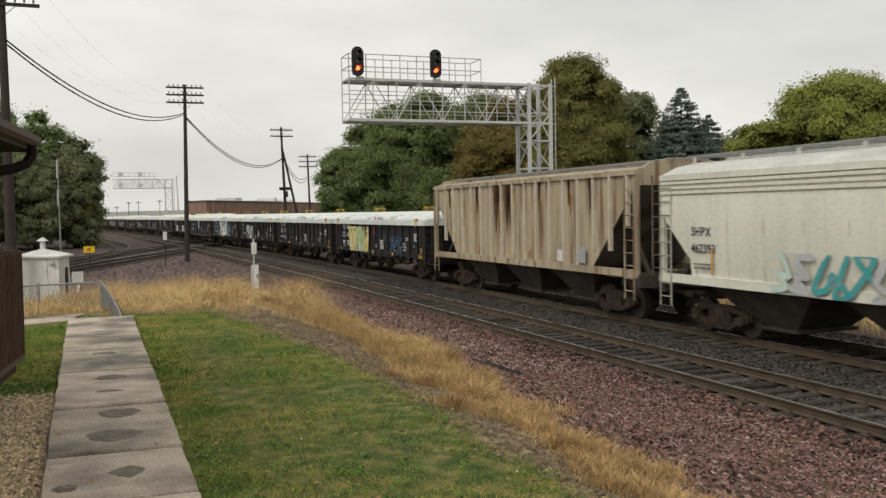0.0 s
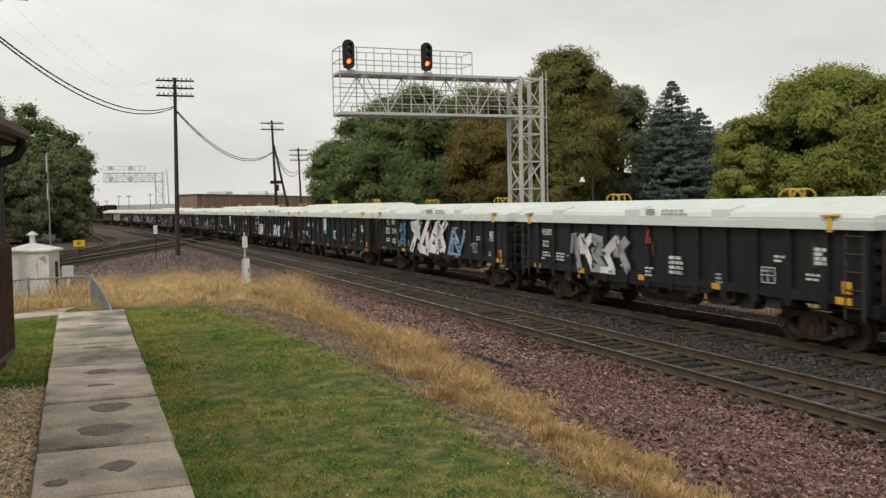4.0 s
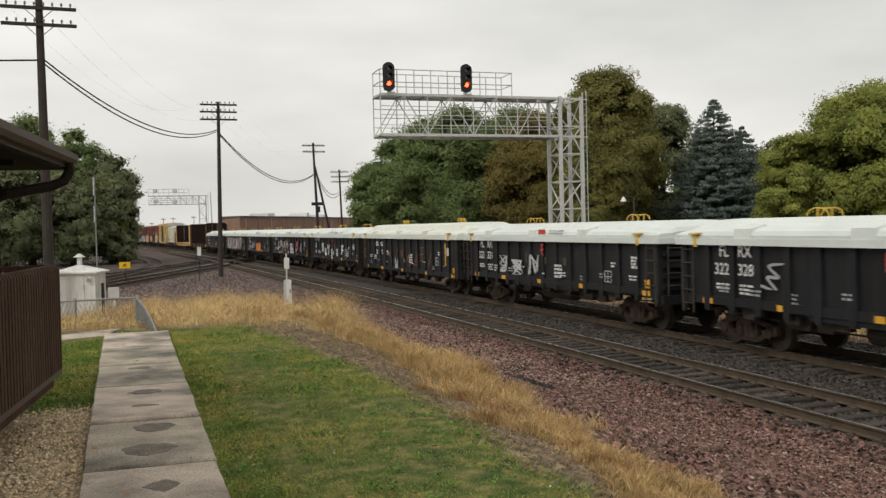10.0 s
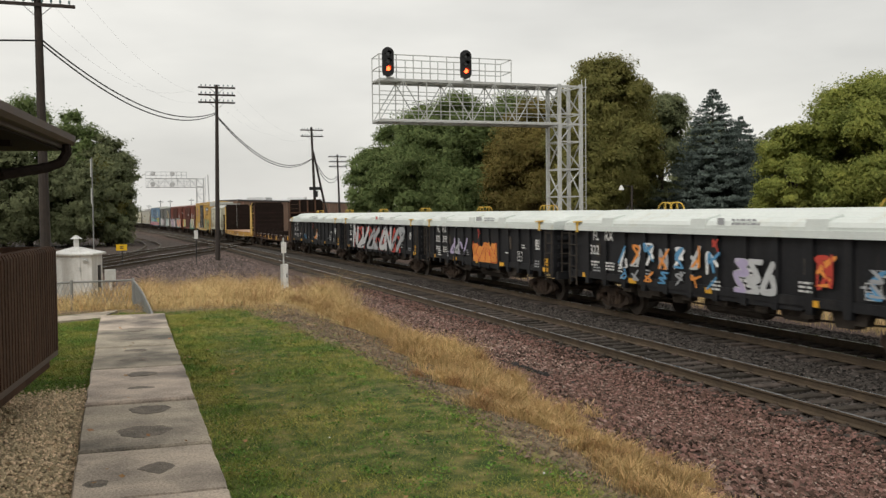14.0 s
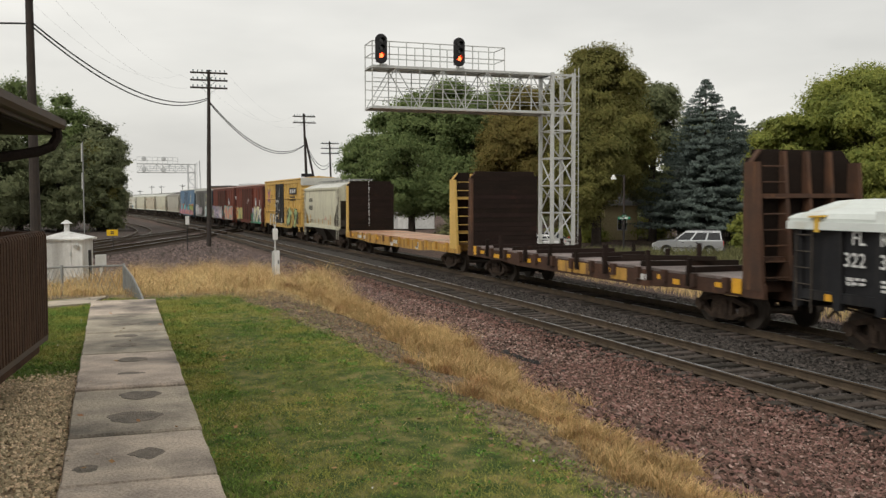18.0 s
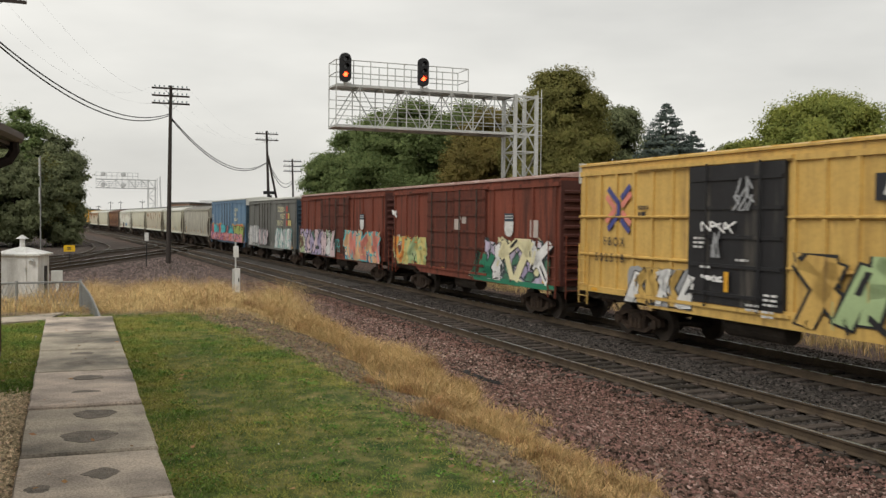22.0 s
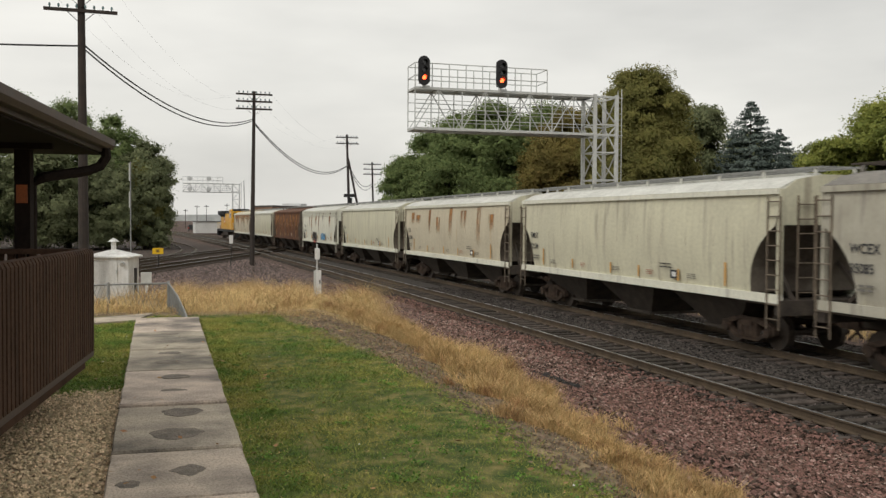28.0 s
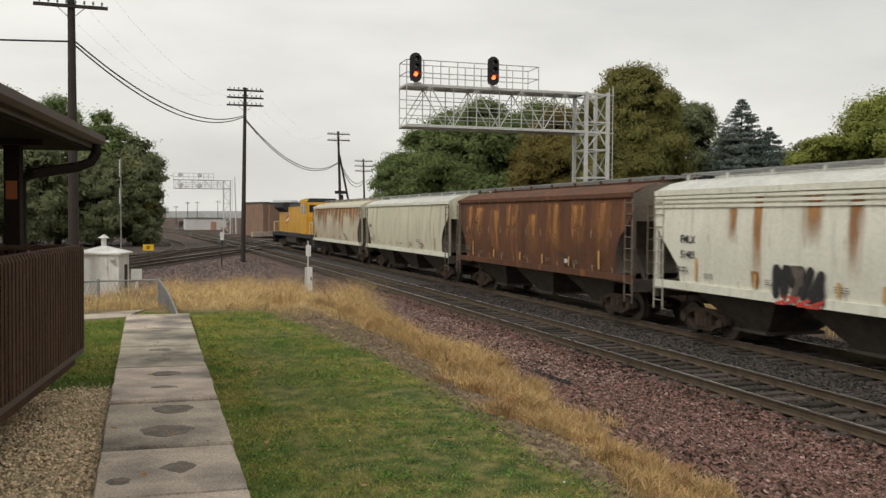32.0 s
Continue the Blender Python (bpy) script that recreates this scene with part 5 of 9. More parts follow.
def motor_car(x, y, base, turn, paint, label, tall=True):
    """Front at +x: a body with open wheel arches, a narrower glass house under a roof, lamps, bumpers and a roof rack."""
    c = thing("parked_car", label, "car", pose(x, y, base, 0, 0, turn))
    h, belt = (1.86, 1.12) if tall else (1.45, 0.95)
    arch = lambda wx: [(wx + 0.46 * math.cos(math.pi * q / 8), 0.40 + 0.44 * math.sin(math.pi * q / 8)) for q in range(9)]
    low = [(2.5, 0.42)] + arch(1.52) + [(1.0, 0.32), (-1.0, 0.32)] + arch(-1.5) + [(-2.45, 0.42)]
    body = part("body", Solid().prism(low + [(-2.5, 0.7), (-2.46, belt), (0.95, belt), (1.1, belt + 0.04), (2.2, belt - 0.08), (2.44, belt - 0.2), (2.52, 0.7)], -0.94, 0.94), paint, c)
    roof_x = (-2.28, 0.18) if tall else (-1.5, 0.15)
    back = -2.42 if tall else -2.15
    cab = Solid()
    for z, x0, x1, w in ((belt, back, 1.02, 0.9), (h - 0.05, roof_x[0], roof_x[1], 0.72), (h, roof_x[0] + 0.1, roof_x[1] - 0.12, 0.62)):
        cab.v += [(x0, -w, z), (x1, -w, z), (x1, w, z), (x0, w, z)]
    cab.f = [(j * 4 + i, j * 4 + (i + 1) % 4, j * 4 + 4 + (i + 1) % 4, j * 4 + 4 + i) for j in (0, 1) for i in range(4)] + [(8, 9, 10, 11)]
    part("cabin", cab, paint, c)
    span = lambda u: (back + (roof_x[0] - back) * u, 1.02 + (roof_x[1] - 1.02) * u, 0.9 - 0.18 * u)
    (b0, f0, w0), (b1, f1, w1) = span(0.1), span(0.88)
    z0, z1 = belt + 0.1 * (h - 0.05 - belt), belt + 0.88 * (h - 0.05 - belt)
    for side in (-1, 1):
        for u0, u1 in ((0.03, 0.32), (0.36, 0.64), (0.68, 0.97)):
            q = [(b0 + (f0 - b0) * u0, side * (w0 + 0.008), z0), (b0 + (f0 - b0) * u1, side * (w0 + 0.008), z0), (b1 + (f1 - b1) * u1, side * (w1 + 0.008), z1), (b1 + (f1 - b1) * u0, side * (w1 + 0.008), z1)]
            part("side_window", Solid().add(q + [(a, b - side * 0.01, z) for a, b, z in q], [(0, 1, 2, 3), (7, 6, 5, 4), (0, 4, 5, 1), (1, 5, 6, 2), (2, 6, 7, 3), (3, 7, 4, 0)]), "dark_glass", c)
        part("trim_strip", Solid().span(-1.0, 1.02, side * 0.945 - 0.012, side * 0.945 + 0.012, 0.56, 0.66), "roof_grey", c)
        part("mirror", Solid().span(0.75, 0.9, min(side * 0.92, side * 1.1), max(side * 0.92, side * 1.1), belt + 0.06, belt + 0.22), paint, c)
        for q in (-0.6, 0.35):
            part("door_handle", Solid().span(q - 0.09, q + 0.09, side * 0.955 - 0.012, side * 0.955 + 0.012, belt - 0.14, belt - 0.1), "dark_metal", c)
        if tall:
            part("roof_rack", Solid().bar((-2.0, side * 0.55, h + 0.06), (-0.1, side * 0.55, h + 0.06), 0.04).bar((-1.9, side * 0.55, h - 0.02), (-1.9, side * 0.55, h + 0.06), 0.04).bar((-0.2, side * 0.55, h - 0.02), (-0.2, side * 0.55, h + 0.06), 0.04), "dark_metal", c)
        part("headlamp", Solid().span(2.36, 2.54, min(side * 0.5, side * 0.9), max(side * 0.5, side * 0.9), 0.72, 0.9), "white_metal", c)
        part("tail_lamp", Solid().span(-2.52, -2.44, min(side * 0.76, side * 0.94), max(side * 0.76, side * 0.94), 0.75, 1.1), "spray_red", c)
        for wx in (1.52, -1.5):
            w = part("wheel", Solid().rod((wx, side * 0.7, 0.37), (wx, side * 0.93, 0.37), 0.37, n=22), "tyre", c)
            part("rim", Solid().rod((wx, side * 0.92, 0.37), (wx, side * 0.945, 0.37), 0.235, 0.2, n=18), "suv_silver", w)
    part("windscreen", Solid().add([(1.03, -0.8, belt + 0.06), (1.03, 0.8, belt + 0.06), (roof_x[1] + 0.13, 0.66, h - 0.1), (roof_x[1] + 0.13, -0.66, h - 0.1)], [(0, 1, 2, 3)]), "dark_glass", c)
    part("grille", Solid().span(2.44, 2.53, -0.45, 0.45, 0.68, 0.88), "dark_metal", c)
    part("bumper", Solid().span(2.42, 2.6, -0.93, 0.93, 0.42, 0.64), "roof_grey", c)
    part("bumper", Solid().span(-2.6, -2.42, -0.93, 0.93, 0.42, 0.64), "roof_grey", c)
    return c


motor_car(38.6, 60.3, -2.52, 146, "suv_silver", "silver sport-utility car parked beside the street")
motor_car(29.4, 68.0, -2.58, 178, "car_white", "white car parked beside the tracks", False)
motor_car(32.0, 72.0, -2.58, 165, "dark_metal", "dark car parked beside the tracks", False)
motor_car(2.2, 260, -1.6, 90, "dark_metal", "dark car far off on the level road", True)
street = thing("street", "grey asphalt street beyond the tracks", "street", kind="structure")
part("asphalt", Solid().prism([(22, 70), (32, 66), (44, 58), (60, 46), (62, 51), (46, 64), (33, 73), (22, 77)], -2.62, -2.53, "z"), "tar_roof", street)


# ---- trees ----
def leaf_cards(centres, sizes, rnd, stretch=1.0, facing=None, loose=1.0):
    """Small pointed leaves; where a facing is given they turn roughly that way."""
    n = len(centres)
    a = rnd.normal(size=(n, 3))
    if facing is not None:
        nrm = facing + rnd.normal(size=(n, 3)) * 0.5 * loose
        a = np.cross(nrm, a)
    else:
        nrm = rnd.normal(size=(n, 3))
    a /= np.linalg.norm(a, axis=1, keepdims=True)
    b = np.cross(a, nrm)
    b /= np.linalg.norm(b, axis=1, keepdims=True)
    s = sizes[:, None]
    q = np.stack([centres - a * s, centres - b * s * 0.6 * stretch, centres + a * s, centres + b * s * 0.6 * stretch], 1)
    if facing is not None:
        away = np.einsum("ij,ij->i", np.cross(q[:, 1] - q[:, 0], q[:, 2] - q[:, 0]), facing) < 0
        q[away] = q[away][:, ::-1]
    return q.reshape(-1, 3), np.arange(n * 4).reshape(n, 4)


def leaf_points(centres, sizes, rnd, facing):
    """Small pointed leaves of three corners that turn roughly one way each."""
    n = len(centres)
    nrm = facing + rnd.normal(size=(n, 3)) * 0.55
    a = np.cross(nrm, rnd.normal(size=(n, 3)))
    a /= np.linalg.norm(a, axis=1, keepdims=True)
    b = np.cross(a, nrm)
    b /= np.linalg.norm(b, axis=1, keepdims=True)
    s = sizes[:, None]
    q = np.stack([centres - a * s * 1.1, centres + a * s * 0.6 + b * s * 0.75, centres + a * s * 0.6 - b * s * 0.75], 1)
    away = np.einsum("ij,ij->i", np.cross(q[:, 1] - q[:, 0], q[:, 2] - q[:, 0]), facing) < 0
    q[away] = q[away][:, ::-1]
    return q.reshape(-1, 3), np.arange(n * 3).reshape(n, 3)


def unit(v):
    return v / (np.linalg.norm(v, axis=1, keepdims=True) + 1e-9)


def broadleaf(x, y, base, height, width, leaf, seed, label, name="tree", crown_low=0.06, leaves=30000, size=0.11, depth=None, lobes=34, lobe=0.17, top=0.85, wild=0.35):
    """A tapered trunk with limbs; the crown is built of boughs, each set with sprays of small leaves, with loose twigs at its outline."""
    rnd = np.random.RandomState(seed)
    t = thing(name, label, "bush" if name == "bush" else "tree", pose(x, y, base), group="bushes" if name == "bush" else "trees")
    tr = Solid()
    zs = [0, 0.3, height * 0.2, height * 0.4, height * 0.62, height * 0.85]
    rs = [0.034 * height, 0.026 * height, 0.022 * height, 0.017 * height, 0.01 * height, 0.003 * height]
    tr.tube([(0.01 * z * math.sin(seed + z), 0, z) for z in zs], rs, 9)
    part("trunk", tr, "bark", t)
    depth = depth or width
    zc, hz = height * (0.5 + crown_low / 2), height * (0.5 - crown_low / 2)
    k = np.arange(lobes) + 0.5
    up, turn = 1 - 2 * k / lobes, k * 2.39996 + seed
    d = unit(np.stack([np.sqrt(1 - up * up) * np.cos(turn), np.sqrt(1 - up * up) * np.sin(turn), up], 1) + 0.16 * rnd.normal(size=(lobes, 3)))
    lr = lobe * width * rnd.uniform(0.72, 1.3, lobes)
    taper = np.where(d[:, 2] > 0, 1 - (1 - top) * d[:, 2] ** 2, 1.0)
    reach = rnd.uniform(0.86, 1.06, lobes)
    half = np.stack([taper * (width / 2), taper * (depth / 2), np.full(lobes, hz)], 1)
    c = d * np.maximum(half * reach[:, None] - lr[:, None] * np.array([1, 1, 0.85]), 0.25 * half)
    c[:, 2] += zc
    for i in rnd.choice(lobes, 9, replace=lobes < 9):
        e = c[i]
        z0 = min(height * rnd.uniform(0.16, 0.5), e[2])
        part("limb", Solid().tube([(0, 0, z0), (e[0] * 0.45, e[1] * 0.45, z0 + (e[2] - z0) * 0.6), tuple(e)], [0.011 * height, 0.007 * height, 0.002 * height], 6), "bark", t)
    m = 15
    sd = unit(rnd.normal(size=(lobes, m, 3)).reshape(-1, 3) + 0.75 * np.repeat(d, m, 0) + np.array([0, 0, 0.25]))
    rr = np.repeat(lr, m)
    spray = np.repeat(c, m, 0) + sd * (rr * rnd.uniform(0.6, 1.05, lobes * m))[:, None] * np.array([1, 1, 0.85])
    sr = rr * rnd.uniform(0.34, 0.6, lobes * m)
    which = rnd.choice(lobes * m, leaves, p=sr ** 2 / np.sum(sr ** 2))
    v = unit(rnd.normal(size=(leaves, 3)))
    pts = spray[which] + v * (sr[which] * rnd.uniform(0.1, 1, leaves) ** 0.4)[:, None] * np.array([1.2, 1.2, 0.7])
    out = unit((pts - np.array([0, 0, zc])) / np.array([width / 2, depth / 2, hz]))
    twig = rnd.uniform(0, 1, leaves) < 0.06
    pts = pts + np.where(twig, rnd.uniform(0, wild, leaves), 0)[:, None] * unit(sd[which] + 0.6 * out + np.array([0, 0, 0.3]))
    deep = rnd.uniform(0, 1, leaves) < 0.22
    pts = np.where(deep[:, None], c[which // m] + (pts - c[which // m]) * 0.74, pts)
    facing = unit(0.5 * v + 0.6 * sd[which] + 0.3 * out + np.array([0, 0, 0.7]))
    q, f = leaf_points(pts, rnd.uniform(0.6, 1.35, leaves) * size * np.where(deep, 2.4, 1.0), rnd, facing)
    crown = arrays("crown", q, f, leaf, normals=np.repeat(facing + 0.2 * rnd.normal(size=facing.shape), 3, axis=0))
    crown.parent = t
    return t


def spruce(x, y, base, height, width, seed, label):
    """Tiers of drooping boughs set with short needles' sprays, narrowing to a leader."""
    rnd = np.random.RandomState(seed)
    t = thing("spruce_tree", label, "tree", pose(x, y, base), group="trees")
    part("trunk", Solid().rod((0, 0, 0), (0, 0, height * 0.97), 0.02 * height, 0.01, n=8), "bark", t)
    pts, sz = [], []
    n_tier = 62
    for i in range(n_tier):
        k = (i + 0.5) / n_tier
        z = height * (0.13 + 0.85 * k + rnd.uniform(-0.008, 0.008))
        r = width / 2 * (1 - k) ** 0.72 * rnd.uniform(0.85, 1.1) + 0.12
        for b in range(int(12 * (1 - k)) + 8):
            a = rnd.uniform(0, 2 * math.pi)
            rr = r * rnd.uniform(0.7, 1.15)
            m = int(34 + 76 * (1 - k))
            q = rnd.uniform(0.15, 1, m) ** 0.7
            droop = -0.20 * rr * q + 0.14 * rr * q ** 3
            side = rnd.normal(size=m) * 0.09 * rr * (1.15 - q * 0.7)
            pts.append(np.stack([math.cos(a) * rr * q - math.sin(a) * side, math.sin(a) * rr * q + math.cos(a) * side, z + droop + rnd.normal(size=m) * 0.06], 1))
            sz.append(rnd.uniform(0.10, 0.22, m) * (0.6 + 0.5 * (1 - k)))
    p = np.concatenate(pts)
    out = p * np.array([1, 1, 0])
    out /= np.linalg.norm(out, axis=1, keepdims=True) + 1e-6
    v, f = leaf_cards(p, np.concatenate(sz), rnd, 0.7, out * 0.6 + np.array([0, 0, 0.6]), 1.2)
    crown = arrays("crown", v, f, "leaf_spruce", normals=np.repeat(out * 0.6 + np.array([0, 0, 0.6]) + 0.25 * rnd.normal(size=p.shape), 4, axis=0))
    crown.parent = t
    return t


broadleaf(27.4, 95, -2.4, 15.6, 10.5, "leaf_green", 1, "large green leafy tree behind the tracks", leaves=76000, crown_low=0.10, lobe=0.2)
broadleaf(23.6, 99, -2.4, 11.5, 6.6, "leaf_green", 21, "green leafy tree with a low crown", leaves=26000, crown_low=0.1, lobe=0.2)
broadleaf(31.6, 93, -2.4, 17.2, 10.5, "leaf_green", 2, "large green leafy tree behind the tracks", leaves=76000, crown_low=0.12, lobe=0.2)
broadleaf(35.8, 91, -2.4, 16.6, 10.0, "leaf_green", 25, "large green leafy tree behind the tracks", leaves=56000, crown_low=0.14, lobe=0.2)
broadleaf(36.0, 85, -2.6, 14.6, 10.0, "leaf_rust", 3, "tree with olive-brown autumn leaves", leaves=90000, crown_low=0.14, size=0.1, lobe=0.19)
broadleaf(38.9, 75.5, -2.6, 17.9, 9.8, "leaf_olive", 4, "large round maple turning olive and brown", leaves=170000, size=0.095, top=0.9, crown_low=0.18, depth=12, lobes=60, lobe=0.19)
broadleaf(35.9, 73.0, -2.6, 10.6, 6.6, "leaf_olive", 26, "lower leafy tree turning olive beside the maple", leaves=36000, size=0.1, crown_low=0.2, lobe=0.2)
broadleaf(49.0, 83.0, -2.6, 16.6, 7.0, "leaf_dark", 24, "dark leafy tree behind the maple", leaves=44000, crown_low=0.12, lobe=0.2)
broadleaf(60.8, 93, -2.6, 14.5, 9.0, "leaf_dark", 5, "dark leafy tree behind the spruces", leaves=30000, size=0.13, crown_low=0.15)
spruce(49.3, 74.4, -2.6, 15.3, 11.6, 6, "tall blue-green spruce tree")
spruce(52.8, 75.2, -2.6, 12.9, 11.0, 16, "smaller blue-green spruce tree")
broadleaf(49.9, 54.5, -2.6, 13.8, 12.0, "leaf_yellow", 7, "leafy tree turning yellow-green", leaves=130000, size=0.085, lobes=52, lobe=0.14, top=0.75, wild=0.7, crown_low=0.14)
broadleaf(44.4, 57.1, -2.6, 11.0, 5.8, "leaf_yellow", 8, "smaller leafy tree turning yellow-green", leaves=34000, size=0.09, wild=0.5, crown_low=0.16)
broadleaf(55.0, 61.0, -2.6, 14.6, 10.0, "leaf_yellow", 9, "leafy tree turning yellow-green", leaves=40000, crown_low=0.16, wild=0.5)
broadleaf(64.0, 84.0, -2.6, 13.0, 10.0, "leaf_dark", 10, "green leafy tree behind the houses", leaves=26000, size=0.13, crown_low=0.15)
for i, (x, y, h, w, leaf) in enumerate(((-12.8, 116, 17.2, 9.5, "leaf_green"), (-8.0, 114, 15.2, 8.5, "leaf_green"), (-3.9, 112, 12.6, 7.2, "leaf_dark"), (-18.5, 118, 18.0, 11.0, "leaf_green"), (-25.5, 112, 17.0, 11.0, "leaf_dark"), (-8.0, 108, 10.5, 8.0, "leaf_dark"), (-14.0, 106, 11.6, 9.0, "leaf_dark"), (-3.4, 109, 9.6, 5.0, "leaf_dark"), (-4.2, 110, 10.0, 5.4, "leaf_olive"), (-20.5, 105, 11.0, 9.0, "leaf_dark"))):
    broadleaf(x, y, -1.9, h, w, leaf, 30 + i, "dense dark leafy tree beyond the crossing", crown_low=0.0, leaves=int(30000 + 2500 * (w - 5)), size=0.115, lobe=0.19, top=0.85, wild=0.9)
for i, (x, y, w, h) in enumerate(((45.5, 52.5, 3.5, 2.0), (41.0, 84, 7, 1.5), (29, 84, 6, 2.0), (50, 88, 9, 2.4), (46.2, 60.5, 3.2, 4.2), (43.4, 60.0, 2.6, 3.4))):
    broadleaf(x, y, -2.6, h, w, "leaf_yellow" if i % 2 else "bush_olive", 60 + i, "low straggling bush beside the street", "bush", 0.0, 8000, 0.07, lobes=14, wild=0.3)
hedge = np.random.RandomState(9)
hp = np.stack([hedge.uniform(46, 120, 9000), hedge.uniform(128, 150, 9000), hedge.uniform(-2.5, 8.0, 9000) * hedge.uniform(0.4, 1, 9000)], 1)
v, f = leaf_cards(hp, hedge.uniform(0.35, 0.7, 9000), hedge)
tagged(arrays("far_woods", v, f, "leaf_dark"), "dark belt of distant trees", "woods", kind="stuff")
# low ridge of distance that closes the horizon; haze is painted as its pale colour
far = Solid()
ring = []
for i in range(72):
    a = 2 * math.pi * i / 72
    hgt = 9 + 5 * math.sin(5 * a) + 4 * math.sin(11 * a + 1)
    ring += [(2300 * math.sin(a), 2300 * math.cos(a), -6), (2300 * math.sin(a), 2300 * math.cos(a), hgt)]
far.add(ring, [(2 * i, 2 * ((i + 1) % 72), 2 * ((i + 1) % 72) + 1, 2 * i + 1) for i in range(72)])
surface("far_haze", (0.52, 0.54, 0.53), (0.45, 0.47, 0.465), 1.0, scale=0.01, fine=0.05, bump=0)
tagged(part("backdrop", far, "far_haze"), "hazy distant fields and woods on the horizon", "backdrop", kind="structure")

# ---- the train: all heights are over the rail tops, +x is the way it runs, -y is the side that is seen ----
def travelled(t):
    return 14.2359 * t + 0.0071577 * t * t + 0.00034495 * t ** 3


def line_point(s):
    return np.interp(s, TRAIN_S, TRAIN_X), np.interp(s, TRAIN_S, TRAIN_Y)


def car_pose(s0, length, t):
    """A car whose middle was at s0 at the start; it moves towards smaller s, and its two bogies keep to the track."""
    s = s0 - travelled(t)
    b = 0.35 * length
    (xa, ya), (xb, yb) = line_point(s - b), line_point(s + b)
    return pose((xa + xb) / 2, (ya + yb) / 2, RAIL, 0, 0, math.degrees(math.atan2(ya - yb, xa - xb)))


SHARED = {}


def shared(key, make, material):
    if key not in SHARED:
        me = make().mesh(key)
        me.materials.append(MATS[material])
        SHARED[key] = me
    return SHARED[key]


def letters(text, size, material, parent, x, z, y=-1.6, name="lettering", spread=1.0):
    """Raised paint lettering on the seen side, its lower left corner at x, z."""
    key = ("text", text, size, material, spread)
    if key not in SHARED:
        cu = bpy.data.curves.new("lettering", "FONT")
        cu.body, cu.size, cu.space_character, cu.offset = text, size, spread, size * 0.012
        ob = bpy.data.objects.new("lettering", cu)
        me = bpy.data.meshes.new_from_object(ob)
        bpy.data.objects.remove(ob)
        me.materials.clear()
        me.materials.append(MATS[material])
        SHARED[key] = me
    return part(name, SHARED[key], None, parent, "painted lettering" if name == "lettering" else "", at=pose(x, y, z, 90, 0, 0))


def bars(parent, x, z, w, rows, material="letter_white", y=-1.6, h=0.05, gap=0.09, seed=0):
    """Lines of small print, too small to read."""
    r, s = random.Random(seed), Solid()
    for i in range(rows):
        q = x
        while q < x + w * r.uniform(0.75, 1.0):
            n = r.uniform(0.06, 0.22)
            s.span(q, min(q + n, x + w), y - 0.004, y, z - i * gap - h, z - i * gap)
            q += n + 0.05
    return tagged(part("small_print", s, material, parent), kind="stuff")


def panel(parent, x0, x1, z0, z1, material, y=-1.6, name="reflector_strip", proud=0.006):
    return part(name, Solid().span(x0, x1, y - proud, y, z0, z1), material, parent)


def stroke(s, pts, w, y, top):
    """A flat brush stroke with round ends through (x, z) points, cut off above top."""
    for (xa, za), (xb, zb) in zip(pts, pts[1:]):
        a = math.atan2(zb - za, xb - xa)
        ring = []
        for (cx, cz), a0 in (((xa, za), a + math.pi / 2), ((xb, zb), a - math.pi / 2)):
            ring += [(cx + w * math.cos(a0 + math.pi * k / 4), cz + w * math.sin(a0 + math.pi * k / 4)) for k in range(5)]
        s.add([(px, y, min(max(pz, top[0]), top[1])) for px, pz in ring], [tuple(range(len(ring)))])
        y -= 0.0004
    return y


def bend(pts):
    """Rounds the corners of a sign into curves."""
    out = []
    for i in range(len(pts) - 1):
        p0, p1, p2, p3 = (pts[max(0, min(len(pts) - 1, j))] for j in (i - 1, i, i + 1, i + 2))
        for k in (0, 1 / 3, 2 / 3):
            out.append(tuple(0.5 * (2 * b + (c - a) * k + (2 * a - 5 * b + 4 * c - d) * k * k + (3 * b - a - 3 * c + d) * k ** 3) for a, b, c, d in zip(p0, p1, p2, p3)))
    return out + [pts[-1]]


GLYPHS = ["012345", "05", "0543", "01252", "3015", "0243", "5013", "2105", "1425", "0415"]


def slash(s, p, q, w, y, lim, cant=0.35):
    """A flat bar with slanted ends from p to q."""
    dx, dz = q[0] - p[0], q[1] - p[1]
    n = math.hypot(dx, dz) + 1e-6
    ux, uz = dx / n, dz / n
    nx, nz = -uz * w, ux * w
    ring = [(p[0] - ux * w * (0.6 + cant) + nx, p[1] - uz * w * (0.6 + cant) + nz), (p[0] - ux * w * (0.6 - cant) - nx, p[1] - uz * w * (0.6 - cant) - nz),
            (q[0] + ux * w * (0.6 + cant) - nx, q[1] + uz * w * (0.6 + cant) - nz), (q[0] + ux * w * (0.6 - cant) + nx, q[1] + uz * w * (0.6 - cant) + nz)]
    s.add([(a, y, min(max(b, lim[0]), lim[1])) for a, b in ring], [(0, 1, 2, 3)])


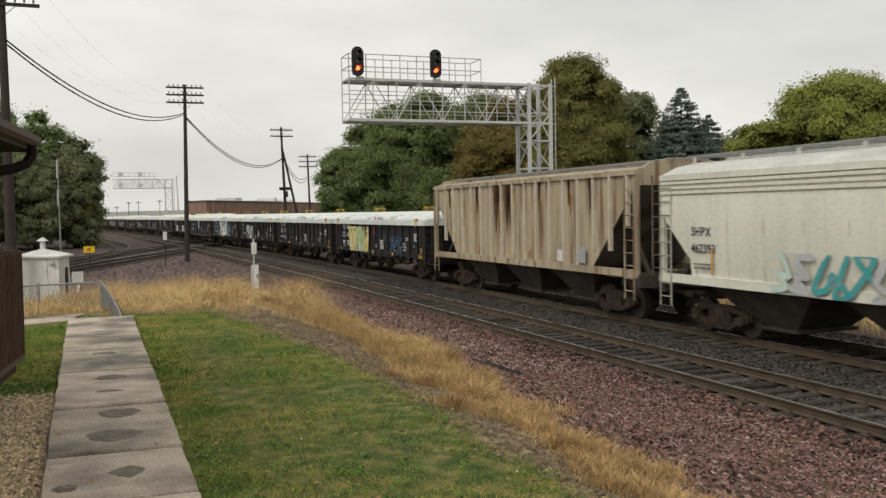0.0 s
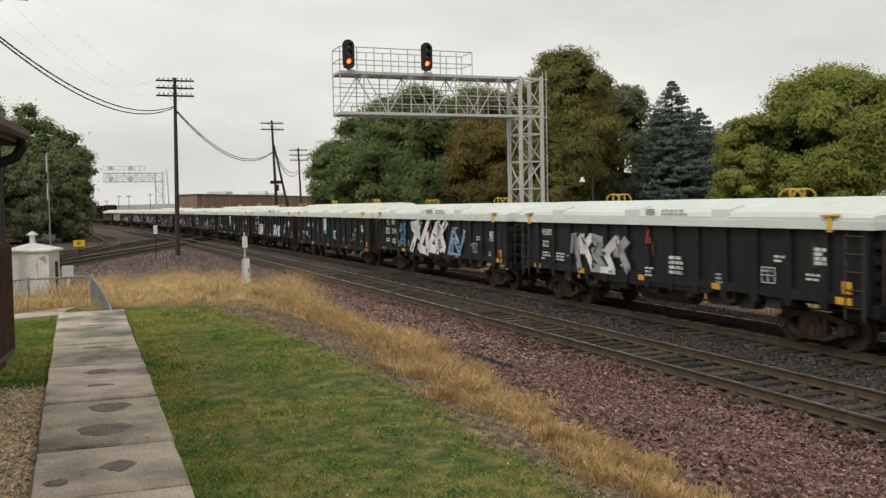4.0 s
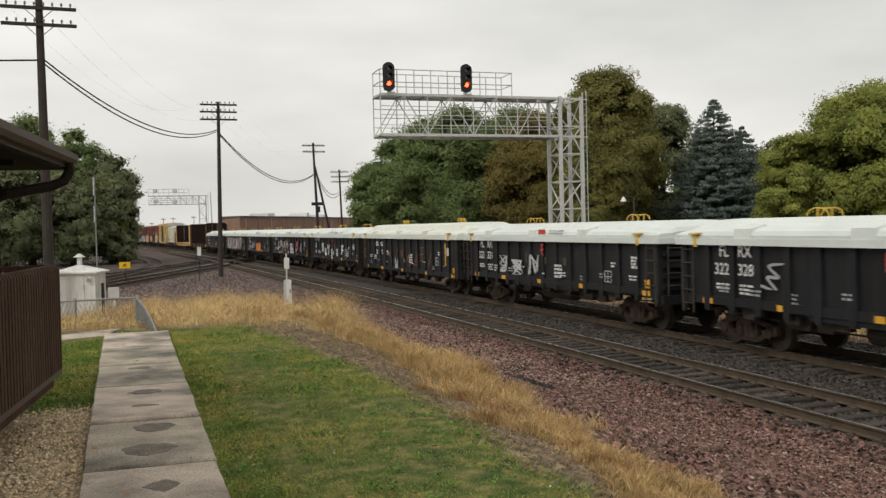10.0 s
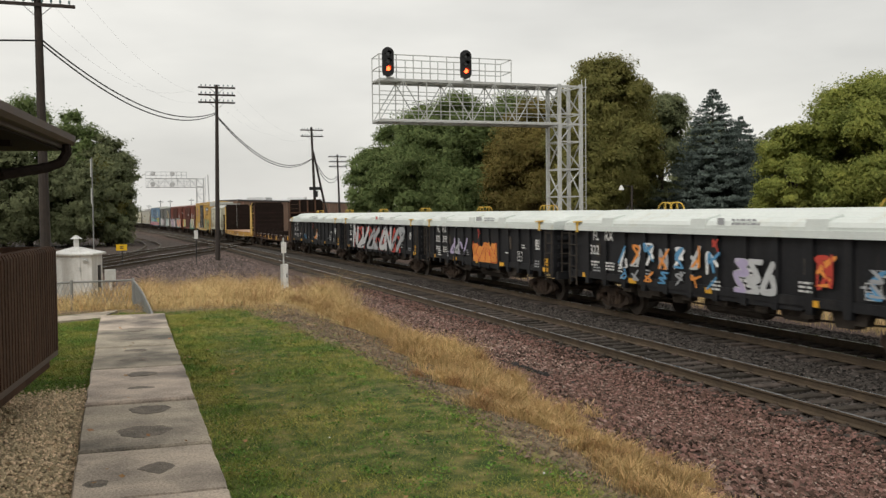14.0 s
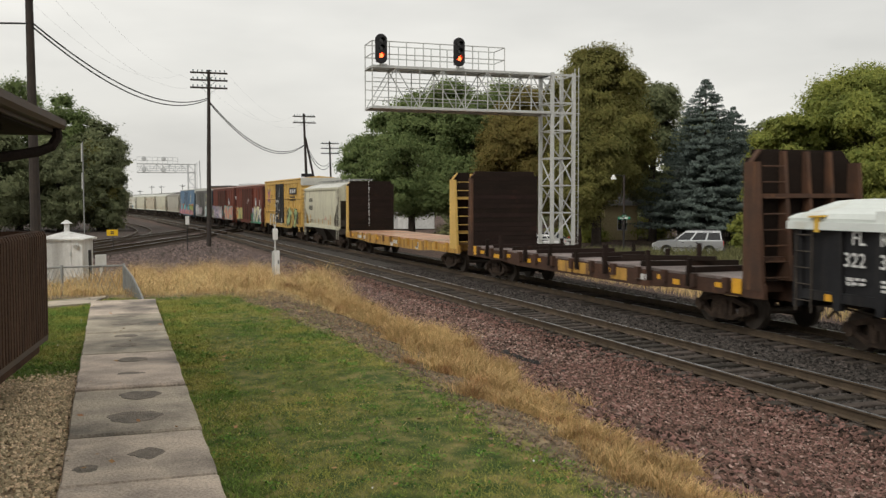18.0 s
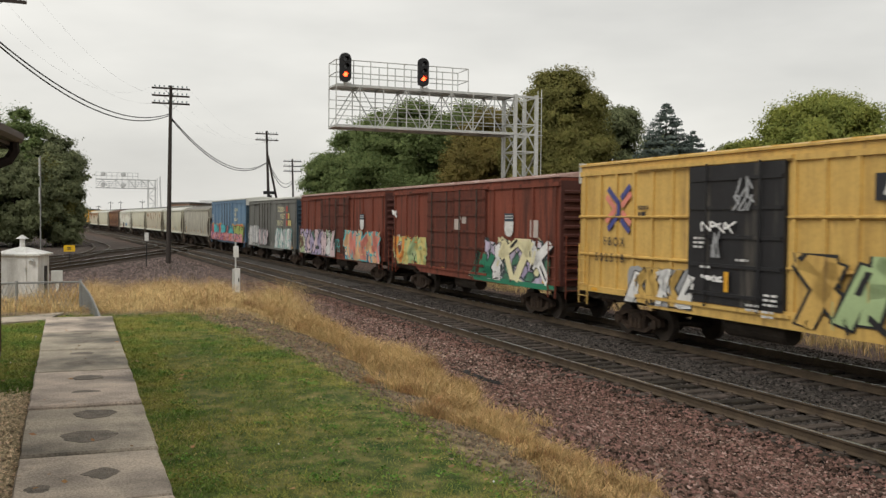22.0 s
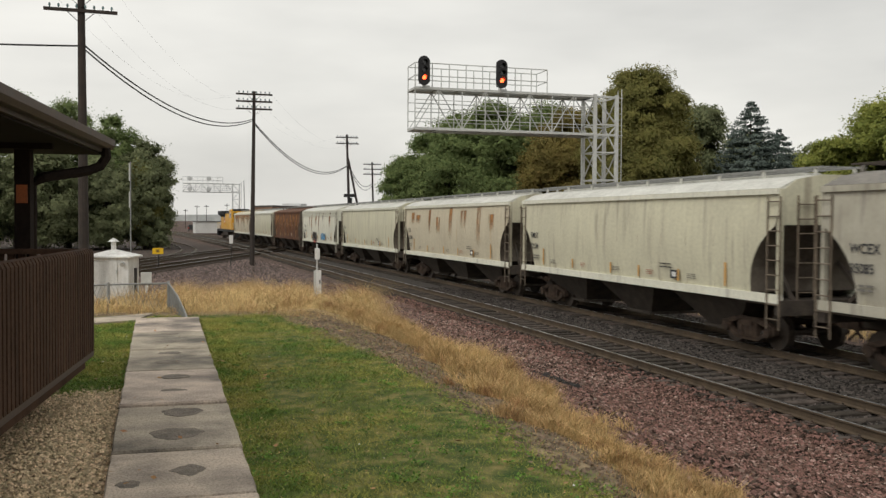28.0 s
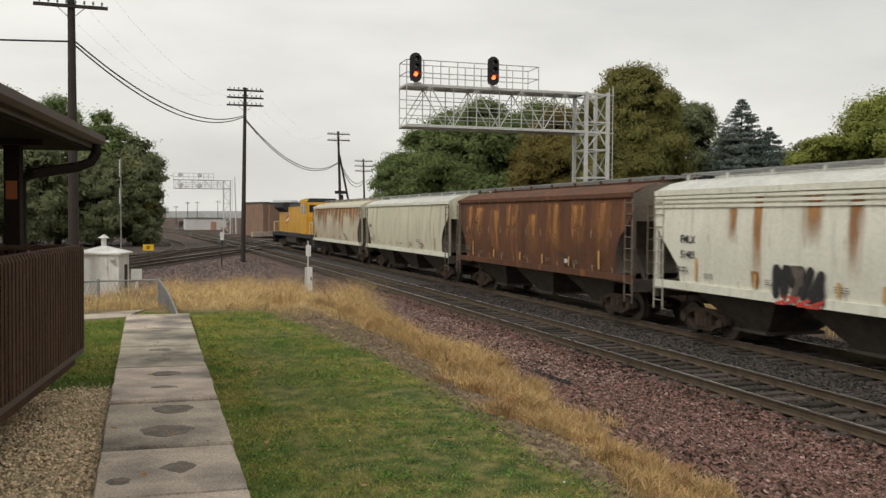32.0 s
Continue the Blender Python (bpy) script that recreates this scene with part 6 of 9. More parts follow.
def graffiti(parent, x0, x1, z0, z1, fills, outline="spray_black", seed=0, n=None, y=-1.62, back=None, width=None, name="graffiti", rim=1.0, soft=False):
    """A spray-painted piece: a jagged cloud, crowded angular letters with outlines in two or more fills, shines and drips."""
    r = random.Random(seed)
    lim, hgt = (z0, z1), z1 - z0
    n = max(1, round(1.3 * (n or max(2, round((x1 - x0) / (hgt * 0.72))))))
    step, w = (x1 - x0) / n, min(0.75 * (width or 0.17 * hgt), 0.3 * (x1 - x0) / n + 0.01)
    big = hgt > 0.75 and w > 0.05
    if not big:
        n, w = n, max(0.028, w * 0.8)
    layers = {}

    def layer(m, k):
        return layers.setdefault((k, m), Solid())

    if back:
        m = max(6, int((x1 - x0) / 0.28))
        tops = [z1 - hgt * (0.02 + 0.28 * r.random() ** 2) for _ in range(m + 1)]
        for i in range(m):
            xa, xb = x0 + (x1 - x0) * i / m, x0 + (x1 - x0) * (i + 1) / m
            layer(back, 0).add([(xa, y + 0.014, z0), (xb, y + 0.014, z0), (xb, y + 0.014, tops[i + 1]), ((xa + xb) / 2, y + 0.014, max(tops[i], tops[i + 1]) + r.uniform(-0.02, 0.1) * hgt), (xa, y + 0.014, tops[i])], [(0, 1, 2, 3, 4)])
    for i in range(n):
        cx, wob = x0 + step * (i + 0.5), r.uniform(-0.05, 0.05) * hgt
        tilt = r.uniform(-0.12, 0.2) * step
        px = [cx - step * 0.40, cx + step * 0.40]
        pz = [z0 + w * 0.9 + wob, (z0 + z1) / 2 + wob, z1 - w * 0.9 + wob]
        g = r.choice(GLYPHS)
        pts = [(px[int(c) % 2] + r.uniform(-0.10, 0.10) * step + tilt * (int(c) // 2 - 1), pz[int(c) // 2] + r.uniform(-0.10, 0.10) * hgt) for c in g]
        k = fills[i % len(fills)] if r.random() < 0.75 else r.choice(fills)
        dy = (i % 4) * 0.0012
        if big and soft:
            curve = bend(pts)
            stroke(layer(outline, 1), curve, w * (1 + 0.4 * rim), y + 0.006 - dy, lim)
            stroke(layer(k, 2), curve, w, y - dy, lim)
            p = r.choice(curve)
            stroke(layer(outline, 3), [p, (p[0] + 0.3 * step, p[1] + 0.1 * hgt)], w * 0.25, y - 0.008 - dy, lim)
        elif big:
            for p, q in zip(pts, pts[1:]):
                slash(layer(outline, 1), p, q, w * (1 + 0.38 * rim), y + 0.006 - dy, lim)
                slash(layer(k, 2), p, q, w, y - dy, lim)
            for _ in range(3):
                p = r.choice(pts)
                q = (p[0] + r.uniform(-0.45, 0.45) * step, p[1] + r.uniform(-0.3, 0.3) * hgt)
                slash(layer(r.choice([outline, outline, r.choice(fills)]), 3), p, q, w * r.uniform(0.14, 0.34), y - 0.008 - dy, lim)
            if r.random() < 0.5:
                p = r.choice(pts)
                slash(layer(r.choice(fills + [outline]), 3), p, (p[0] + 0.01, max(z0, p[1] - 0.35 * hgt)), 0.014, y - 0.007, lim)
        else:
            stroke(layer(k, 2), bend(pts), w, y - dy, lim)
            if outline != k and r.random() < 0.6:
                p = r.choice(pts)
                stroke(layer(outline, 3), [p, (p[0] + 0.3 * step, p[1] + 0.15 * hgt)], w * 0.7, y - 0.006, lim)
    made = None
    for (k, m), s in sorted(layers.items()):
        made = tagged(part(name, s, m, parent, "spray-painted " + m.split("_")[1] + " graffiti"), kind="stuff")
    return made


def make_side_frame():
    """Cast side frames with open windows, spring nests, axle boxes and a bolster between."""
    s = Solid()
    for y in (-1.02, 1.02):
        d0, d1 = y - 0.07, y + 0.07
        s.prism([(-0.95, 0.60), (-0.42, 0.74), (0.42, 0.74), (0.95, 0.60), (0.95, 0.48), (0.40, 0.62), (-0.40, 0.62), (-0.95, 0.48)], d0, d1)
        s.prism([(-0.84, 0.36), (-0.42, 0.17), (0.42, 0.17), (0.84, 0.36), (0.80, 0.44), (0.38, 0.27), (-0.38, 0.27), (-0.80, 0.44)], d0, d1)
        for sx in (-1, 1):
            s.span(sx * 0.34 - 0.05, sx * 0.34 + 0.05, d0, d1, 0.22, 0.66)
            s.prism([(sx * 0.72, 0.36), (sx * 0.72, 0.58), (sx * 1.06, 0.58), (sx * 1.10, 0.40), (sx * 1.0, 0.34)], d0, d1)
            s.rod((sx * 0.86, y - 0.13, 0.42), (sx * 0.86, y + 0.13, 0.42), 0.12, n=12)
        for x in (-0.2, 0, 0.2):
            s.rod((x, y - 0.06, 0.26), (x, y - 0.06, 0.52), 0.075, n=8)
    s.span(-0.22, 0.22, -1.12, 1.12, 0.52, 0.66)
    s.span(-0.35, 0.35, -0.35, 0.35, 0.66, 0.98)
    for x in (-0.45, 0.45):
        s.bar((x, -0.7, 0.4), (x, 0.7, 0.4), 0.1, 0.14)
    return s


def make_wheelset():
    s = Solid()
    for y in (-0.76, 0.76):
        s.rod((0, y - 0.065, 0), (0, y + 0.065, 0), 0.42, n=24)
        s.rod((0, y - 0.09 * (1 if y < 0 else -1), 0), (0, y, 0), 0.18, 0.2, n=12)
        s.rod((0, y + (0.065 if y < 0 else -0.065), 0), (0, y + (0.1 if y < 0 else -0.1), 0), 0.45, n=24)
    s.rod((0, -0.98, 0), (0, 0.98, 0), 0.08, n=8)
    return s


def doodle(parent, x, z, w, h, mats, seed):
    """A small figure scrawled in a few crossing strokes."""
    for k, m in enumerate(mats):
        graffiti(parent, x - w / 2, x + w / 2, z + 0.1 * h * (k % 2), z + h, [m], m, seed + 7 * k, n=1, width=0.09 - 0.02 * k, y=-1.62 - 0.003 * k)


def rust_run(car, x, z_top, length, width, material, y=-1.61, seed=0, slim=1.0):
    """A run of rust: many thin streaks of uneven length under one spot."""
    r, s = random.Random(seed), Solid()
    for k in range(int(14 * slim) + 4):
        q = x + r.gauss(0, 0.33) * width
        w, l = r.uniform(0.006, 0.03), length * r.uniform(0.15, 1.0) * max(0.25, 1 - abs(q - x) / width)
        top = z_top - r.uniform(0, 0.12) * length
        s.add([(q - w, y, top), (q + w, y, top), (q + w * 0.6, y - 0.0006 * k, top - l * 0.6), (q, y, top - l), (q - w * 0.6, y, top - l * 0.6)], [(4, 3, 2, 1, 0)])
    tagged(part("rust_streak", s, material, car, "rust streaks running down"), kind="stuff")


def bogies(car, L, pivot=None):
    pivot = pivot or L / 2 - 2.55
    for x in (-pivot, pivot):
        b = part("bogie", shared("bogie", make_side_frame, "bogie_steel"), None, car, "dark cast-steel bogie", at=pose(x, 0, 0))
        for q in (-0.86, 0.86):
            part("wheelset", shared("wheelset", make_wheelset, "wheel_steel"), None, b, at=pose(q, 0, 0.42))


def couplers(car, L):
    for sx in (-1, 1):
        s = Solid().span(L / 2 - 1.3, L / 2 - 0.12, -0.12, 0.12, 0.72, 0.94)
        s.span(L / 2 - 0.3, L / 2 - 0.02, -0.19, 0.19, 0.68, 0.98)
        s.rod((L / 2 - 0.5, 0.3, 0.75), (L / 2 - 0.05, 0.22, 0.45), 0.03, n=6)
        part("coupler", s, "bogie_steel", car, at=pose(0, 0, 0, 0, 0, 0 if sx > 0 else 180))


def ladder_mesh(h, w=0.46, step=0.34):
    s = Solid()
    for x in (-w / 2, w / 2):
        s.bar((x, 0, 0), (x, 0, h), 0.034, 0.03)
    for i in range(1, int(h / step) + 1):
        s.rod((-w / 2, -0.02, i * step - 0.1), (w / 2, -0.02, i * step - 0.1), 0.016, n=5)
    return s


def ladders(car, places, h, z0, material, w=0.46):
    key = "ladder_%s_%.2f_%.2f" % (material, h, w)
    for x, y, turn in places:
        part("ladder", shared(key, lambda: ladder_mesh(h, w), material), None, car, at=pose(x, y, z0, 0, 0, turn))


def hopper_car(L, paint, ends="round", roof=None, dark_roof=False, ribs=0, stripe=False, bays=3, sill_paint=None, post=None, label=""):
    car = thing("covered_hopper_car", label, "hopper car", group="cars of the freight train")
    sill_paint, post, roof = sill_paint or paint, post or paint, roof or "roof_pale"
    a, z0, z1 = L / 2 - {"round": 0.76, "wedge": 0.9}.get(ends, 0.62), 1.42, 4.04 if ends == "straight" else 3.82
    q = 0.45 if ends == "straight" else 1.0
    top = z1 - (0.75 if ends == "round" else 0.35 if ends == "straight" else 0.85)
    cut = {"round": 1.05, "wedge": 1.2}.get(ends, min(2.35, L * 0.14))
    rows = []
    for i in range(13):
        z = z0 + (z1 - z0) * i / 12
        k = min(1.0, max(0.0, (top - z) / (top - z0)))
        inset = cut * (1 - (1 - k) ** 2.6 if ends == "round" else min(1.0, k / 0.75) if ends == "wedge" else k)
        yy = 1.52 + (0.075 * math.sin(math.pi * i / 12) if ends != "straight" else 0.0)
        rows.append((z, a - inset, yy))
    body = Solid()
    body.v = [(sx * x, sy * y, z) for z, x, y in rows for sx, sy in ((-1, -1), (1, -1), (1, 1), (-1, 1))]
    body.f = [(j * 4 + i, j * 4 + (i + 1) % 4, j * 4 + 4 + (i + 1) % 4, j * 4 + 4 + i) for j in range(12) for i in (0, 2)]
    body_ob = part("body", body, paint, car)
    for sx in (-1, 1):
        slope = Solid()
        slope.v = [(sx * (x - 0.003), sy * (y - 0.003), z) for z, x, y in rows for sy in (-1, 1)]
        slope.f = [(j * 2, j * 2 + 1, j * 2 + 3, j * 2 + 2) for j in range(12)]
        part("end_slope", slope, "end_grime", car, "grimy sloped end sheet with shade in its colour")
    rf = Solid()
    prof = [(-1.53, z1), (-1.56, z1 + 0.07), (-1.1, z1 + 0.07 + 0.21 * q), (-0.45, z1 + 0.07 + 0.33 * q), (0.45, z1 + 0.07 + 0.33 * q), (1.1, z1 + 0.07 + 0.21 * q), (1.56, z1 + 0.07), (1.53, z1)]
    rf.prism(prof, -a - 0.02, a + 0.02, "x")
    part("roof", rf, roof, car)
    for y in (-1.575, 1.575):
        part("eave_rail", Solid().span(-a - 0.04, a + 0.04, y - 0.03, y + 0.03, z1 - 0.07, z1 + 0.06), sill_paint, car)
    steel = "galvanized_dull" if not dark_roof else "underframe"
    grate = Solid()
    for y in (-0.59, -0.39, -0.2, 0.0, 0.2, 0.39, 0.59):
        grate.span(-a - 0.3, a + 0.3, y - 0.016, y + 0.016, z1 + 0.135 + 0.41 * q, z1 + 0.175 + 0.41 * q)
    for i in range(int(2 * a / 0.9) + 1):
        x = -a + 0.9 * i
        grate.span(x - 0.02, x + 0.02, -0.59, 0.59, z1 + 0.125 + 0.41 * q, z1 + 0.135 + 0.41 * q)
    part("roof_walk", grate, steel, car, "open steel grating of the roof walkway")
    n = 9
    for i in range(n):
        x = -a + 2 * a * i / (n - 1)
        for y in (-0.55, 0.55):
            part("walk_support", shared("walk_support_" + roof, lambda: Solid().span(-0.04, 0.04, -0.03, 0.03, 0.32, 0.56), roof), None, car, at=pose(x, y, z1 - 0.41 * (1 - q)))
    hatch = Solid()
    hatch.span(-a + 0.8, a - 0.8, -0.22, 0.22, z1 + 0.07 + 0.33 * q, z1 + 0.08 + 0.4 * q)
    part("hatch", hatch, roof, car)
    for y in (-1.53, 1.53):
        part("side_sill", Solid().span(-a - 0.1, a + 0.1, y - 0.05, y + 0.05, 1.22, 1.43), sill_paint, car)
    for sx in (-1, 1):
        plat = Solid()
        plat.span(min(sx * (a - 1.6), sx * (a + 0.12)), max(sx * (a - 1.6), sx * (a + 0.12)), -1.5, 1.5, 1.16, 1.24)
        plat.span(min(sx * (a - 0.1), sx * (a + 0.16)), max(sx * (a - 0.1), sx * (a + 0.16)), -1.55, 1.55, 0.95, 1.3)
        for y in (-1.05, 1.05):
            part("slope_brace", Solid().bar((sx * (a - 0.05), y, 1.2), (sx * (a - 1.3), y * 0.8, 2.5), 0.09), "underframe", car)
        part("end_platform", plat, "underframe", car)
    for sx in (-1, 1):
        cp = Solid()
        for y in (-1.5, 1.5):
            part("corner_post", Solid().span(sx * a - 0.06, sx * a + 0.06, y - 0.05, y + 0.05, 1.2, z1 + 0.05), post, car)
        cp.span(sx * a - 0.05, sx * a + 0.05, -1.5, 1.5, z1 - (0.35 if ends == 'straight' else 0.78), z1)
        cp.prism([(-1.5, z1), (-1.1, z1 + 0.27), (-0.45, z1 + 0.39), (0.45, z1 + 0.39), (1.1, z1 + 0.27), (1.5, z1)], sx * a - 0.05, sx * a + 0.05, "x")
        part("end_cap", cp, post, car)
    ladders(car, [(sx * (L / 2 - (1.12 if ends == "wedge" else 0.86)), sy * 1.6, 0 if sy < 0 else 180) for sx in (-1, 1) for sy in (-1, 1)], z1 - 0.75, 0.62, {"round": "ladder_rust", "wedge": "hopper_grey"}.get(ends, post))
    ladders(car, [(sx * (a + 0.09), -0.85 * sx, 90) for sx in (-1, 1)], z1 - 1.0, 0.9, "ladder_rust")
    span = 2 * (a - cut) / bays
    for i in range(bays):
        c = -(a - cut) + span * (i + 0.5)
        bay = Solid()
        lo, hi = 0.15 * span, 0.47 * span
        bay.add([(c + x, y, z) for x, y, z in ((-hi, -1.46, 1.44), (hi, -1.46, 1.44), (hi, 1.46, 1.44), (-hi, 1.46, 1.44), (-lo, -0.75, 0.36), (lo, -0.75, 0.36), (lo, 0.75, 0.36), (-lo, 0.75, 0.36))],
                [(0, 1, 5, 4), (1, 2, 6, 5), (2, 3, 7, 6), (3, 0, 4, 7), (4, 5, 6, 7)])
        bay.span(c - lo - 0.1, c + lo + 0.1, -0.85, 0.85, 0.28, 0.36)
        part("hopper_bay", bay, "underframe", car)
    part("centre_sill", Solid().span(-L / 2 + 0.5, L / 2 - 0.5, -0.22, 0.22, 0.78, 1.16), "underframe", car)
    for i in range(ribs):
        x = -(a - 0.35) + (2 * a - 0.7) * i / (ribs - 1)
        if abs(x) > a - cut * 0.35:
            zb = 2.6
        elif abs(x) > a - cut:
            zb = 1.9
        else:
            zb = z0
        for y in (-1.56, 1.56):
            part("rib", shared("hopper_rib_%.1f_%s" % (zb, paint), lambda zb=zb: Solid().span(-0.035, 0.035, -0.06, 0.06, zb, z1 - 0.03), "rib_pale"), None, car, at=pose(x, y, 0))
    for i in range(11 if not ribs else 0):
        x = -a + cut + 0.2 + (2 * a - 2 * cut - 0.4) * i / 10
        part("weld_seam", shared("seam_" + ends, lambda: Solid().prism([(-1.527, z0), (-1.602, z0 + 1.2), (-1.527, z1 - 0.05), (-1.52, z1 - 0.05), (-1.595, z0 + 1.2), (-1.52, z0)], -0.012, 0.012, "x"), "weld_seam"), None, body_ob, at=pose(x, 0, 0))
    if stripe:
        for i in range(3):
            for y in (-1.58, 1.58):
                part("flute", Solid().span(-a, a, y - 0.025, y + 0.025, z1 - 0.17 - i * 0.12, z1 - 0.10 - i * 0.12), paint, car)
    for k, x in enumerate((-a + 2.1, -a + 4.6, -a + 7.4, a - 6.4, a - 4.2, a - 2.0)):
        if abs(x) < a - cut - 0.05:
            part("reflector_strip", Solid().span(x - 0.04, x + 0.04, -1.614, -1.6, 1.5, 1.82 + (k in (0, 5)) * 0.28), "reflector_old", car)
    bogies(car, L), couplers(car, L)
    car["front"] = a
    return car, a


def rust_wash(car, x, z_top, length, width):
    """A soft stain of rust that follows the bulge of a hopper's side and fades as it runs down."""
    s, n = Solid(), 10
    for i in range(n + 1):
        z = z_top - length * i / n
        y = -1.526 - 0.075 * max(0.0, math.sin(math.pi * (z - 1.42) / 2.4))
        s.v += [(x - width / 2, y, z), (x + width / 2, y, z)]
    s.f += [(2 * i, 2 * i + 2, 2 * i + 3, 2 * i + 1) for i in range(n)]
    part("rust_stain", s, "rust_wash", car, "soft orange rust stain")


def gondola_car(L, cover="cover_white", tall=False, hoops=2, label=""):
    car = thing("covered_gondola_car", label, "gondola car", group="cars of the freight train")
    a, z0, z1 = L / 2 - 0.6, 0.80 if tall else 1.02, 2.6
    for y in (-1.49, 1.49):
        part("side_wall", Solid().span(-a, a, y - 0.03, y + 0.03, z0 + 0.1, z1), "gondola_black", car)
    for y in (-1.52, 1.52):
        part("chord", Solid().span(-a, a, y - 0.06, y + 0.06, z1 - 0.14, z1), "gondola_black", car)
        part("chord", Solid().span(-a, a, y - 0.06, y + 0.06, z0, z0 + 0.2), "gondola_black", car)
        if not tall:
            part("side_sill", Solid().prism([(-a + 4.4, z0 + 0.05), (a - 4.4, z0 + 0.05), (a - 4.8, z0 - 0.12), (-a + 4.8, z0 - 0.12)], y - 0.03, y + 0.03), "gondola_black", car)
    n = 15
    for i in range(n):
        x = -a + 0.09 + (2 * a - 0.18) * i / (n - 1)
        for y in (-1.53, 1.53):
            part("rib", shared("gondola_rib_%d" % tall, lambda: Solid().prism([(-0.09, z0 - (0.02 if tall else 0.16)), (0.09, z0 - (0.02 if tall else 0.16)), (0.14, z0 + 0.2), (0.11, z1 - 0.14), (-0.11, z1 - 0.14), (-0.14, z0 + 0.2)], -0.065, 0.065), "gondola_black"), None, car, at=pose(x, y, 0))
    for sx in (-1, 1):
        e = part("end_wall", Solid().span(sx * a - 0.03, sx * a + 0.03, -1.5, 1.5, z0, z1), "gondola_black", car)
        for k in range(5):
            part("end_rib", shared("gondola_end_rib", lambda: Solid().span(-0.06, 0.06, -1.45, 1.45, 0, 0.14), "gondola_black"), None, e, at=pose(sx * (a + 0.06), 0, z0 + 0.2 + k * 0.3))
        part("end_sill", Solid().span(sx * (a + 0.05) - 0.12, sx * (a + 0.05) + 0.12, -1.5, 1.5, 0.82, 1.06), "gondola_black", car)
    part("floor", Solid().span(-a, a, -1.45, 1.45, z0, z0 + 0.1).span(-L / 2 + 0.5, L / 2 - 0.5, -0.22, 0.22, 0.76, 1.0), "underframe", car)
    for k in range(-3, 4):
        part("floor_bracket", shared("floor_bracket_%d" % tall, lambda: Solid().prism([(-0.28, z0), (0.28, z0), (0.2, z0 - 0.28), (-0.2, z0 - 0.28)], -1.4, -1.2), "underframe"), None, car, at=pose(k * 1.5, 0, 0))
    for x, w in ((-a + 3.9, 0.5), (-2.2, 0.35), (2.4, 0.6), (a - 3.9, 0.4)):
        part("underframe_box", Solid().prism([(x - w, 1.0), (x + w, 1.0), (x + w * 0.7, 0.62), (x - w * 0.6, 0.62)], -1.2, -0.9), "underframe", car)
    part("brake_pipe", Solid().pipe([(-a + 0.5, -1.0, 0.85), (-2.5, -1.05, 0.66), (2.5, -1.05, 0.66), (a - 0.5, -1.0, 0.85)], 0.025, 5), "underframe", car)
    part("air_tank", Solid().rod((-1.2, -0.8, 0.72), (1.0, -0.8, 0.72), 0.26, n=12), "underframe", car)
    h = 0.62 if tall else 0.5
    prof = [(-1.62, z1 - 0.1), (-1.65, z1 + 0.1), (-1.60, z1 + 0.2), (-1.46, z1 + 0.27), (-1.22, z1 + 0.31), (-1.12, z1 + h - 0.1), (-0.95, z1 + h - 0.02), (-0.4, z1 + h), (0.4, z1 + h), (0.95, z1 + h - 0.02), (1.12, z1 + h - 0.1), (1.22, z1 + 0.31), (1.46, z1 + 0.27), (1.60, z1 + 0.2), (1.65, z1 + 0.1), (1.62, z1 - 0.1)]
    lid = Solid()
    rings = [(-a - 0.15, 0.25), (-a - 0.08, 0.55), (-a + 0.5, 0.93), (-a + 0.9, 1.0), (a - 0.9, 1.0), (a - 0.5, 0.93), (a + 0.08, 0.55), (a + 0.15, 0.25)]
    for x, k in rings:
        lid.v += [(x, y, z if z < z1 + 0.12 else z1 + 0.1 + (z - z1 - 0.1) * k) for y, z in prof]
    m = len(prof)
    lid.f = [(j * m + i, j * m + (i + 1) % m, (j + 1) * m + (i + 1) % m, (j + 1) * m + i) for j in range(len(rings) - 1) for i in range(m)] + [tuple(range(m)), tuple(range((len(rings) - 1) * m, len(rings) * m))]
    lid_ob = part("cover", lid, cover, car, "white fibreglass cover" if cover == "cover_white" else "cream fibreglass cover")
    for y in (-1.665, 1.665):
        part("cover_rim", Solid().span(-a - 0.16, a + 0.16, y - 0.022, y + 0.022, z1 - 0.13, z1 + 0.03), cover, lid_ob)
    for sx in (-1, 1):
        part("cover_rim", Solid().span(sx * (a + 0.17) - 0.022, sx * (a + 0.17) + 0.022, -1.65, 1.65, z1 - 0.13, z1 + 0.03), cover, lid_ob)
    for x in (-a + 2.6, -0.6, a - 4.2):
        part("moulded_pad", Solid().prism([(-1.67, z1 + 0.02), (-1.65, z1 + 0.26), (-1.25, z1 + 0.36), (-1.1, z1 + 0.02)], x - 0.32, x + 0.32, "x"), cover, lid_ob)
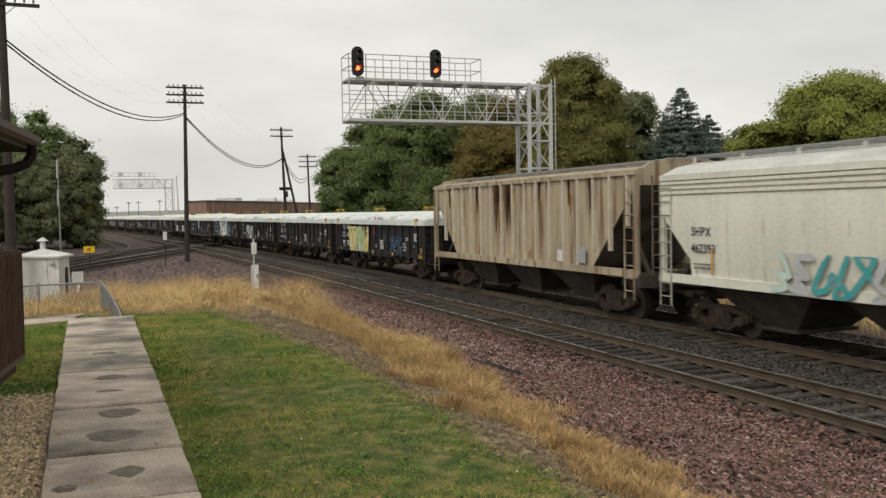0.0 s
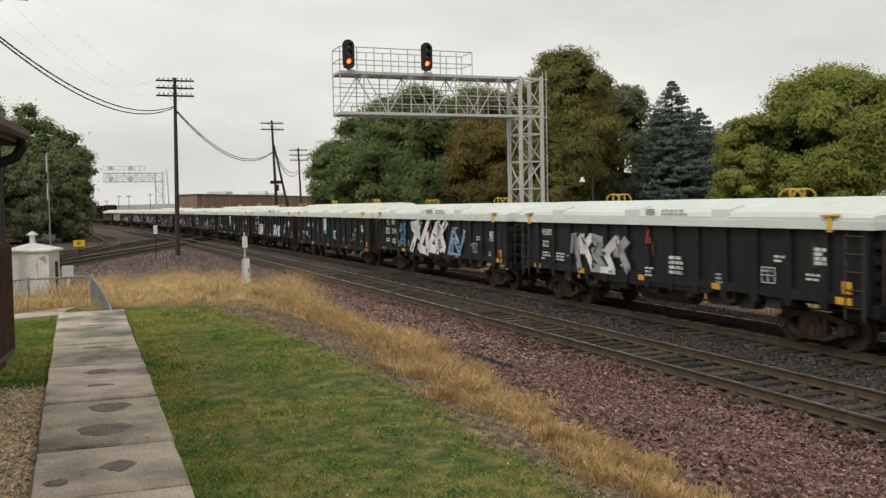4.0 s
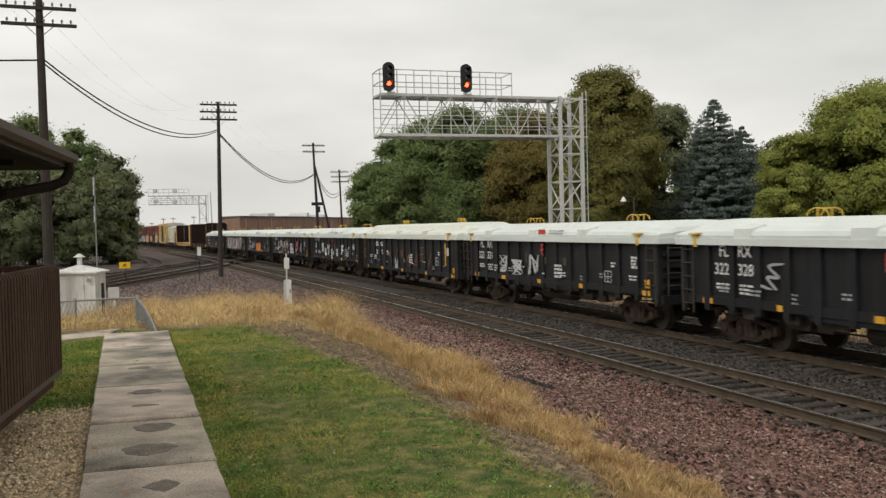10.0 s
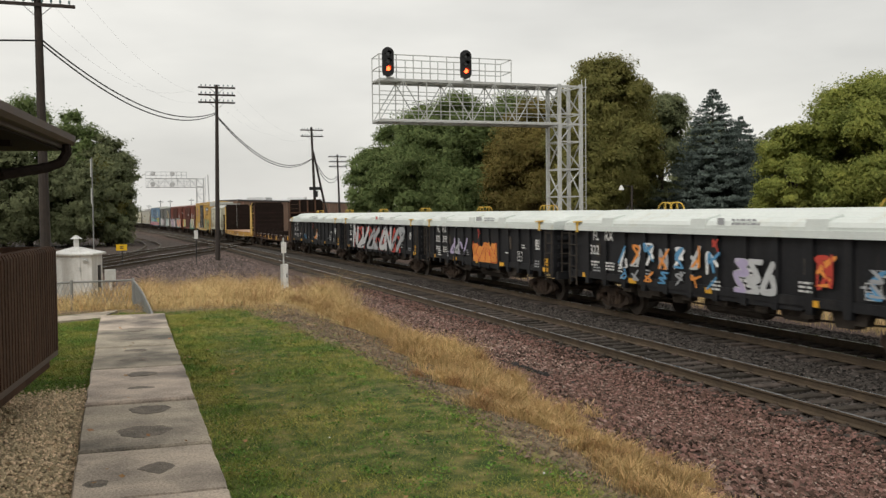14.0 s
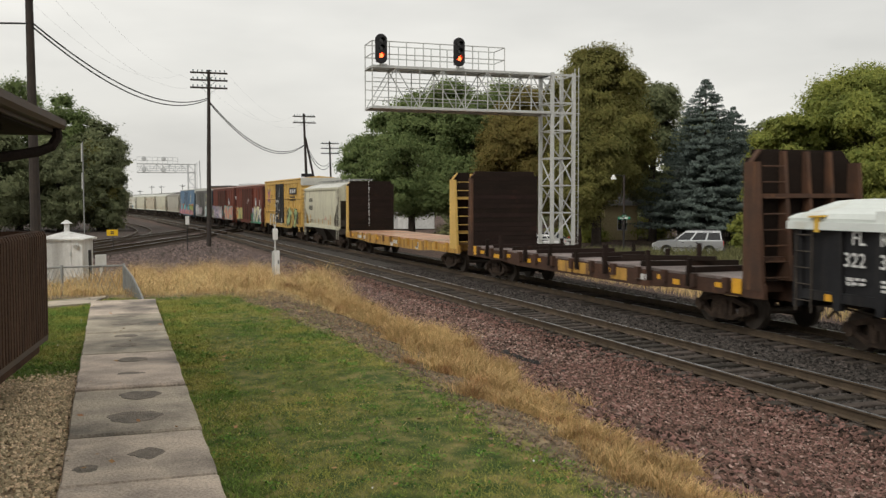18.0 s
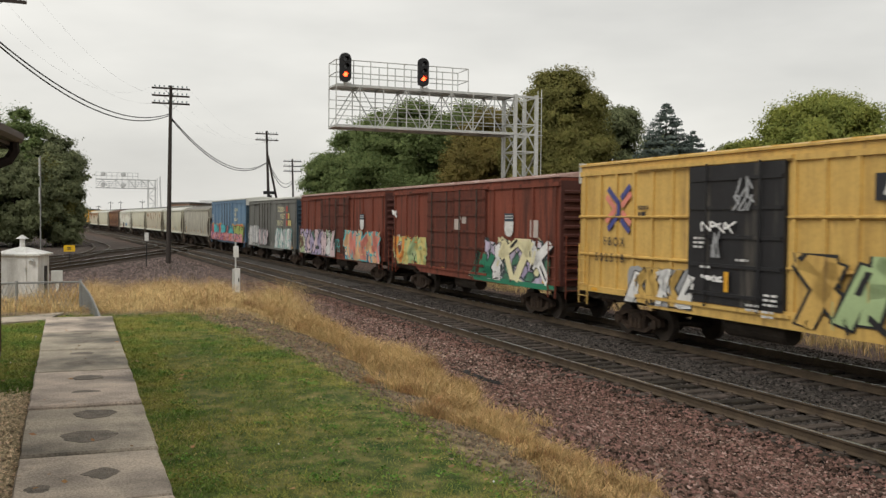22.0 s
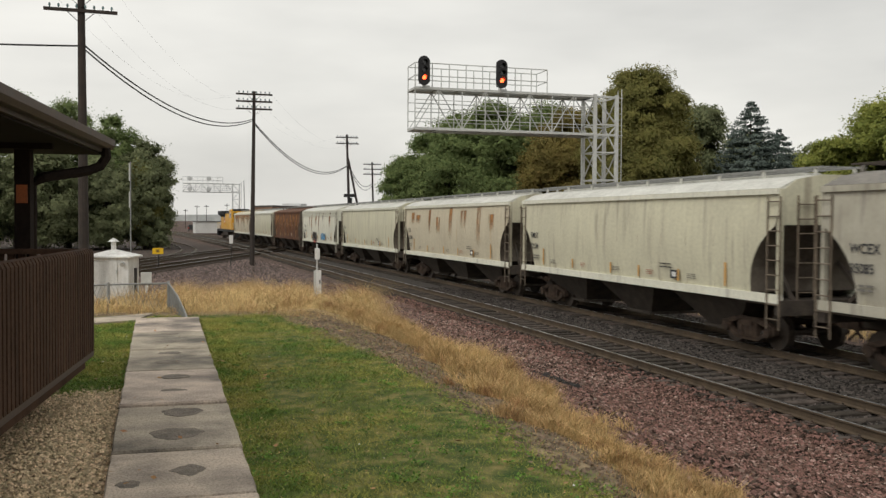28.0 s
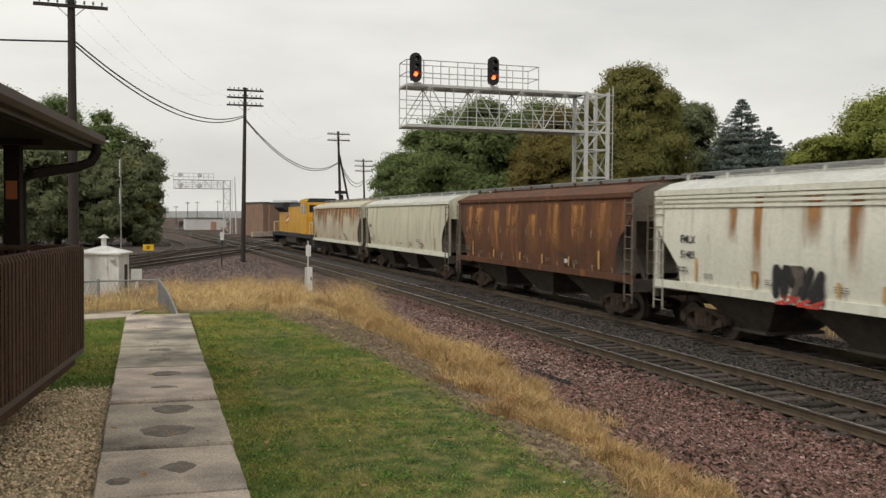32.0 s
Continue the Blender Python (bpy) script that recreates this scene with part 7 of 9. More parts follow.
    for i in range(hoops):
        x = (-a + 3.4) if i == 0 else (a - 3.6)
        hp, zh = Solid(), z1 + h
        if tall:
            for y in (-0.1, 0.1):
                hp.bar((x - 0.28, y, zh - 0.05), (x - 0.15, y, zh + 0.19), 0.036)
                hp.bar((x + 0.28, y, zh - 0.05), (x + 0.15, y, zh + 0.19), 0.036)
                hp.bar((x - 0.16, y, zh + 0.19), (x + 0.16, y, zh + 0.19), 0.036)
                hp.bar((x, y, zh - 0.05), (x, y, zh + 0.19), 0.03)
            hp.bar((x, -0.12, zh + 0.19), (x, 0.12, zh + 0.19), 0.036)
        else:
            for y in (-0.2, 0.2):
                hp.pipe([(x + q, y, zh + z) for q, z in ((-0.37, -0.05), (-0.34, 0.07), (-0.25, 0.16), (-0.1, 0.2), (0.1, 0.2), (0.25, 0.16), (0.34, 0.07), (0.37, -0.05))], 0.014, 6)
                hp.bar((x, y, zh - 0.05), (x, y, zh + 0.2), 0.026)
            hp.bar((x, -0.2, zh + 0.19), (x, 0.2, zh + 0.19), 0.03)
        part("lifting_hoop", hp, "hook_yellow", lid_ob, "yellow lifting hoop")
    for x in (-a + 0.75, a - 0.85):
        ho = Solid().bar((x, -1.69, z1 - 0.18), (x, -1.69, z1 + 0.14), 0.12, 0.03, up=(0, 1, 0))
        ho.bar((x - 0.2, -1.69, z1 + 0.13), (x + 0.22, -1.67, z1 + 0.15), 0.1, 0.04)
        part("clamp", ho, "hook_yellow", lid_ob, "yellow cover clamp")
    ladders(car, [(sx * (a - 0.3), -1.61, 0) for sx in (-1, 1)] + [(sx * (a + 0.13), -1.1 * sx, 90) for sx in (-1, 1)], 1.75, 0.75, "underframe")
    for x in (-a + 1.1, -a + 3.9, -0.2, a - 4.4, a - 0.6):
        panel(car, x - 0.2, x + 0.2, z0 + 0.01, z0 + 0.15, "reflector", -1.585)
    panel(car, a - 0.62, a - 0.38, z0 + 0.22, z0 + 0.46, "reflector", -1.6)
    bogies(car, L), couplers(car, L)
    return car, a


def box_car(L, paint, end_tone, top=4.62, ribs=16, door=(-1.0, 1.4), door_paint=None, double=False, roof="roof_pale", end_top=None, high=False, label=""):
    car = thing("box_car", label, "box car", group="cars of the freight train")
    a, z0 = L / 2 - 0.62, 1.12
    part("body", Solid().prism([(-a, z0), (a, z0), (a, top - 0.1), (-a, top - 0.1)], -1.5, 1.5), paint, car)
    rf = Solid().prism([(-1.56, top - 0.09), (-1.56, top - 0.04), (-0.8, top + 0.08), (0, top + 0.13), (0.8, top + 0.08), (1.56, top - 0.04), (1.56, top - 0.09)], -a - 0.03, a + 0.03, "x")
    for k in range(14):
        x = -a + 0.3 + k * (2 * a - 0.6) / 13
        rf.bar((x, -1.5, top - 0.03), (x, 0, top + 0.14), 0.06)
    part("roof", rf, roof, car)
    d0, d1 = door
    rib_key = "box_rib_%s_%.2f" % (paint, top)
    for i in range(ribs):
        x = -a + 0.25 + (2 * a - 0.5) * i / (ribs - 1)
        if d0 - 0.1 < x < d1 + 0.1:
            continue
        for y in (-1.525, 1.525):
            part("side_post", shared(rib_key, lambda: Solid().prism([(-0.05, z0 + 0.1), (0.05, z0 + 0.1), (0.05, top - 0.32), (-0.05, top - 0.32)], -0.03, 0.03), paint), None, car, at=pose(x, y, 0))
    for y in (-1.53, 1.53):
        sill = Solid().prism([(-a, z0), (-a + 3.0, z0), (-a + 3.6, z0 - 0.2), (a - 3.6, z0 - 0.2), (a - 3.0, z0), (a, z0), (a, z0 + 0.16), (-a, z0 + 0.16)], y - 0.04, y + 0.04)
        part("side_sill", sill, paint, car)
        part("top_chord", Solid().span(-a, a, y - 0.03, y + 0.03, top - 0.36, top - 0.24), paint, car)
    for z in (2.15, 3.2) if high else ():
        for x0, x1 in ((-a, d0 - 0.06), (d1 + 0.06, a)):
            part("belt_rail", Solid().prism([(-1.5, z - 0.05), (-1.585, z), (-1.585, z + 0.03), (-1.5, z + 0.06)], x0, x1, "x"), paint, car)
    leaves = [(d0, d1)] if not double else [(d0, (d0 + d1) / 2 - 0.02), ((d0 + d1) / 2 + 0.02, d1)]
    for l0, l1 in leaves:
        dr = Solid().span(l0, l1, -1.6, -1.5, z0 + 0.12, top - 0.34)
        ob = part("door", dr, door_paint or paint, car)
        for k in range(5):
            z = z0 + 0.35 + k * (top - z0 - 1.0) / 4
            part("door_rib", Solid().span(l0 + 0.05, l1 - 0.05, -1.64, -1.6, z - 0.04, z + 0.04), door_paint or paint, ob)
        for x in (l0 + 0.22 * (l1 - l0), l0 + 0.78 * (l1 - l0)):
            part("lock_bar", Solid().rod((x, -1.66, z0 + 0.05), (x, -1.66, top - 0.3), 0.025, n=6), "underframe" if double else (door_paint or paint), ob)
    for zr in (z0 + 0.02, top - 0.32):
        part("door_rail", Solid().span(d0 - 2.2, d1 + 0.2, -1.62, -1.53, zr, zr + 0.08), paint, car)
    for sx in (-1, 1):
        e = part("end_wall", Solid().span(sx * (a + 0.01) - 0.02, sx * (a + 0.01) + 0.02, -1.5, 1.5, z0, top - 0.2), end_tone, car, "corrugated steel end")
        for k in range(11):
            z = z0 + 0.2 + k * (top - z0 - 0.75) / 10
            part("end_rib", shared("box_end_rib_" + end_tone, lambda: Solid().prism([(-0.1, 0), (0, -0.09), (0.1, -0.03), (0.1, 0.03), (0, 0.09)], -1.4, 1.4), end_tone), None, e, at=pose(sx * a, 0, z, 0, 0, 0 if sx > 0 else 180))
        if end_top:
            part("end_cap", Solid().span(sx * (a + 0.06) - 0.06, sx * (a + 0.06) + 0.06, -1.52, 1.52, top - 0.55, top + 0.02), end_top, car)
    ladders(car, [(sx * (a - 0.32), -1.6, 0) for sx in (-1, 1)] + [(sx * (a + 0.16), -1.15 * sx, 90) for sx in (-1, 1)], 1.9 if not high else 1.7, 0.75, paint)
    part("underframe", Solid().span(-a, a, -1.35, 1.35, z0 - 0.16, z0 - 0.02).span(-L / 2 + 0.5, L / 2 - 0.5, -0.25, 0.25, 0.74, 1.0).rod((-1.4, -0.9, 0.72), (0.6, -0.9, 0.72), 0.24, n=12), "underframe", car)
    for x in (-a + 0.9, -a + 3.2, -1.6, 1.9, a - 3.0, a - 0.8):
        panel(car, x - 0.16, x + 0.16, z0 + 0.03, z0 + 0.12, "reflector", -1.575)
    bogies(car, L, L / 2 - 2.9), couplers(car, L)
    return car, a


def bulkhead_flat(L, paint, board, deck, brace, label="", insets=(0.4, 0.6), loaded=False):
    car = thing("bulkhead_flat_car", label, "flat car", group="cars of the freight train")
    a, z = L / 2 - 0.55, 1.22
    fr = Solid()
    for y in (-1.42, 1.42):
        fr.prism([(-a, z - 0.05), (a, z - 0.05), (a, z - 0.38), (a - 3.4, z - 0.4), (a - 5.0, z - 0.49), (-a + 5.0, z - 0.49), (-a + 3.4, z - 0.4), (-a, z - 0.38)], y - 0.05, y + 0.05)
    fr.span(-L / 2 + 0.5, L / 2 - 0.5, -0.3, 0.3, 0.7, z - 0.05)
    for k in range(11):
        x = -a + 0.8 + k * (2 * a - 1.6) / 10
        fr.span(x - 0.06, x + 0.06, -1.4, 1.4, z - 0.3, z - 0.06)
    part("frame", fr, paint, car)
    n = 46
    w = (2 * a - 1.4) / n
    for i in range(n):
        part("deck_board", shared("deck_%s_%.2f" % (deck, w), lambda: Solid().span(-w / 2 + 0.008, w / 2 - 0.008, -1.44, 1.44, -0.04, 0.03), deck), None, car, at=pose(-a + 0.7 + w * (i + 0.5), 0, z))
    for i in range(13):
        x = -a + 1.3 + i * (2 * a - 2.6) / 12
        part("stake_pocket", shared("pocket_" + paint, lambda: Solid().span(-0.09, 0.09, -0.06, 0.06, -0.3, 0.02), paint), None, car, at=pose(x, -1.52, z))
    for sx, inset in zip((-1, 1), insets):
        xb = a - inset
        bh = part("bulkhead", Solid().prism([(-1.46, z), (1.46, z), (1.46, z + 2.75), (1.2, z + 3.02), (-1.2, z + 3.02), (-1.46, z + 2.75)], sx * xb - 0.03, sx * xb + 0.03, "x"), board, car)
        for k in range(16):
            half = 1.47 if k < 15 else 1.3
            part("board", shared("board_%s_%.2f" % (board, half), lambda: Solid().span(-0.03, 0.03, -half, half, -0.088, 0.088), board), None, bh, at=pose(sx * (xb - 0.065), 0, z + 0.12 + k * 0.187))
        deep = min(0.75, inset - 0.05)
        for y in (-1.43, 1.43):
            q = xb - 0.1 if y < 0 else xb + 0.03
            part("side_brace", Solid().prism([(sx * q, z - 0.2), (sx * (xb + deep), z - 0.2), (sx * (xb + deep * 0.6), z + 2.72), (sx * q, z + 2.72)], y - 0.05, y + 0.05), brace, bh)
        part("corner_brace", Solid().bar((sx * (xb + 0.08), -1.46, z + 2.7), (sx * (xb + 0.08), -1.2, z + 3.0), 0.14, 0.05), brace, bh)
        for y in (-0.55, 0.1, 0.75):
            part("upright", Solid().prism([(sx * (xb + 0.03), z), (sx * (xb + deep * 0.8), z), (sx * (xb + 0.16), z + 2.98), (sx * (xb + 0.03), z + 2.98)], y - 0.05, y + 0.05), brace, bh)
        for zz in (z + 0.5, z + 1.95):
            part("cross_bar", Solid().span(min(sx * (xb + 0.04), sx * (xb + 0.3)), max(sx * (xb + 0.04), sx * (xb + 0.3)), -1.42, 1.42, zz - 0.05, zz + 0.05), brace, bh)
        for k in range(8):
            part("rung", shared("rung_" + brace, lambda: Solid().rod((0, -0.3, 0), (0, 0.3, 0), 0.02, n=5), brace), None, bh, at=pose(sx * (xb + deep * (0.98 - 0.045 * k)), -1.05, z + 0.1 + 0.36 * k))
    for k in range(7):
        x = -a + 1.6 + k * (2 * a - 3.2) / 6
        panel(car, x - 0.2, x + 0.2, z - 0.24, z - 0.12, "reflector", -1.475)
    if loaded:
        for k, (x, skew) in enumerate(((-6.4, 0.2), (-4.9, -0.1), (-2.6, 0.15), (-0.3, -0.2), (1.9, 0.1), (4.2, 0.25), (6.3, -0.1))):
            part("bearer", Solid().bar((x - skew, -1.4, z + 0.1), (x + skew, 1.4, z + 0.1), 0.16, 0.14), "bulkhead_brown", car, "dark timber bearer laid across the deck")
        for k, (x, tilt, hgt) in enumerate(((-6.9, 0.05, 0.35), (-5.5, -0.05, 0.55), (-3.4, 0.02, 0.3), (-1.5, 0.1, 0.4), (0.45, -0.04, 0.3), (2.2, 0.02, 0.55), (4.6, -0.08, 0.5), (6.4, 0.05, 0.4))):
            part("stake", Solid().bar((x, -1.56, z - 0.3), (x + tilt, -1.56, z + hgt), 0.12, 0.09), "bulkhead_brown", car, "short rusty side stake")
            part("stake", Solid().bar((x + 0.2, 1.56, z - 0.3), (x + 0.2 - tilt, 1.56, z + hgt), 0.12, 0.09), "bulkhead_brown", car, "short rusty side stake")
        part("loose_beam", Solid().bar((2.6, -1.2, z + 0.22), (4.7, 0.5, z + 0.24), 0.13, 0.12), "bulkhead_brown", car)
    bogies(car, L, L / 2 - 2.6), couplers(car, L)
    return car, a


def locomotive(L):
    car = thing("diesel_locomotive", "yellow and grey diesel locomotive pushing at the train's end", "locomotive", group="cars of the freight train")
    a = L / 2 - 0.6
    part("frame", Solid().span(-a, a, -1.5, 1.5, 1.25, 1.6).span(-a, -a + 0.12, -1.5, 1.5, 0.5, 1.3).span(a - 0.12, a, -1.5, 1.5, 0.5, 1.3), "loco_grey", car)
    part("fuel_tank", Solid().prism([(-1.4, 1.25), (1.4, 1.25), (1.4, 0.75), (1.0, 0.4), (-1.0, 0.4), (-1.4, 0.75)], -2.6, 2.6, "x"), "underframe", car)
    hood = part("hood", Solid().prism([(-0.95, 1.6), (0.95, 1.6), (0.95, 4.05), (0.7, 4.3), (-0.7, 4.3), (-0.95, 4.05)], -a + 0.9, a - 5.0, "x"), "loco_yellow", car)
    for k in range(13):
        x = -a + 1.6 + k * (2 * a - 7.2) / 12
        part("hood_door", Solid().span(x - 0.5, x + 0.5, -0.985, -0.95, 1.9, 3.5), "loco_yellow", hood)
    part("hood_roof", Solid().prism([(-0.97, 4.04), (0.97, 4.04), (0.72, 4.33), (-0.72, 4.33)], -a + 0.88, a - 5.0, "x"), "loco_grey", car)
    part("radiator", Solid().prism([(-0.97, 3.55), (-1.5, 4.0), (-1.5, 4.5), (1.5, 4.5), (1.5, 4.0), (0.97, 3.55)], -a + 1.0, -a + 6.2, "x"), "loco_grey", car, "dark flared radiator housing")
    part("exhaust", Solid().span(-0.6, 1.4, -0.5, 0.5, 4.3, 4.6), "dark_metal", car)
    cab = part("cab", Solid().prism([(a - 5.0, 1.6), (a - 2.3, 1.6), (a - 2.3, 3.1), (a - 2.5, 4.35), (a - 2.8, 4.6), (a - 4.8, 4.6), (a - 5.0, 4.4)], -1.5, 1.5), "loco_yellow", car)
    part("cab_roof", Solid().prism([(-1.5, 4.3), (-1.1, 4.68), (1.1, 4.68), (1.5, 4.3)], a - 5.02, a - 2.5, "x"), "loco_grey", car)
    for x in (a - 4.5, a - 3.45):
        part("side_window", Solid().span(x, x + 0.8, -1.515, -1.48, 3.35, 4.1), "dark_glass", cab)
    part("windscreen", Solid().span(a - 2.42, a - 2.36, -1.2, 1.2, 3.35, 4.1), "dark_glass", cab)
    part("nose", Solid().prism([(a - 2.3, 1.6), (a - 0.9, 1.6), (a - 1.0, 2.9), (a - 2.3, 3.2)], -0.9, 0.9), "loco_yellow", car)
    for k, (m, z) in enumerate((("spray_red", 2.35), ("spray_white", 2.6), ("spray_red", 2.85), ("spray_blue", 3.15))):
        part("emblem", Solid().prism([(-1.3, z), (0.1, z + 0.25), (0.1, z + 0.42), (-1.3, z + 0.17)], -1.0 - 0.004 * k, -0.99), m, hood, "waving striped emblem", at=pose(-a + 6.6, 0, 0))
    for y in (-1.45, 1.45):
        rl = Solid()
        for k in range(12):
            x = -a + 0.3 + k * (2 * a - 4.2) / 11
            rl.rod((x, y, 1.6), (x, y, 2.6), 0.02, n=5)
        rl.pipe([(-a + 0.3, y, 2.6), (a - 5.0, y, 2.6)], 0.022)
        part("handrail", rl, "hook_yellow", car)
    for sx in (-1, 1):
        rl = Solid()
        for y in (-1.4, -0.5, 0.5, 1.4):
            rl.rod((sx * (a - 0.08), y, 1.5), (sx * (a - 0.08), y, 2.6), 0.025, n=5)
        rl.pipe([(sx * (a - 0.08), -1.4, 2.6), (sx * (a - 0.08), 1.4, 2.6)], 0.025)
        rl.pipe([(sx * (a - 0.08), -1.4, 2.6), (sx * (a - 0.9), -1.48, 2.6), (sx * (a - 0.9), -1.48, 1.5)], 0.025)
        part("end_rail", rl, "white_metal", car)
        st = Solid()
        for k in range(4):
            st.span(min(sx * (a - 0.75), sx * (a - 0.2)), max(sx * (a - 0.75), sx * (a - 0.2)), -1.5, -1.1, 0.45 + 0.28 * k, 0.5 + 0.28 * k)
        part("step", st, "loco_grey", car)
    for x in (-a + 3.7, a - 3.7):
        b = part("bogie", Solid().span(x - 2.0, x + 2.0, -1.12, -0.98, 0.4, 0.85).span(x - 2.0, x + 2.0, 0.98, 1.12, 0.4, 0.85).span(x - 1.7, x + 1.7, -0.9, 0.9, 0.5, 1.1), "bogie_steel", car)
        for q in (-1.7, 0, 1.7):
            part("wheelset", shared("wheelset", make_wheelset, "wheel_steel"), None, b, at=pose(x + q, 0, 0.5))
    couplers(car, L)
    return car, a

# ---- the cars in their order, from the first that is seen to the pushing locomotive ----
TRAIN = []


def add(built, s0, s1):
    car, a = built
    TRAIN.append((car, (s0 + s1) / 2, s1 - s0))
    car.matrix_basis = car_pose((s0 + s1) / 2, s1 - s0, 0)
    return car, a


def marked_gondola(s0, s1, code, number, cover="cover_white", tall=False, seed=0, label="black steel gondola car with a white cover and white lettering", split=True):
    car, a = add(gondola_car(s1 - s0, cover, tall, label=label), s0, s1)
    r = random.Random(seed)
    if split:
        letters(code[:2], 0.39, "letter_white", car, -a + 1.62, 2.2, y=-1.605), letters(code[2:], 0.39, "letter_white", car, -a + 2.34, 2.2, y=-1.605)
        letters(number[:3], 0.39, "letter_white", car, -a + 1.42, 1.77, y=-1.605), letters(number[3:], 0.39, "letter_white", car, -a + 2.34, 1.77, y=-1.605)
    else:
        big = 0.27
        if number == "59":
            letters(code, 0.34, "letter_white", car, -a + 2.72, 1.88, y=-1.605), letters(number, 0.34, "letter_white", car, -a + 3.95, 1.88, y=-1.605)
        elif " " in number:
            letters("KX", 0.36, "letter_white", car, -3.65 - 0.5, 2.05, y=-1.605), bars(car, -5.1, 2.3, 0.5, 2, h=0.1, gap=0.13, seed=3)
            for k, two in enumerate(number.split()):
                letters(two, 0.34, "letter_white", car, -5.1 + 1.05 * k, 1.62, y=-1.605)
        else:
            letters(code, big, "letter_white", car, -a + 1.5, 2.08, y=-1.605)
            letters(number, big, "letter_white", car, -a + 1.5, 1.72, y=-1.605)
    if not tall:
        graffiti(car, -0.06, 0.16, 2.0, 2.4, ["spray_red"], "spray_red", seed, n=1, y=-1.6, width=0.03, name="red_mark")
    bars(car, -a + 1.5, 1.56, 0.5, 2, seed=seed), bars(car, -a + 2.4, 1.56, 0.5, 3, seed=seed + 1)
    bars(car, a - 1.35, 2.1, 0.32, 4, seed=seed + 2, h=0.07), bars(car, a - 2.5, 1.9, 0.3, 2, seed=seed + 3)
    bx = a - 2.9
    f = Solid()
    for p in ((bx, bx + 0.42, 1.3, 1.32), (bx, bx + 0.42, 1.62, 1.64), (bx, bx + 0.02, 1.3, 1.64), (bx + 0.4, bx + 0.42, 1.3, 1.64), (bx, bx + 0.42, 1.46, 1.475), (bx + 0.2, bx + 0.215, 1.3, 1.64)):
        f.span(p[0], p[1], -1.605, -1.6, p[2], p[3])
    part("stencil_frame", f, "letter_white", car)
    bars(car, 1.0, 1.72, 0.55, 4, seed=seed + 5, h=0.075, gap=0.12)
    low = 1.2 if tall else 1.34
    for k in range(9):
        x = -a + 1.6 + k * (2 * a - 3.2) / 8 + r.uniform(-0.2, 0.2)
        bars(car, x, low + r.uniform(0.0, 0.25), r.uniform(0.14, 0.42), r.choice([1, 1, 2, 3]), r.choice(["letter_white", "spray_grey", "spray_grey"]), h=0.045, seed=seed + 60 + k)
        if r.random() < 0.35:
            panel(car, x + 0.1, x + r.uniform(0.25, 0.45), low + 0.35, low + r.uniform(0.55, 0.9), r.choice(["bogie_steel", "underframe", "end_grime"]), -1.545, "worn_patch", 0.003)
    lid = next(o for o in car.children if o.name.startswith("cover"))
    if cover == "cover_white":
        part("sticker", Solid().span(-0.1 + r.uniform(-0.4, 0.4), 0.45, -1.652, -1.645, 2.72, 2.88), r.choice(["spray_grey", "spray_red", "spray_grey"]), lid)
        bars(lid, 0.75, 2.86, 1.1, 2, "spray_grey", y=-1.648, seed=seed + 8)
    return car, a


# 0: white hopper with fluted upper sides
car, a = add(hopper_car(16.96, "hopper_white", "wedge", stripe=True, label="white covered hopper car with teal graffiti and dark lettering"), 4.67, 21.63)
letters("SHPX", 0.3, "letter_black", car, -a + 1.3, 2.4, y=-1.612, spread=1.1), letters("462393", 0.3, "letter_black", car, -a + 1.3, 2.0, y=-1.612, spread=1.05)
bars(car, -a + 1.4, 1.75, 0.8, 2, "letter_grey", seed=4)
graffiti(car, -a + 4.3, -a + 10.6, 1.24, 2.1, ["spray_teal", "spray_pale", "spray_mint", "spray_teal"], "spray_grey", 2, n=9, y=-1.64, width=0.085, rim=0.35, soft=True)
# 1: tan ribbed hopper
car, a = add(hopper_car(16.46, "hopper_tan", "straight", "hopper_tan", ribs=17, sill_paint="hopper_tan", post="hopper_tan", label="tan ribbed covered hopper car with brown rust streaks"), 21.36, 37.82)
panel(car, a - 3.0, a - 2.55, 1.5, 1.95, "spray_grey", -1.63, "sticker"), panel(car, a - 4.3, a - 3.95, 1.5, 1.85, "letter_white", -1.63, "stencil")
for k, (x, w) in enumerate(((-1.5, 0.42), (-1.2, 0.36), (-0.5, 0.42), (-0.25, 0.36), (0.75, 0.3), (1.9, 0.15), (2.6, 0.2), (3.9, 0.12), (5.2, 0.2), (-4.6, 0.15), (-3.2, 0.15), (-6.0, 0.12))):
    rust_run(car, x, 4.02, 0.6 + 4.4 * w, w, "hopper_brown", -1.528, 300 + k, 2.5)
    rust_run(car, x + 0.1, 3.6, 0.5 + 4.6 * w, w * 1.2, "hopper_rust_patch", -1.524, 340 + k, 1.2)
# 2 to 16: gondolas
marks = [(37.82, 53.75, "FLRX", "322419"), (53.75, 70.19, "FLRX", "322513")]
G = [marked_gondola(s0, s1, c, n, seed=11 + 7 * i) for i, (s0, s1, c, n) in enumerate(marks)]
graffiti(G[0][0], -G[0][1] + 2.9, -G[0][1] + 6.4, 1.05, 2.35, ["spray_green", "spray_yellow", "spray_green"], "spray_rust", 5, soft=True, width=0.16, rim=0.5, back="piece_moss")
graffiti(G[0][0], 2.6, 4.3, 1.15, 1.95, ["spray_black"], "spray_blue", 9, n=2, width=0.1, soft=True, rim=1.0)
car, a = marked_gondola(70.19, 85.9, "FLRX", "322", seed=31, split=False)
graffiti(car, -a + 3.4, -a + 6.4, 1.1, 2.2, ["spray_grey", "spray_white"], "spray_black", 19, n=4)
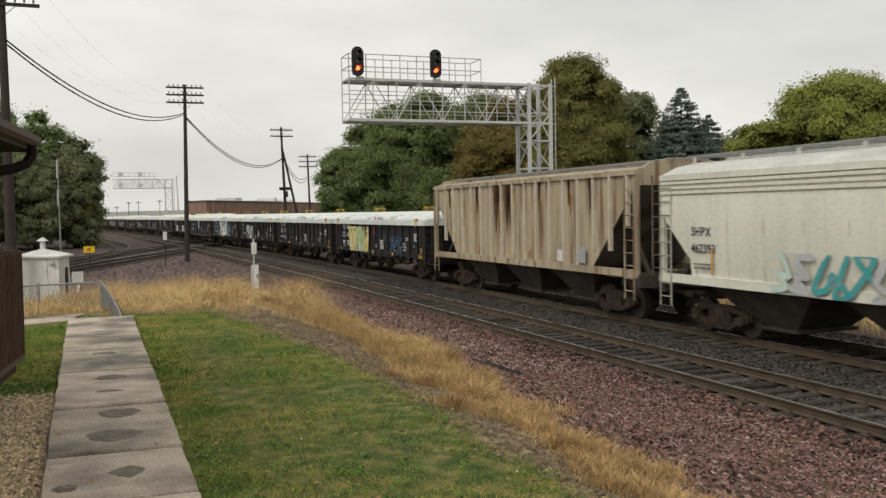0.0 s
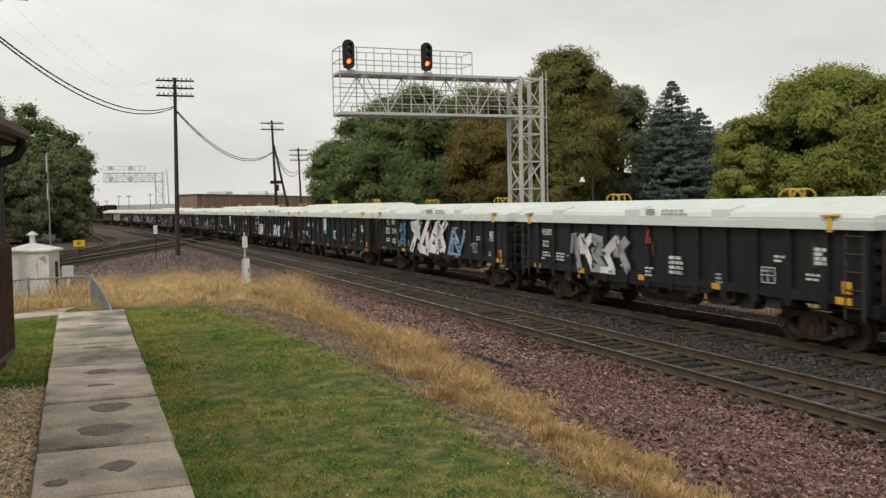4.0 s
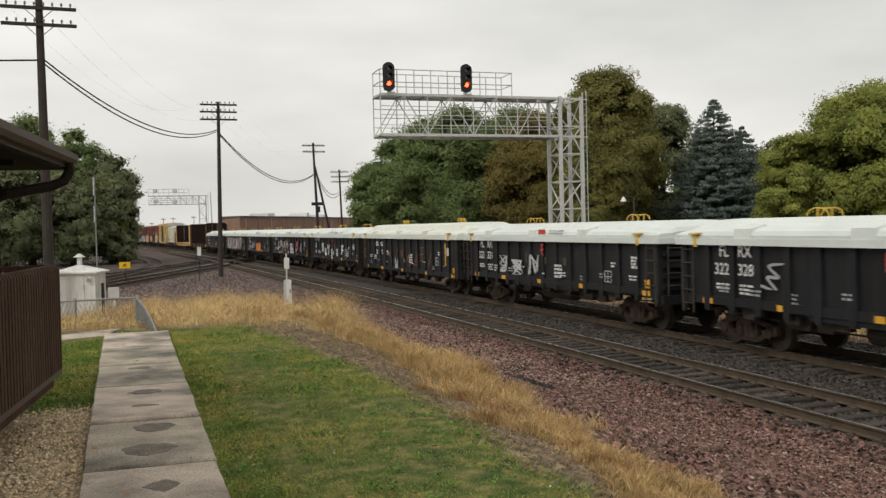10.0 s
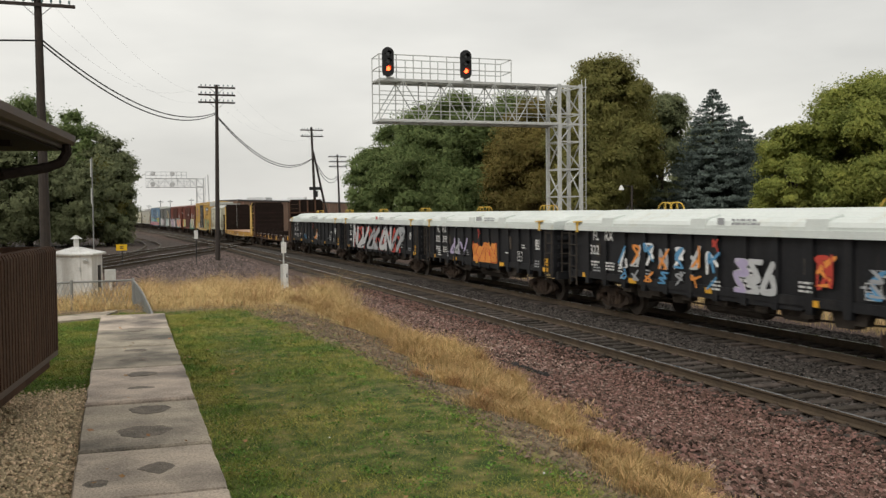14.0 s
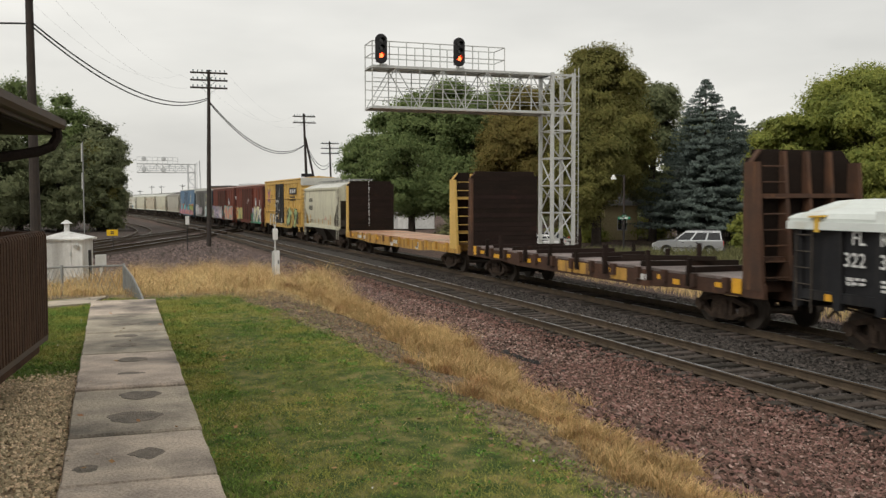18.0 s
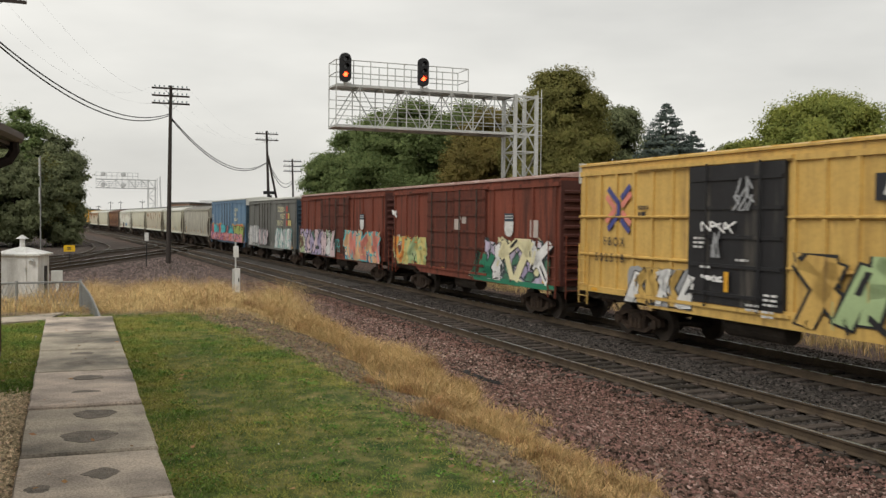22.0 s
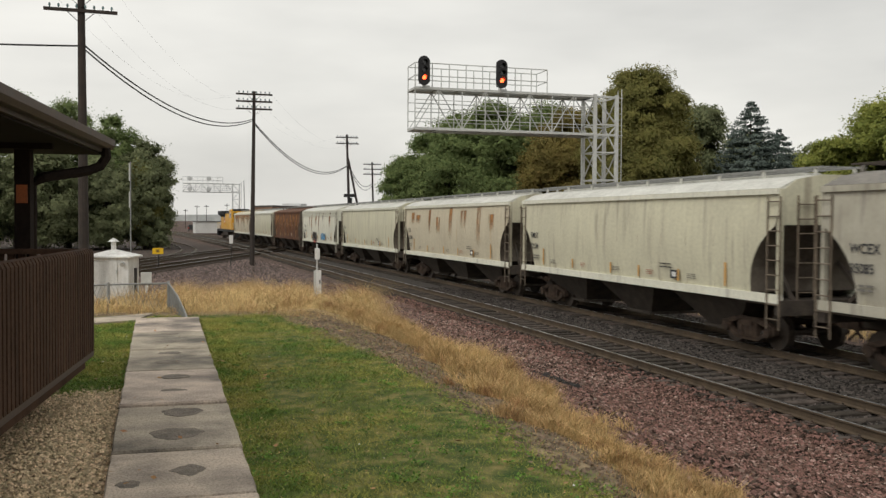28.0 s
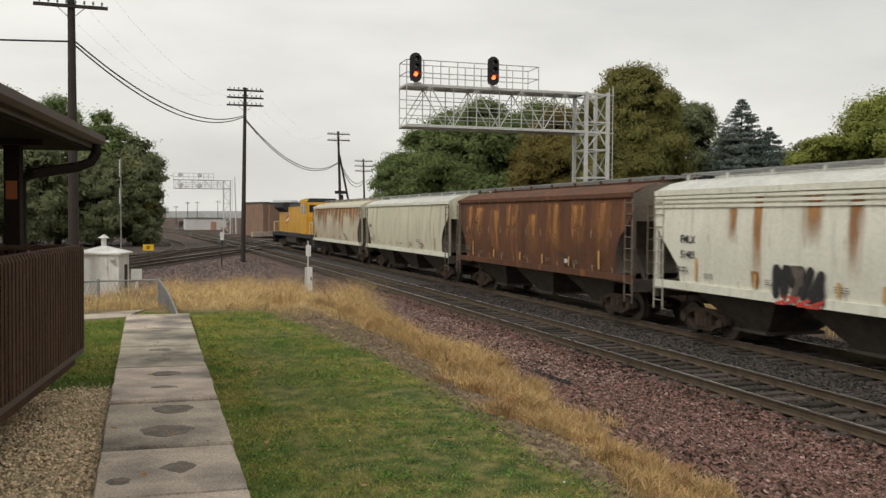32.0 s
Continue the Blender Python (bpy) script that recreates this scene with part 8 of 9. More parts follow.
car, a = marked_gondola(85.9, 101.63, "FLRX", "322314", seed=32)
graffiti(car, -a + 5.0, -a + 9.2, 0.98, 2.5, ["spray_white"], "spray_black", 13, n=3, width=0.24, rim=0.5)
for k in range(3):
    doodle(car, -a + 3.9, 1.25 + 0.32 * k, 0.62, 0.42, ["spray_blue", "spray_black", "spray_blue"], 15 + 4 * k)
graffiti(car, -a + 9.2, -a + 11.0, 1.1, 2.2, ["spray_blue"], "spray_white", 16, width=0.08)
TALL = "black gondola car with a domed cream cover and teal panel"
for s0, s1, number, dx, sd in ((101.63, 118.22, "59", 0.7, 41), (133.46, 150.22, "9952", 0.85, 43)):
    car, a = marked_gondola(s0, s1, "JOLX" if sd == 41 else "OJLX", number, "cover_cream", True, sd, TALL, split=False)
    part("placard", Solid().span(-a + 6.0 + dx, -a + 6.58 + dx, -1.612, -1.6, 1.5, 2.4), "spray_teal", car, "teal panel with a pale top")
    part("placard", Solid().span(-a + 6.0 + dx, -a + 6.58 + dx, -1.617, -1.612, 1.74, 2.4), "letter_white", car)
    graffiti(car, -a + 6.1 + dx, -a + 6.33 + dx, 1.85, 2.25, ["spray_teal"], "spray_teal", sd, n=1, width=0.05, y=-1.621)
    panel(car, -a + 0.3, -a + 0.55, 1.2, 1.42, "reflector", -1.6)
car, a = marked_gondola(118.22, 133.46, "FLRX", "322583", seed=51)
graffiti(car, -a + 2.7, -a + 4.9, 1.05, 1.85, ["spray_pink", "spray_white", "spray_green", "spray_white", "spray_red"], "spray_pale", 23, n=4, soft=True, width=0.11, rim=0.5)
graffiti(car, -a + 8.2, -a + 10.2, 1.05, 1.85, ["spray_white"], "spray_blue", 24, n=2, width=0.14)
car, a = marked_gondola(150.22, 165.32, "FLRX", "322328", seed=61)
graffiti(car, -a + 3.3, -a + 3.9, 1.5, 2.1, ["spray_grey"], "spray_grey", 25, n=1, width=0.06)
graffiti(car, a - 4.8, a - 3.9, 1.25, 2.0, ["spray_grey"], "spray_white", 26, n=2, width=0.09)
car, a = marked_gondola(165.32, 181.15, "FLRX", "322331", seed=71)
for x, z, w, h, sd in ((4.0, 1.3, 0.7, 0.62, 27), (5.2, 1.25, 0.9, 0.55, 160), (6.7, 1.3, 0.7, 0.7, 170)):
    doodle(car, -a + x, z, w, h, ["spray_pale", "spray_grey", "spray_pale"], sd)
car, a = marked_gondola(181.15, 198.17, "KX", "28 70 95", "cover_cream", True, 81, "black gondola car with a domed cream cover and red scrawls", split=False)
for k, (x, z) in enumerate(((-2.25, 1.5), (-1.15, 1.72), (-0.05, 1.62), (1.0, 1.45), (2.1, 1.5), (3.15, 1.75), (4.3, 1.5))):
    graffiti(car, x - 0.26, x + 0.26, z - 0.32, z + 0.34, ["spray_ochre"], "spray_ochre", 128 + 3 * k, n=1, width=0.028)
doodle(car, -1.15, 0.95, 0.5, 0.5, ["spray_violet", "spray_pale"], 21)
panel(car, a - 1.55, a - 1.42, 1.3, 2.3, "reflector", -1.6), panel(car, -a + 0.4, -a + 0.53, 1.3, 2.3, "reflector", -1.6)
car, a = marked_gondola(198.17, 213.02, "FLRX", "322", seed=91)
for x, z, w, h, sd in ((4.0, 1.45, 0.5, 0.66, 29), (4.85, 1.25, 0.5, 0.5, 30), (5.7, 1.3, 0.55, 0.7, 131), (9.6, 1.4, 0.7, 0.6, 132)):
    doodle(car, -a + x, z, w, h, ["spray_white", "spray_grey", "spray_white"], sd)
bars(car, -a + 6.4, 1.7, 0.5, 5, seed=96, h=0.09, gap=0.125)
letters("E", 0.6, "spray_grey", car, -a + 10.6, 1.35)
graffiti(car, -a + 10.25, -a + 10.6, 1.1, 1.8, ["spray_grey"], "spray_grey", 133, n=1, width=0.05)
car, a = marked_gondola(213.02, 229.78, "FLRX", "322", seed=101)
for k in range(7):
    doodle(car, -a + 3.4 + 0.72 * k, 1.45 + 0.06 * (k % 3), 0.42, 0.62, [("spray_white", "spray_pale", "spray_white", "spray_grey")[k % 4], ("spray_blue", "spray_orange")[k % 2]], 31 + 5 * k)
    graffiti(car, -a + 3.2 + 0.72 * k, -a + 3.6 + 0.72 * k, 1.12, 1.45, [("spray_blue", "spray_grey", "spray_orange")[k % 3]], "spray_grey", 140 + k, n=1, width=0.05)
graffiti(car, -a + 8.6, -a + 10.0, 1.15, 1.95, ["spray_violet", "spray_pale"], "spray_pale", 148, n=2, width=0.1, soft=True, rim=0.6)
doodle(car, -a + 11.6, 1.4, 0.5, 0.75, ["spray_red", "spray_orange", "spray_red"], 149)
doodle(car, -a + 13.0, 1.3, 0.4, 0.6, ["spray_blue", "spray_grey"], 150)
car, a = marked_gondola(229.78, 244.4, "FLRX", "322392", seed=111)
graffiti(car, -a + 3.4, -a + 5.5, 1.3, 2.0, ["spray_violet", "spray_grey"], "spray_black", 33, n=3)
graffiti(car, -a + 6.1, -a + 8.6, 1.1, 1.9, ["spray_orange"], "spray_red", 34, n=3, back="spray_orange", width=0.1)
car, a = marked_gondola(244.4, 260.45, "FLRX", "322425", seed=121)
graffiti(car, -a + 2.6, -a + 12.6, 1.03, 2.3, ["spray_red"], "spray_black", 35, n=10, width=0.1, soft=True)
graffiti(car, -a + 2.5, -a + 12.7, 1.05, 2.35, ["spray_pale", "spray_grey", "spray_pale"], "spray_black", 135, n=7, width=0.2, soft=True, y=-1.635, rim=0.6)
car, a = marked_gondola(260.45, 277.77, "FLRX", "322336", seed=131)
graffiti(car, a - 7.4, a - 6.7, 1.3, 2.0, ["spray_orange"], "spray_orange", 36, n=1, width=0.1)
graffiti(car, -a + 5.2, -a + 5.9, 1.2, 1.6, ["spray_blue"], "spray_grey", 37, n=1, width=0.06)
panel(car, -a + 3.6, -a + 3.85, 1.5, 1.62, "letter_white", -1.6, "sticker")
# 17, 18: empty bulkhead flats
car, a = add(bulkhead_flat(19.47, "flat_brown", "bulkhead_brown", "deck_grey", "bulkhead_rust", "rust-brown bulkhead flat car, empty, with a grey plank deck", insets=(0.3, 0.65), loaded=True), 277.77, 297.24)
for x0, x1 in ((-1.0, -0.05), (0.05, 1.1), (2.38, 3.3)):
    panel(car, x0, x1, 0.80, 1.14, "flat_yellow", -1.478, "painted_panel")
for x0, x1 in ((-6.4, -5.9), (-3.7, -3.1), (5.6, 5.9)):
    panel(car, x0, x1, 0.9, 1.04, "reflector", -1.48)
bars(car, 3.8, 1.06, 0.62, 1, "letter_white", y=-1.48, h=0.16, seed=13)
panel(car, a - 1.1, a - 0.75, 0.9, 1.25, "reflector", -1.5), panel(car, -a + 0.75, -a + 1.1, 0.9, 1.25, "reflector", -1.5)
car, a = add(bulkhead_flat(20.13, "flat_yellow", "bulkhead_brown", "deck_wood", "box_yellow", "yellow bulkhead flat car, empty, with a worn orange plank deck", insets=(0.25, 0.9)), 297.24, 317.37)
bars(car, -6.7, 1.08, 1.7, 1, "letter_white", y=-1.482, h=0.17, seed=6), bars(car, 0.28, 1.06, 0.85, 2, "letter_white", y=-1.482, h=0.08, seed=7), panel(car, 3.9, 4.3, 0.78, 1.1, "letter_white", -1.482, "stencil"), panel(car, 3.98, 4.22, 0.84, 1.04, "letter_black", -1.488, "stencil")
panel(car, -0.2, 0.2, 0.75, 0.95, "letter_white", -1.478, "sticker")
for k in range(18):
    part("paint_tick", Solid().span(-a + 0.345, -a + 0.352, -0.13, -0.09, 1.5 + 0.155 * k, 1.5 + 0.155 * k + 0.05 + 0.05 * (k % 3)), "letter_white", car)
# 19: short white hopper
car, a = add(hopper_car(11.7, "hopper_cream", "wedge", bays=2, label="short cream-white covered hopper car with black lettering"), 317.37, 329.07)
letters("AOKX", 0.42, "letter_black", car, -a + 1.65, 2.95, y=-1.612), letters("493337", 0.42, "letter_black", car, -a + 1.6, 2.42, y=-1.612)
bars(car, -a + 1.9, 1.75, 0.9, 2, "letter_black", seed=8), bars(car, a - 3.6, 2.0, 0.5, 3, "spray_red", seed=12, h=0.03)
# 20: yellow box car
car, a = add(box_car(15.89, "box_yellow", "box_yellow", 4.72, 18, (-2.15, 1.05), "door_black", roof="box_yellow", end_top="roof_pale", high=True, label="yellow ribbed box car with a black door and graffiti"), 329.07, 344.96)
part("logo_panel", Solid().span(a - 4.0, a - 1.45, -1.562, -1.556, 3.52, 4.02), "letter_black", car, "black panel with white bars")
for k in range(3):
    part("logo_bar", Solid().prism([(a - 3.8 + 0.75 * k, 3.62), (a - 3.35 + 0.75 * k, 3.62), (a - 3.2 + 0.75 * k, 3.9), (a - 3.7 + 0.75 * k, 3.9)], -1.57, -1.562), "letter_white", car)
bars(car, a - 3.7, 3.38, 2.0, 2, "letter_black", y=-1.562, h=0.11, gap=0.22, seed=9)
# crossed arms of two chevrons, blue outside and red inside
c0, zc = -a + 2.05, 3.42
for m, (u0, w0), (u1, w1) in (("spray_navy", (-0.52, 0.55), (0.0, 0.16)), ("spray_navy", (0.0, 0.2), (0.0, -0.2)), ("spray_navy", (0.0, -0.16), (-0.52, -0.55)), ("spray_navy", (0.13, 0.28), (0.55, 0.6)), ("spray_navy", (0.13, -0.28), (0.55, -0.6)),
                              ("spray_coral", (-0.6, 0.34), (-0.14, 0.0)), ("spray_coral", (-0.14, 0.0), (-0.6, -0.34)), ("spray_coral", (0.17, 0.08), (0.6, 0.4)), ("spray_coral", (0.17, -0.08), (0.6, -0.4))):
    d = math.hypot(u1 - u0, w1 - w0)
    nx, nz = -0.075 * (w1 - w0) / d, 0.075 * (u1 - u0) / d
    quad = [(c0 + u0 + nx, zc + w0 + nz), (c0 + u0 - nx, zc + w0 - nz), (c0 + u1 - nx, zc + w1 - nz), (c0 + u1 + nx, zc + w1 + nz)]
    part("cross_emblem", Solid().prism(quad, -1.566 if m == "spray_navy" else -1.568, -1.556), m, car, "painted arm of a crossed emblem")
bars(car, -a + 3.0, 3.5, 0.42, 2, "letter_black", y=-1.562, h=0.1, gap=0.16, seed=15)
letters("FBOX", 0.32, "letter_black", car, -a + 1.35, 2.44, y=-1.575, spread=1.45), letters("502518", 0.32, "letter_black", car, -a + 0.95, 2.0, y=-1.595, spread=1.6)
graffiti(car, a - 5.8, a - 1.2, 1.0, 2.5, ["box_yellow", "spray_green", "spray_green"], "spray_black", 41, n=4, y=-1.6, width=0.3)
graffiti(car, -a + 2.6, -a + 5.3, 1.0, 1.95, ["spray_grey", "box_yellow", "spray_white"], "spray_black", 42, n=5, y=-1.6, back="spray_grey")
for x0, x1, z0, z1, m, sd in ((-0.5, 0.2, 3.35, 3.7, "spray_grey", 43), (-0.4, 0.15, 3.65, 4.1, "spray_grey", 44), (-1.6, -0.4, 2.85, 3.12, "spray_white", 46), (-1.2, -0.9, 2.3, 2.9, "spray_grey", 47), (-1.5, -0.8, 1.75, 1.9, "spray_white", 48)):
    graffiti(car, x0, x1, z0, z1, [m], m, sd, n=2, y=-1.67, width=0.03)
for x, z, k in ((-1.85, 2.75, 3), (-0.35, 2.3, 1), (0.55, 1.6, 3), (0.0, 1.35, 2), (0.5, 1.25, 2), (-1.6, 2.1, 1)):
    bars(car, x, z, 0.4, k, "letter_white", y=-1.67, h=0.05, gap=0.1, seed=int(90 + 10 * x + z))
# flat black panel: the dark of a recess is given by colour alone
panel(car, a - 0.95, a - 0.62, 1.3, 2.2, "door_black", -1.59, "ladder_recess")
panel(car, -0.75, -0.6, 1.55, 2.0, "reflector", -1.66)
# 21, 22: rust-red box cars
for (s0, s1), sd in (((344.96, 361.44), 1), ((361.44, 378.64), 2)):
    car, a = add(box_car(s1 - s0, "box_red", "end_red", 4.5, 11, (-3.2, 2.4), "box_red_door_shade", True, "roof_pink", label="rust-red double-door box car with bright graffiti along the bottom"), s0, s1)
    panel(car, a - 3.7, a - 3.05, 3.06, 3.32, "end_blue", -1.562, "shield_emblem"), panel(car, a - 3.66, a - 3.09, 3.14, 3.17, "letter_white", -1.57, "shield_bar"), panel(car, a - 3.66, a - 3.09, 3.22, 3.25, "letter_white", -1.57, "shield_bar")
    part("shield_emblem", Solid().prism([(a - 3.7, 3.05), (a - 3.05, 3.05), (a - 3.05, 2.75), (a - 3.12, 2.62), (a - 3.26, 2.55), (a - 3.5, 2.55), (a - 3.63, 2.62), (a - 3.7, 2.75)], -1.568, -1.562), "letter_white", car, "white shield emblem")
    letters("UP", 0.25, "letter_white", car, -a + 0.7, 2.25, y=-1.575) if sd == 1 else None
    panel(car, -a + 0.6, -a + 1.9, 1.45, 2.2, "end_red", -1.566, "stencil_patch", 0.002)
    letters("450910" if sd == 1 else "4504", 0.24, "letter_white", car, -a + 0.7, 1.95, y=-1.575)
    if sd == 1:
        graffiti(car, -a + 0.25, -a + 4.2, 1.15, 2.35, ["spray_green", "spray_orange", "spray_yellow"], "spray_green", 45, n=5, y=-1.585, back="piece_fire")
        graffiti(car, a - 6.3, a - 0.5, 1.05, 2.5, ["spray_cream", "spray_white", "spray_cream"], "spray_black", 46, n=4, y=-1.59, width=0.26, back="piece_lilac", rim=0.6)
        graffiti(car, a - 6.2, a - 4.6, 1.05, 2.0, ["sign_green"], "spray_black", 146, n=2, y=-1.60, width=0.2)
        panel(car, a - 6.2, a - 0.2, 0.95, 1.12, "sign_green", -1.58, "overspray", 0.003)
        for x0, x1, z0, z1 in ((-0.35, 0.2, 2.72, 3.12), (0.05, 0.28, 3.1, 3.3), (0.38, 0.75, 2.95, 3.22)):
            panel(car, x0, x1, z0, z1, "letter_faded", -1.605, "worn_poster", 0.003)
        panel(car, a - 1.9, a - 1.35, 2.55, 3.1, "letter_faded", -1.535, "worn_poster", 0.003)
        graffiti(car, -a + 0.1, -a + 0.6, 3.1, 3.5, ["spray_white"], "spray_white", 48, n=1, y=-1.59, width=0.1)
    else:
        graffiti(car, -a + 0.4, -a + 8.0, 1.0, 2.45, ["spray_blush", "spray_violet", "spray_blush", "spray_white"], "spray_black", 49, n=7, y=-1.68, back="piece_pale")
        panel(car, -a + 0.4, -a + 1.7, 1.05, 2.0, "piece_moss", -1.684, "sprayed_box", 0.002)
        graffiti(car, a - 5.9, a - 0.3, 1.0, 2.5, ["spray_peach", "spray_coral"], "spray_aqua", 50, n=5, y=-1.69, width=0.3, back="piece_peach")
        graffiti(car, 0.2, 1.2, 1.3, 2.0, ["spray_teal"], "spray_black", 51, n=2, y=-1.69, width=0.04)
# 23: grey-green box car with a service name
car, a = add(box_car(16.33, "box_green", "end_blue", 4.42, 9, (-3.4, 0.2), "box_green", True, "roof_pale", label="weathered grey-green box car with cream lettering and pale graffiti"), 378.64, 394.97)
for i, (word, x) in enumerate((("GOLDEN", a - 5.0), ("WEST", a - 4.2), ("SERVICE", a - 5.2))):
    letters(word, 0.47, "spray_cream", car, x, 3.5 - 0.46 * i, y=-1.562)
for i in range(3):
    panel(car, a - 2.55, a - 2.2, 3.5 - 0.46 * i, 3.85 - 0.46 * i, "spray_red", -1.562, "colour_block")
    for k in range(i):
        panel(car, a - 2.05 + 0.45 * k, a - 1.7 + 0.45 * k, 3.5 - 0.46 * i, 3.85 - 0.46 * i, "spray_yellow", -1.562, "colour_block")
graffiti(car, a - 5.6, a - 1.0, 1.05, 2.4, ["spray_white", "spray_pale", "spray_mint"], "spray_teal", 53, n=6, y=-1.59, rim=0.8, back="piece_ice")
graffiti(car, -a + 0.3, -3.5, 1.0, 2.5, ["spray_white", "spray_pale"], "spray_grey", 54, n=6, y=-1.59, back="piece_ice")
graffiti(car, -3.3, 0.1, 1.15, 2.3, ["spray_grey", "spray_blush", "spray_pale"], "spray_black", 55, n=6, y=-1.69, width=0.14, back="piece_grey")
# 24: blue box car
car, a = add(box_car(17.17, "box_blue", "end_blue", 4.62, 10, (-2.4, 2.4), "box_blue", True, "roof_pale", end_top="roof_pale", label="blue box car with red, teal and pink graffiti along the bottom"), 394.97, 412.14)
for k, (m, top, wave) in enumerate((("reflector_old", 2.52, 0.10), ("spray_red", 2.42, 0.10), ("spray_pink", 1.5, 0.12))):
    edge = [(-a + 0.1 + (2 * a - 0.3) * i / 40, top + wave * math.sin(0.9 * i + k) * math.sin(0.37 * i)) for i in range(41)]
    part("sprayed_band", Solid().prism([(a - 0.2, 1.06), (-a + 0.1, 1.06)] + edge, -1.572 - 0.004 * k, -1.57), m, car, "sprayed band with a wavy edge")
graffiti(car, -a + 2.2, a - 4.4, 1.4, 2.45, ["spray_aqua", "spray_aqua", "spray_coral"], "spray_black", 57, n=6, y=-1.69, width=0.2, soft=True, rim=0.8)
graffiti(car, a - 4.3, a - 0.4, 1.15, 2.4, ["spray_lime"], "spray_black", 157, n=4, y=-1.69, width=0.26, back="piece_lime")
graffiti(car, -a + 0.4, a - 0.5, 1.1, 1.75, ["spray_pink", "spray_coral", "spray_pink"], "spray_violet", 58, n=12, y=-1.71, width=0.12, back="piece_pink")
letters("SSI", 0.3, "letter_white", car, -a + 1.2, 2.5, y=-1.59), letters("24383", 0.3, "letter_white", car, -a + 1.1, 2.1, y=-1.595)
graffiti(car, -a + 0.6, -a + 1.4, 2.75, 3.35, ["spray_pale"], "spray_pale", 59, n=2, y=-1.59, width=0.03)
for i, word in enumerate(("GOLDEN", "WEST", "SERVICE")):
    letters(word, 0.36, "spray_cream", car, a - 4.6, 3.6 - 0.4 * i, y=-1.562)
# 25 to 32: hoppers
RUST = {2: ((-6.3, 3.55, 0.7, 0.9), (-5.2, 3.4, 0.5, 1.1), (-3.1, 3.7, 1.3, 0.5), (-1.6, 3.3, 0.9, 0.8), (0.4, 3.75, 1.6, 0.6), (2.3, 3.6, 0.9, 1.0), (4.4, 3.75, 1.8, 0.6), (6.0, 3.4, 0.8, 0.9)),
        4: ((4.75, 3.8, 1.35, 0.75), (4.75, 3.74, 0.9, 0.5), (-3.9, 3.4, 0.9, 0.45), (-2.9, 3.72, 2.3, 0.4), (-1.0, 3.7, 1.2, 0.8), (0.3, 3.7, 2.0, 0.5), (2.0, 3.72, 0.8, 0.6), (5.2, 1.8, 0.4, 0.5), (-3.0, 1.9, 0.5, 0.4)),
        5: ((-6.4, 3.7, 2.1, 1.1), (-5.2, 3.6, 1.5, 1.3), (-3.3, 3.5, 2.0, 1.2), (-1.4, 3.7, 1.6, 1.6), (0.6, 3.3, 1.8, 1.0), (2.4, 3.7, 2.2, 1.4), (4.4, 3.6, 1.5, 1.3), (6.1, 3.7, 2.2, 1.4)),
        7: tuple((-6.9 + 1.15 * k, 3.8, (0.8, 1.5, 1.1, 2.0, 0.7)[k % 5], 1.7) for k in range(13))}
HOP = [(412.14, 429.82, "hopper_grey", "round", "roof_dirty", "WCEX", "35085", "grimy grey covered hopper car with a dark roof", False),
       (429.82, 446.91, "hopper_cream", "round", "roof_pale", "FMLX", "12124", "cream covered hopper car with smooth curved sides", False),
       (446.91, 464.46, "hopper_rusty", "round", "roof_pale", "TILX", "506600", "cream covered hopper car with orange rust stains", False),
       (464.46, 481.72, "hopper_cream", "round", "roof_pale", "FMLX", "12145", "cream covered hopper car with smooth curved sides", False),
       (481.98, 498.85, "hopper_white", "wedge", "roof_pale", "FMLX", "51485", "white covered hopper car with fluted upper sides and rust", True),
       (498.59, 515.99, "hopper_brown", "round", "hopper_brown", "", "", "rust-brown covered hopper car with pale streaks", False),
       (515.99, 533.9, "hopper_cream", "round", "roof_pale", "FMLX", "", "cream covered hopper car with smooth curved sides", False),
       (533.9, 551.8, "hopper_rusty", "round", "hopper_rusty", "", "", "pale covered hopper car with orange rust along the top", False)]
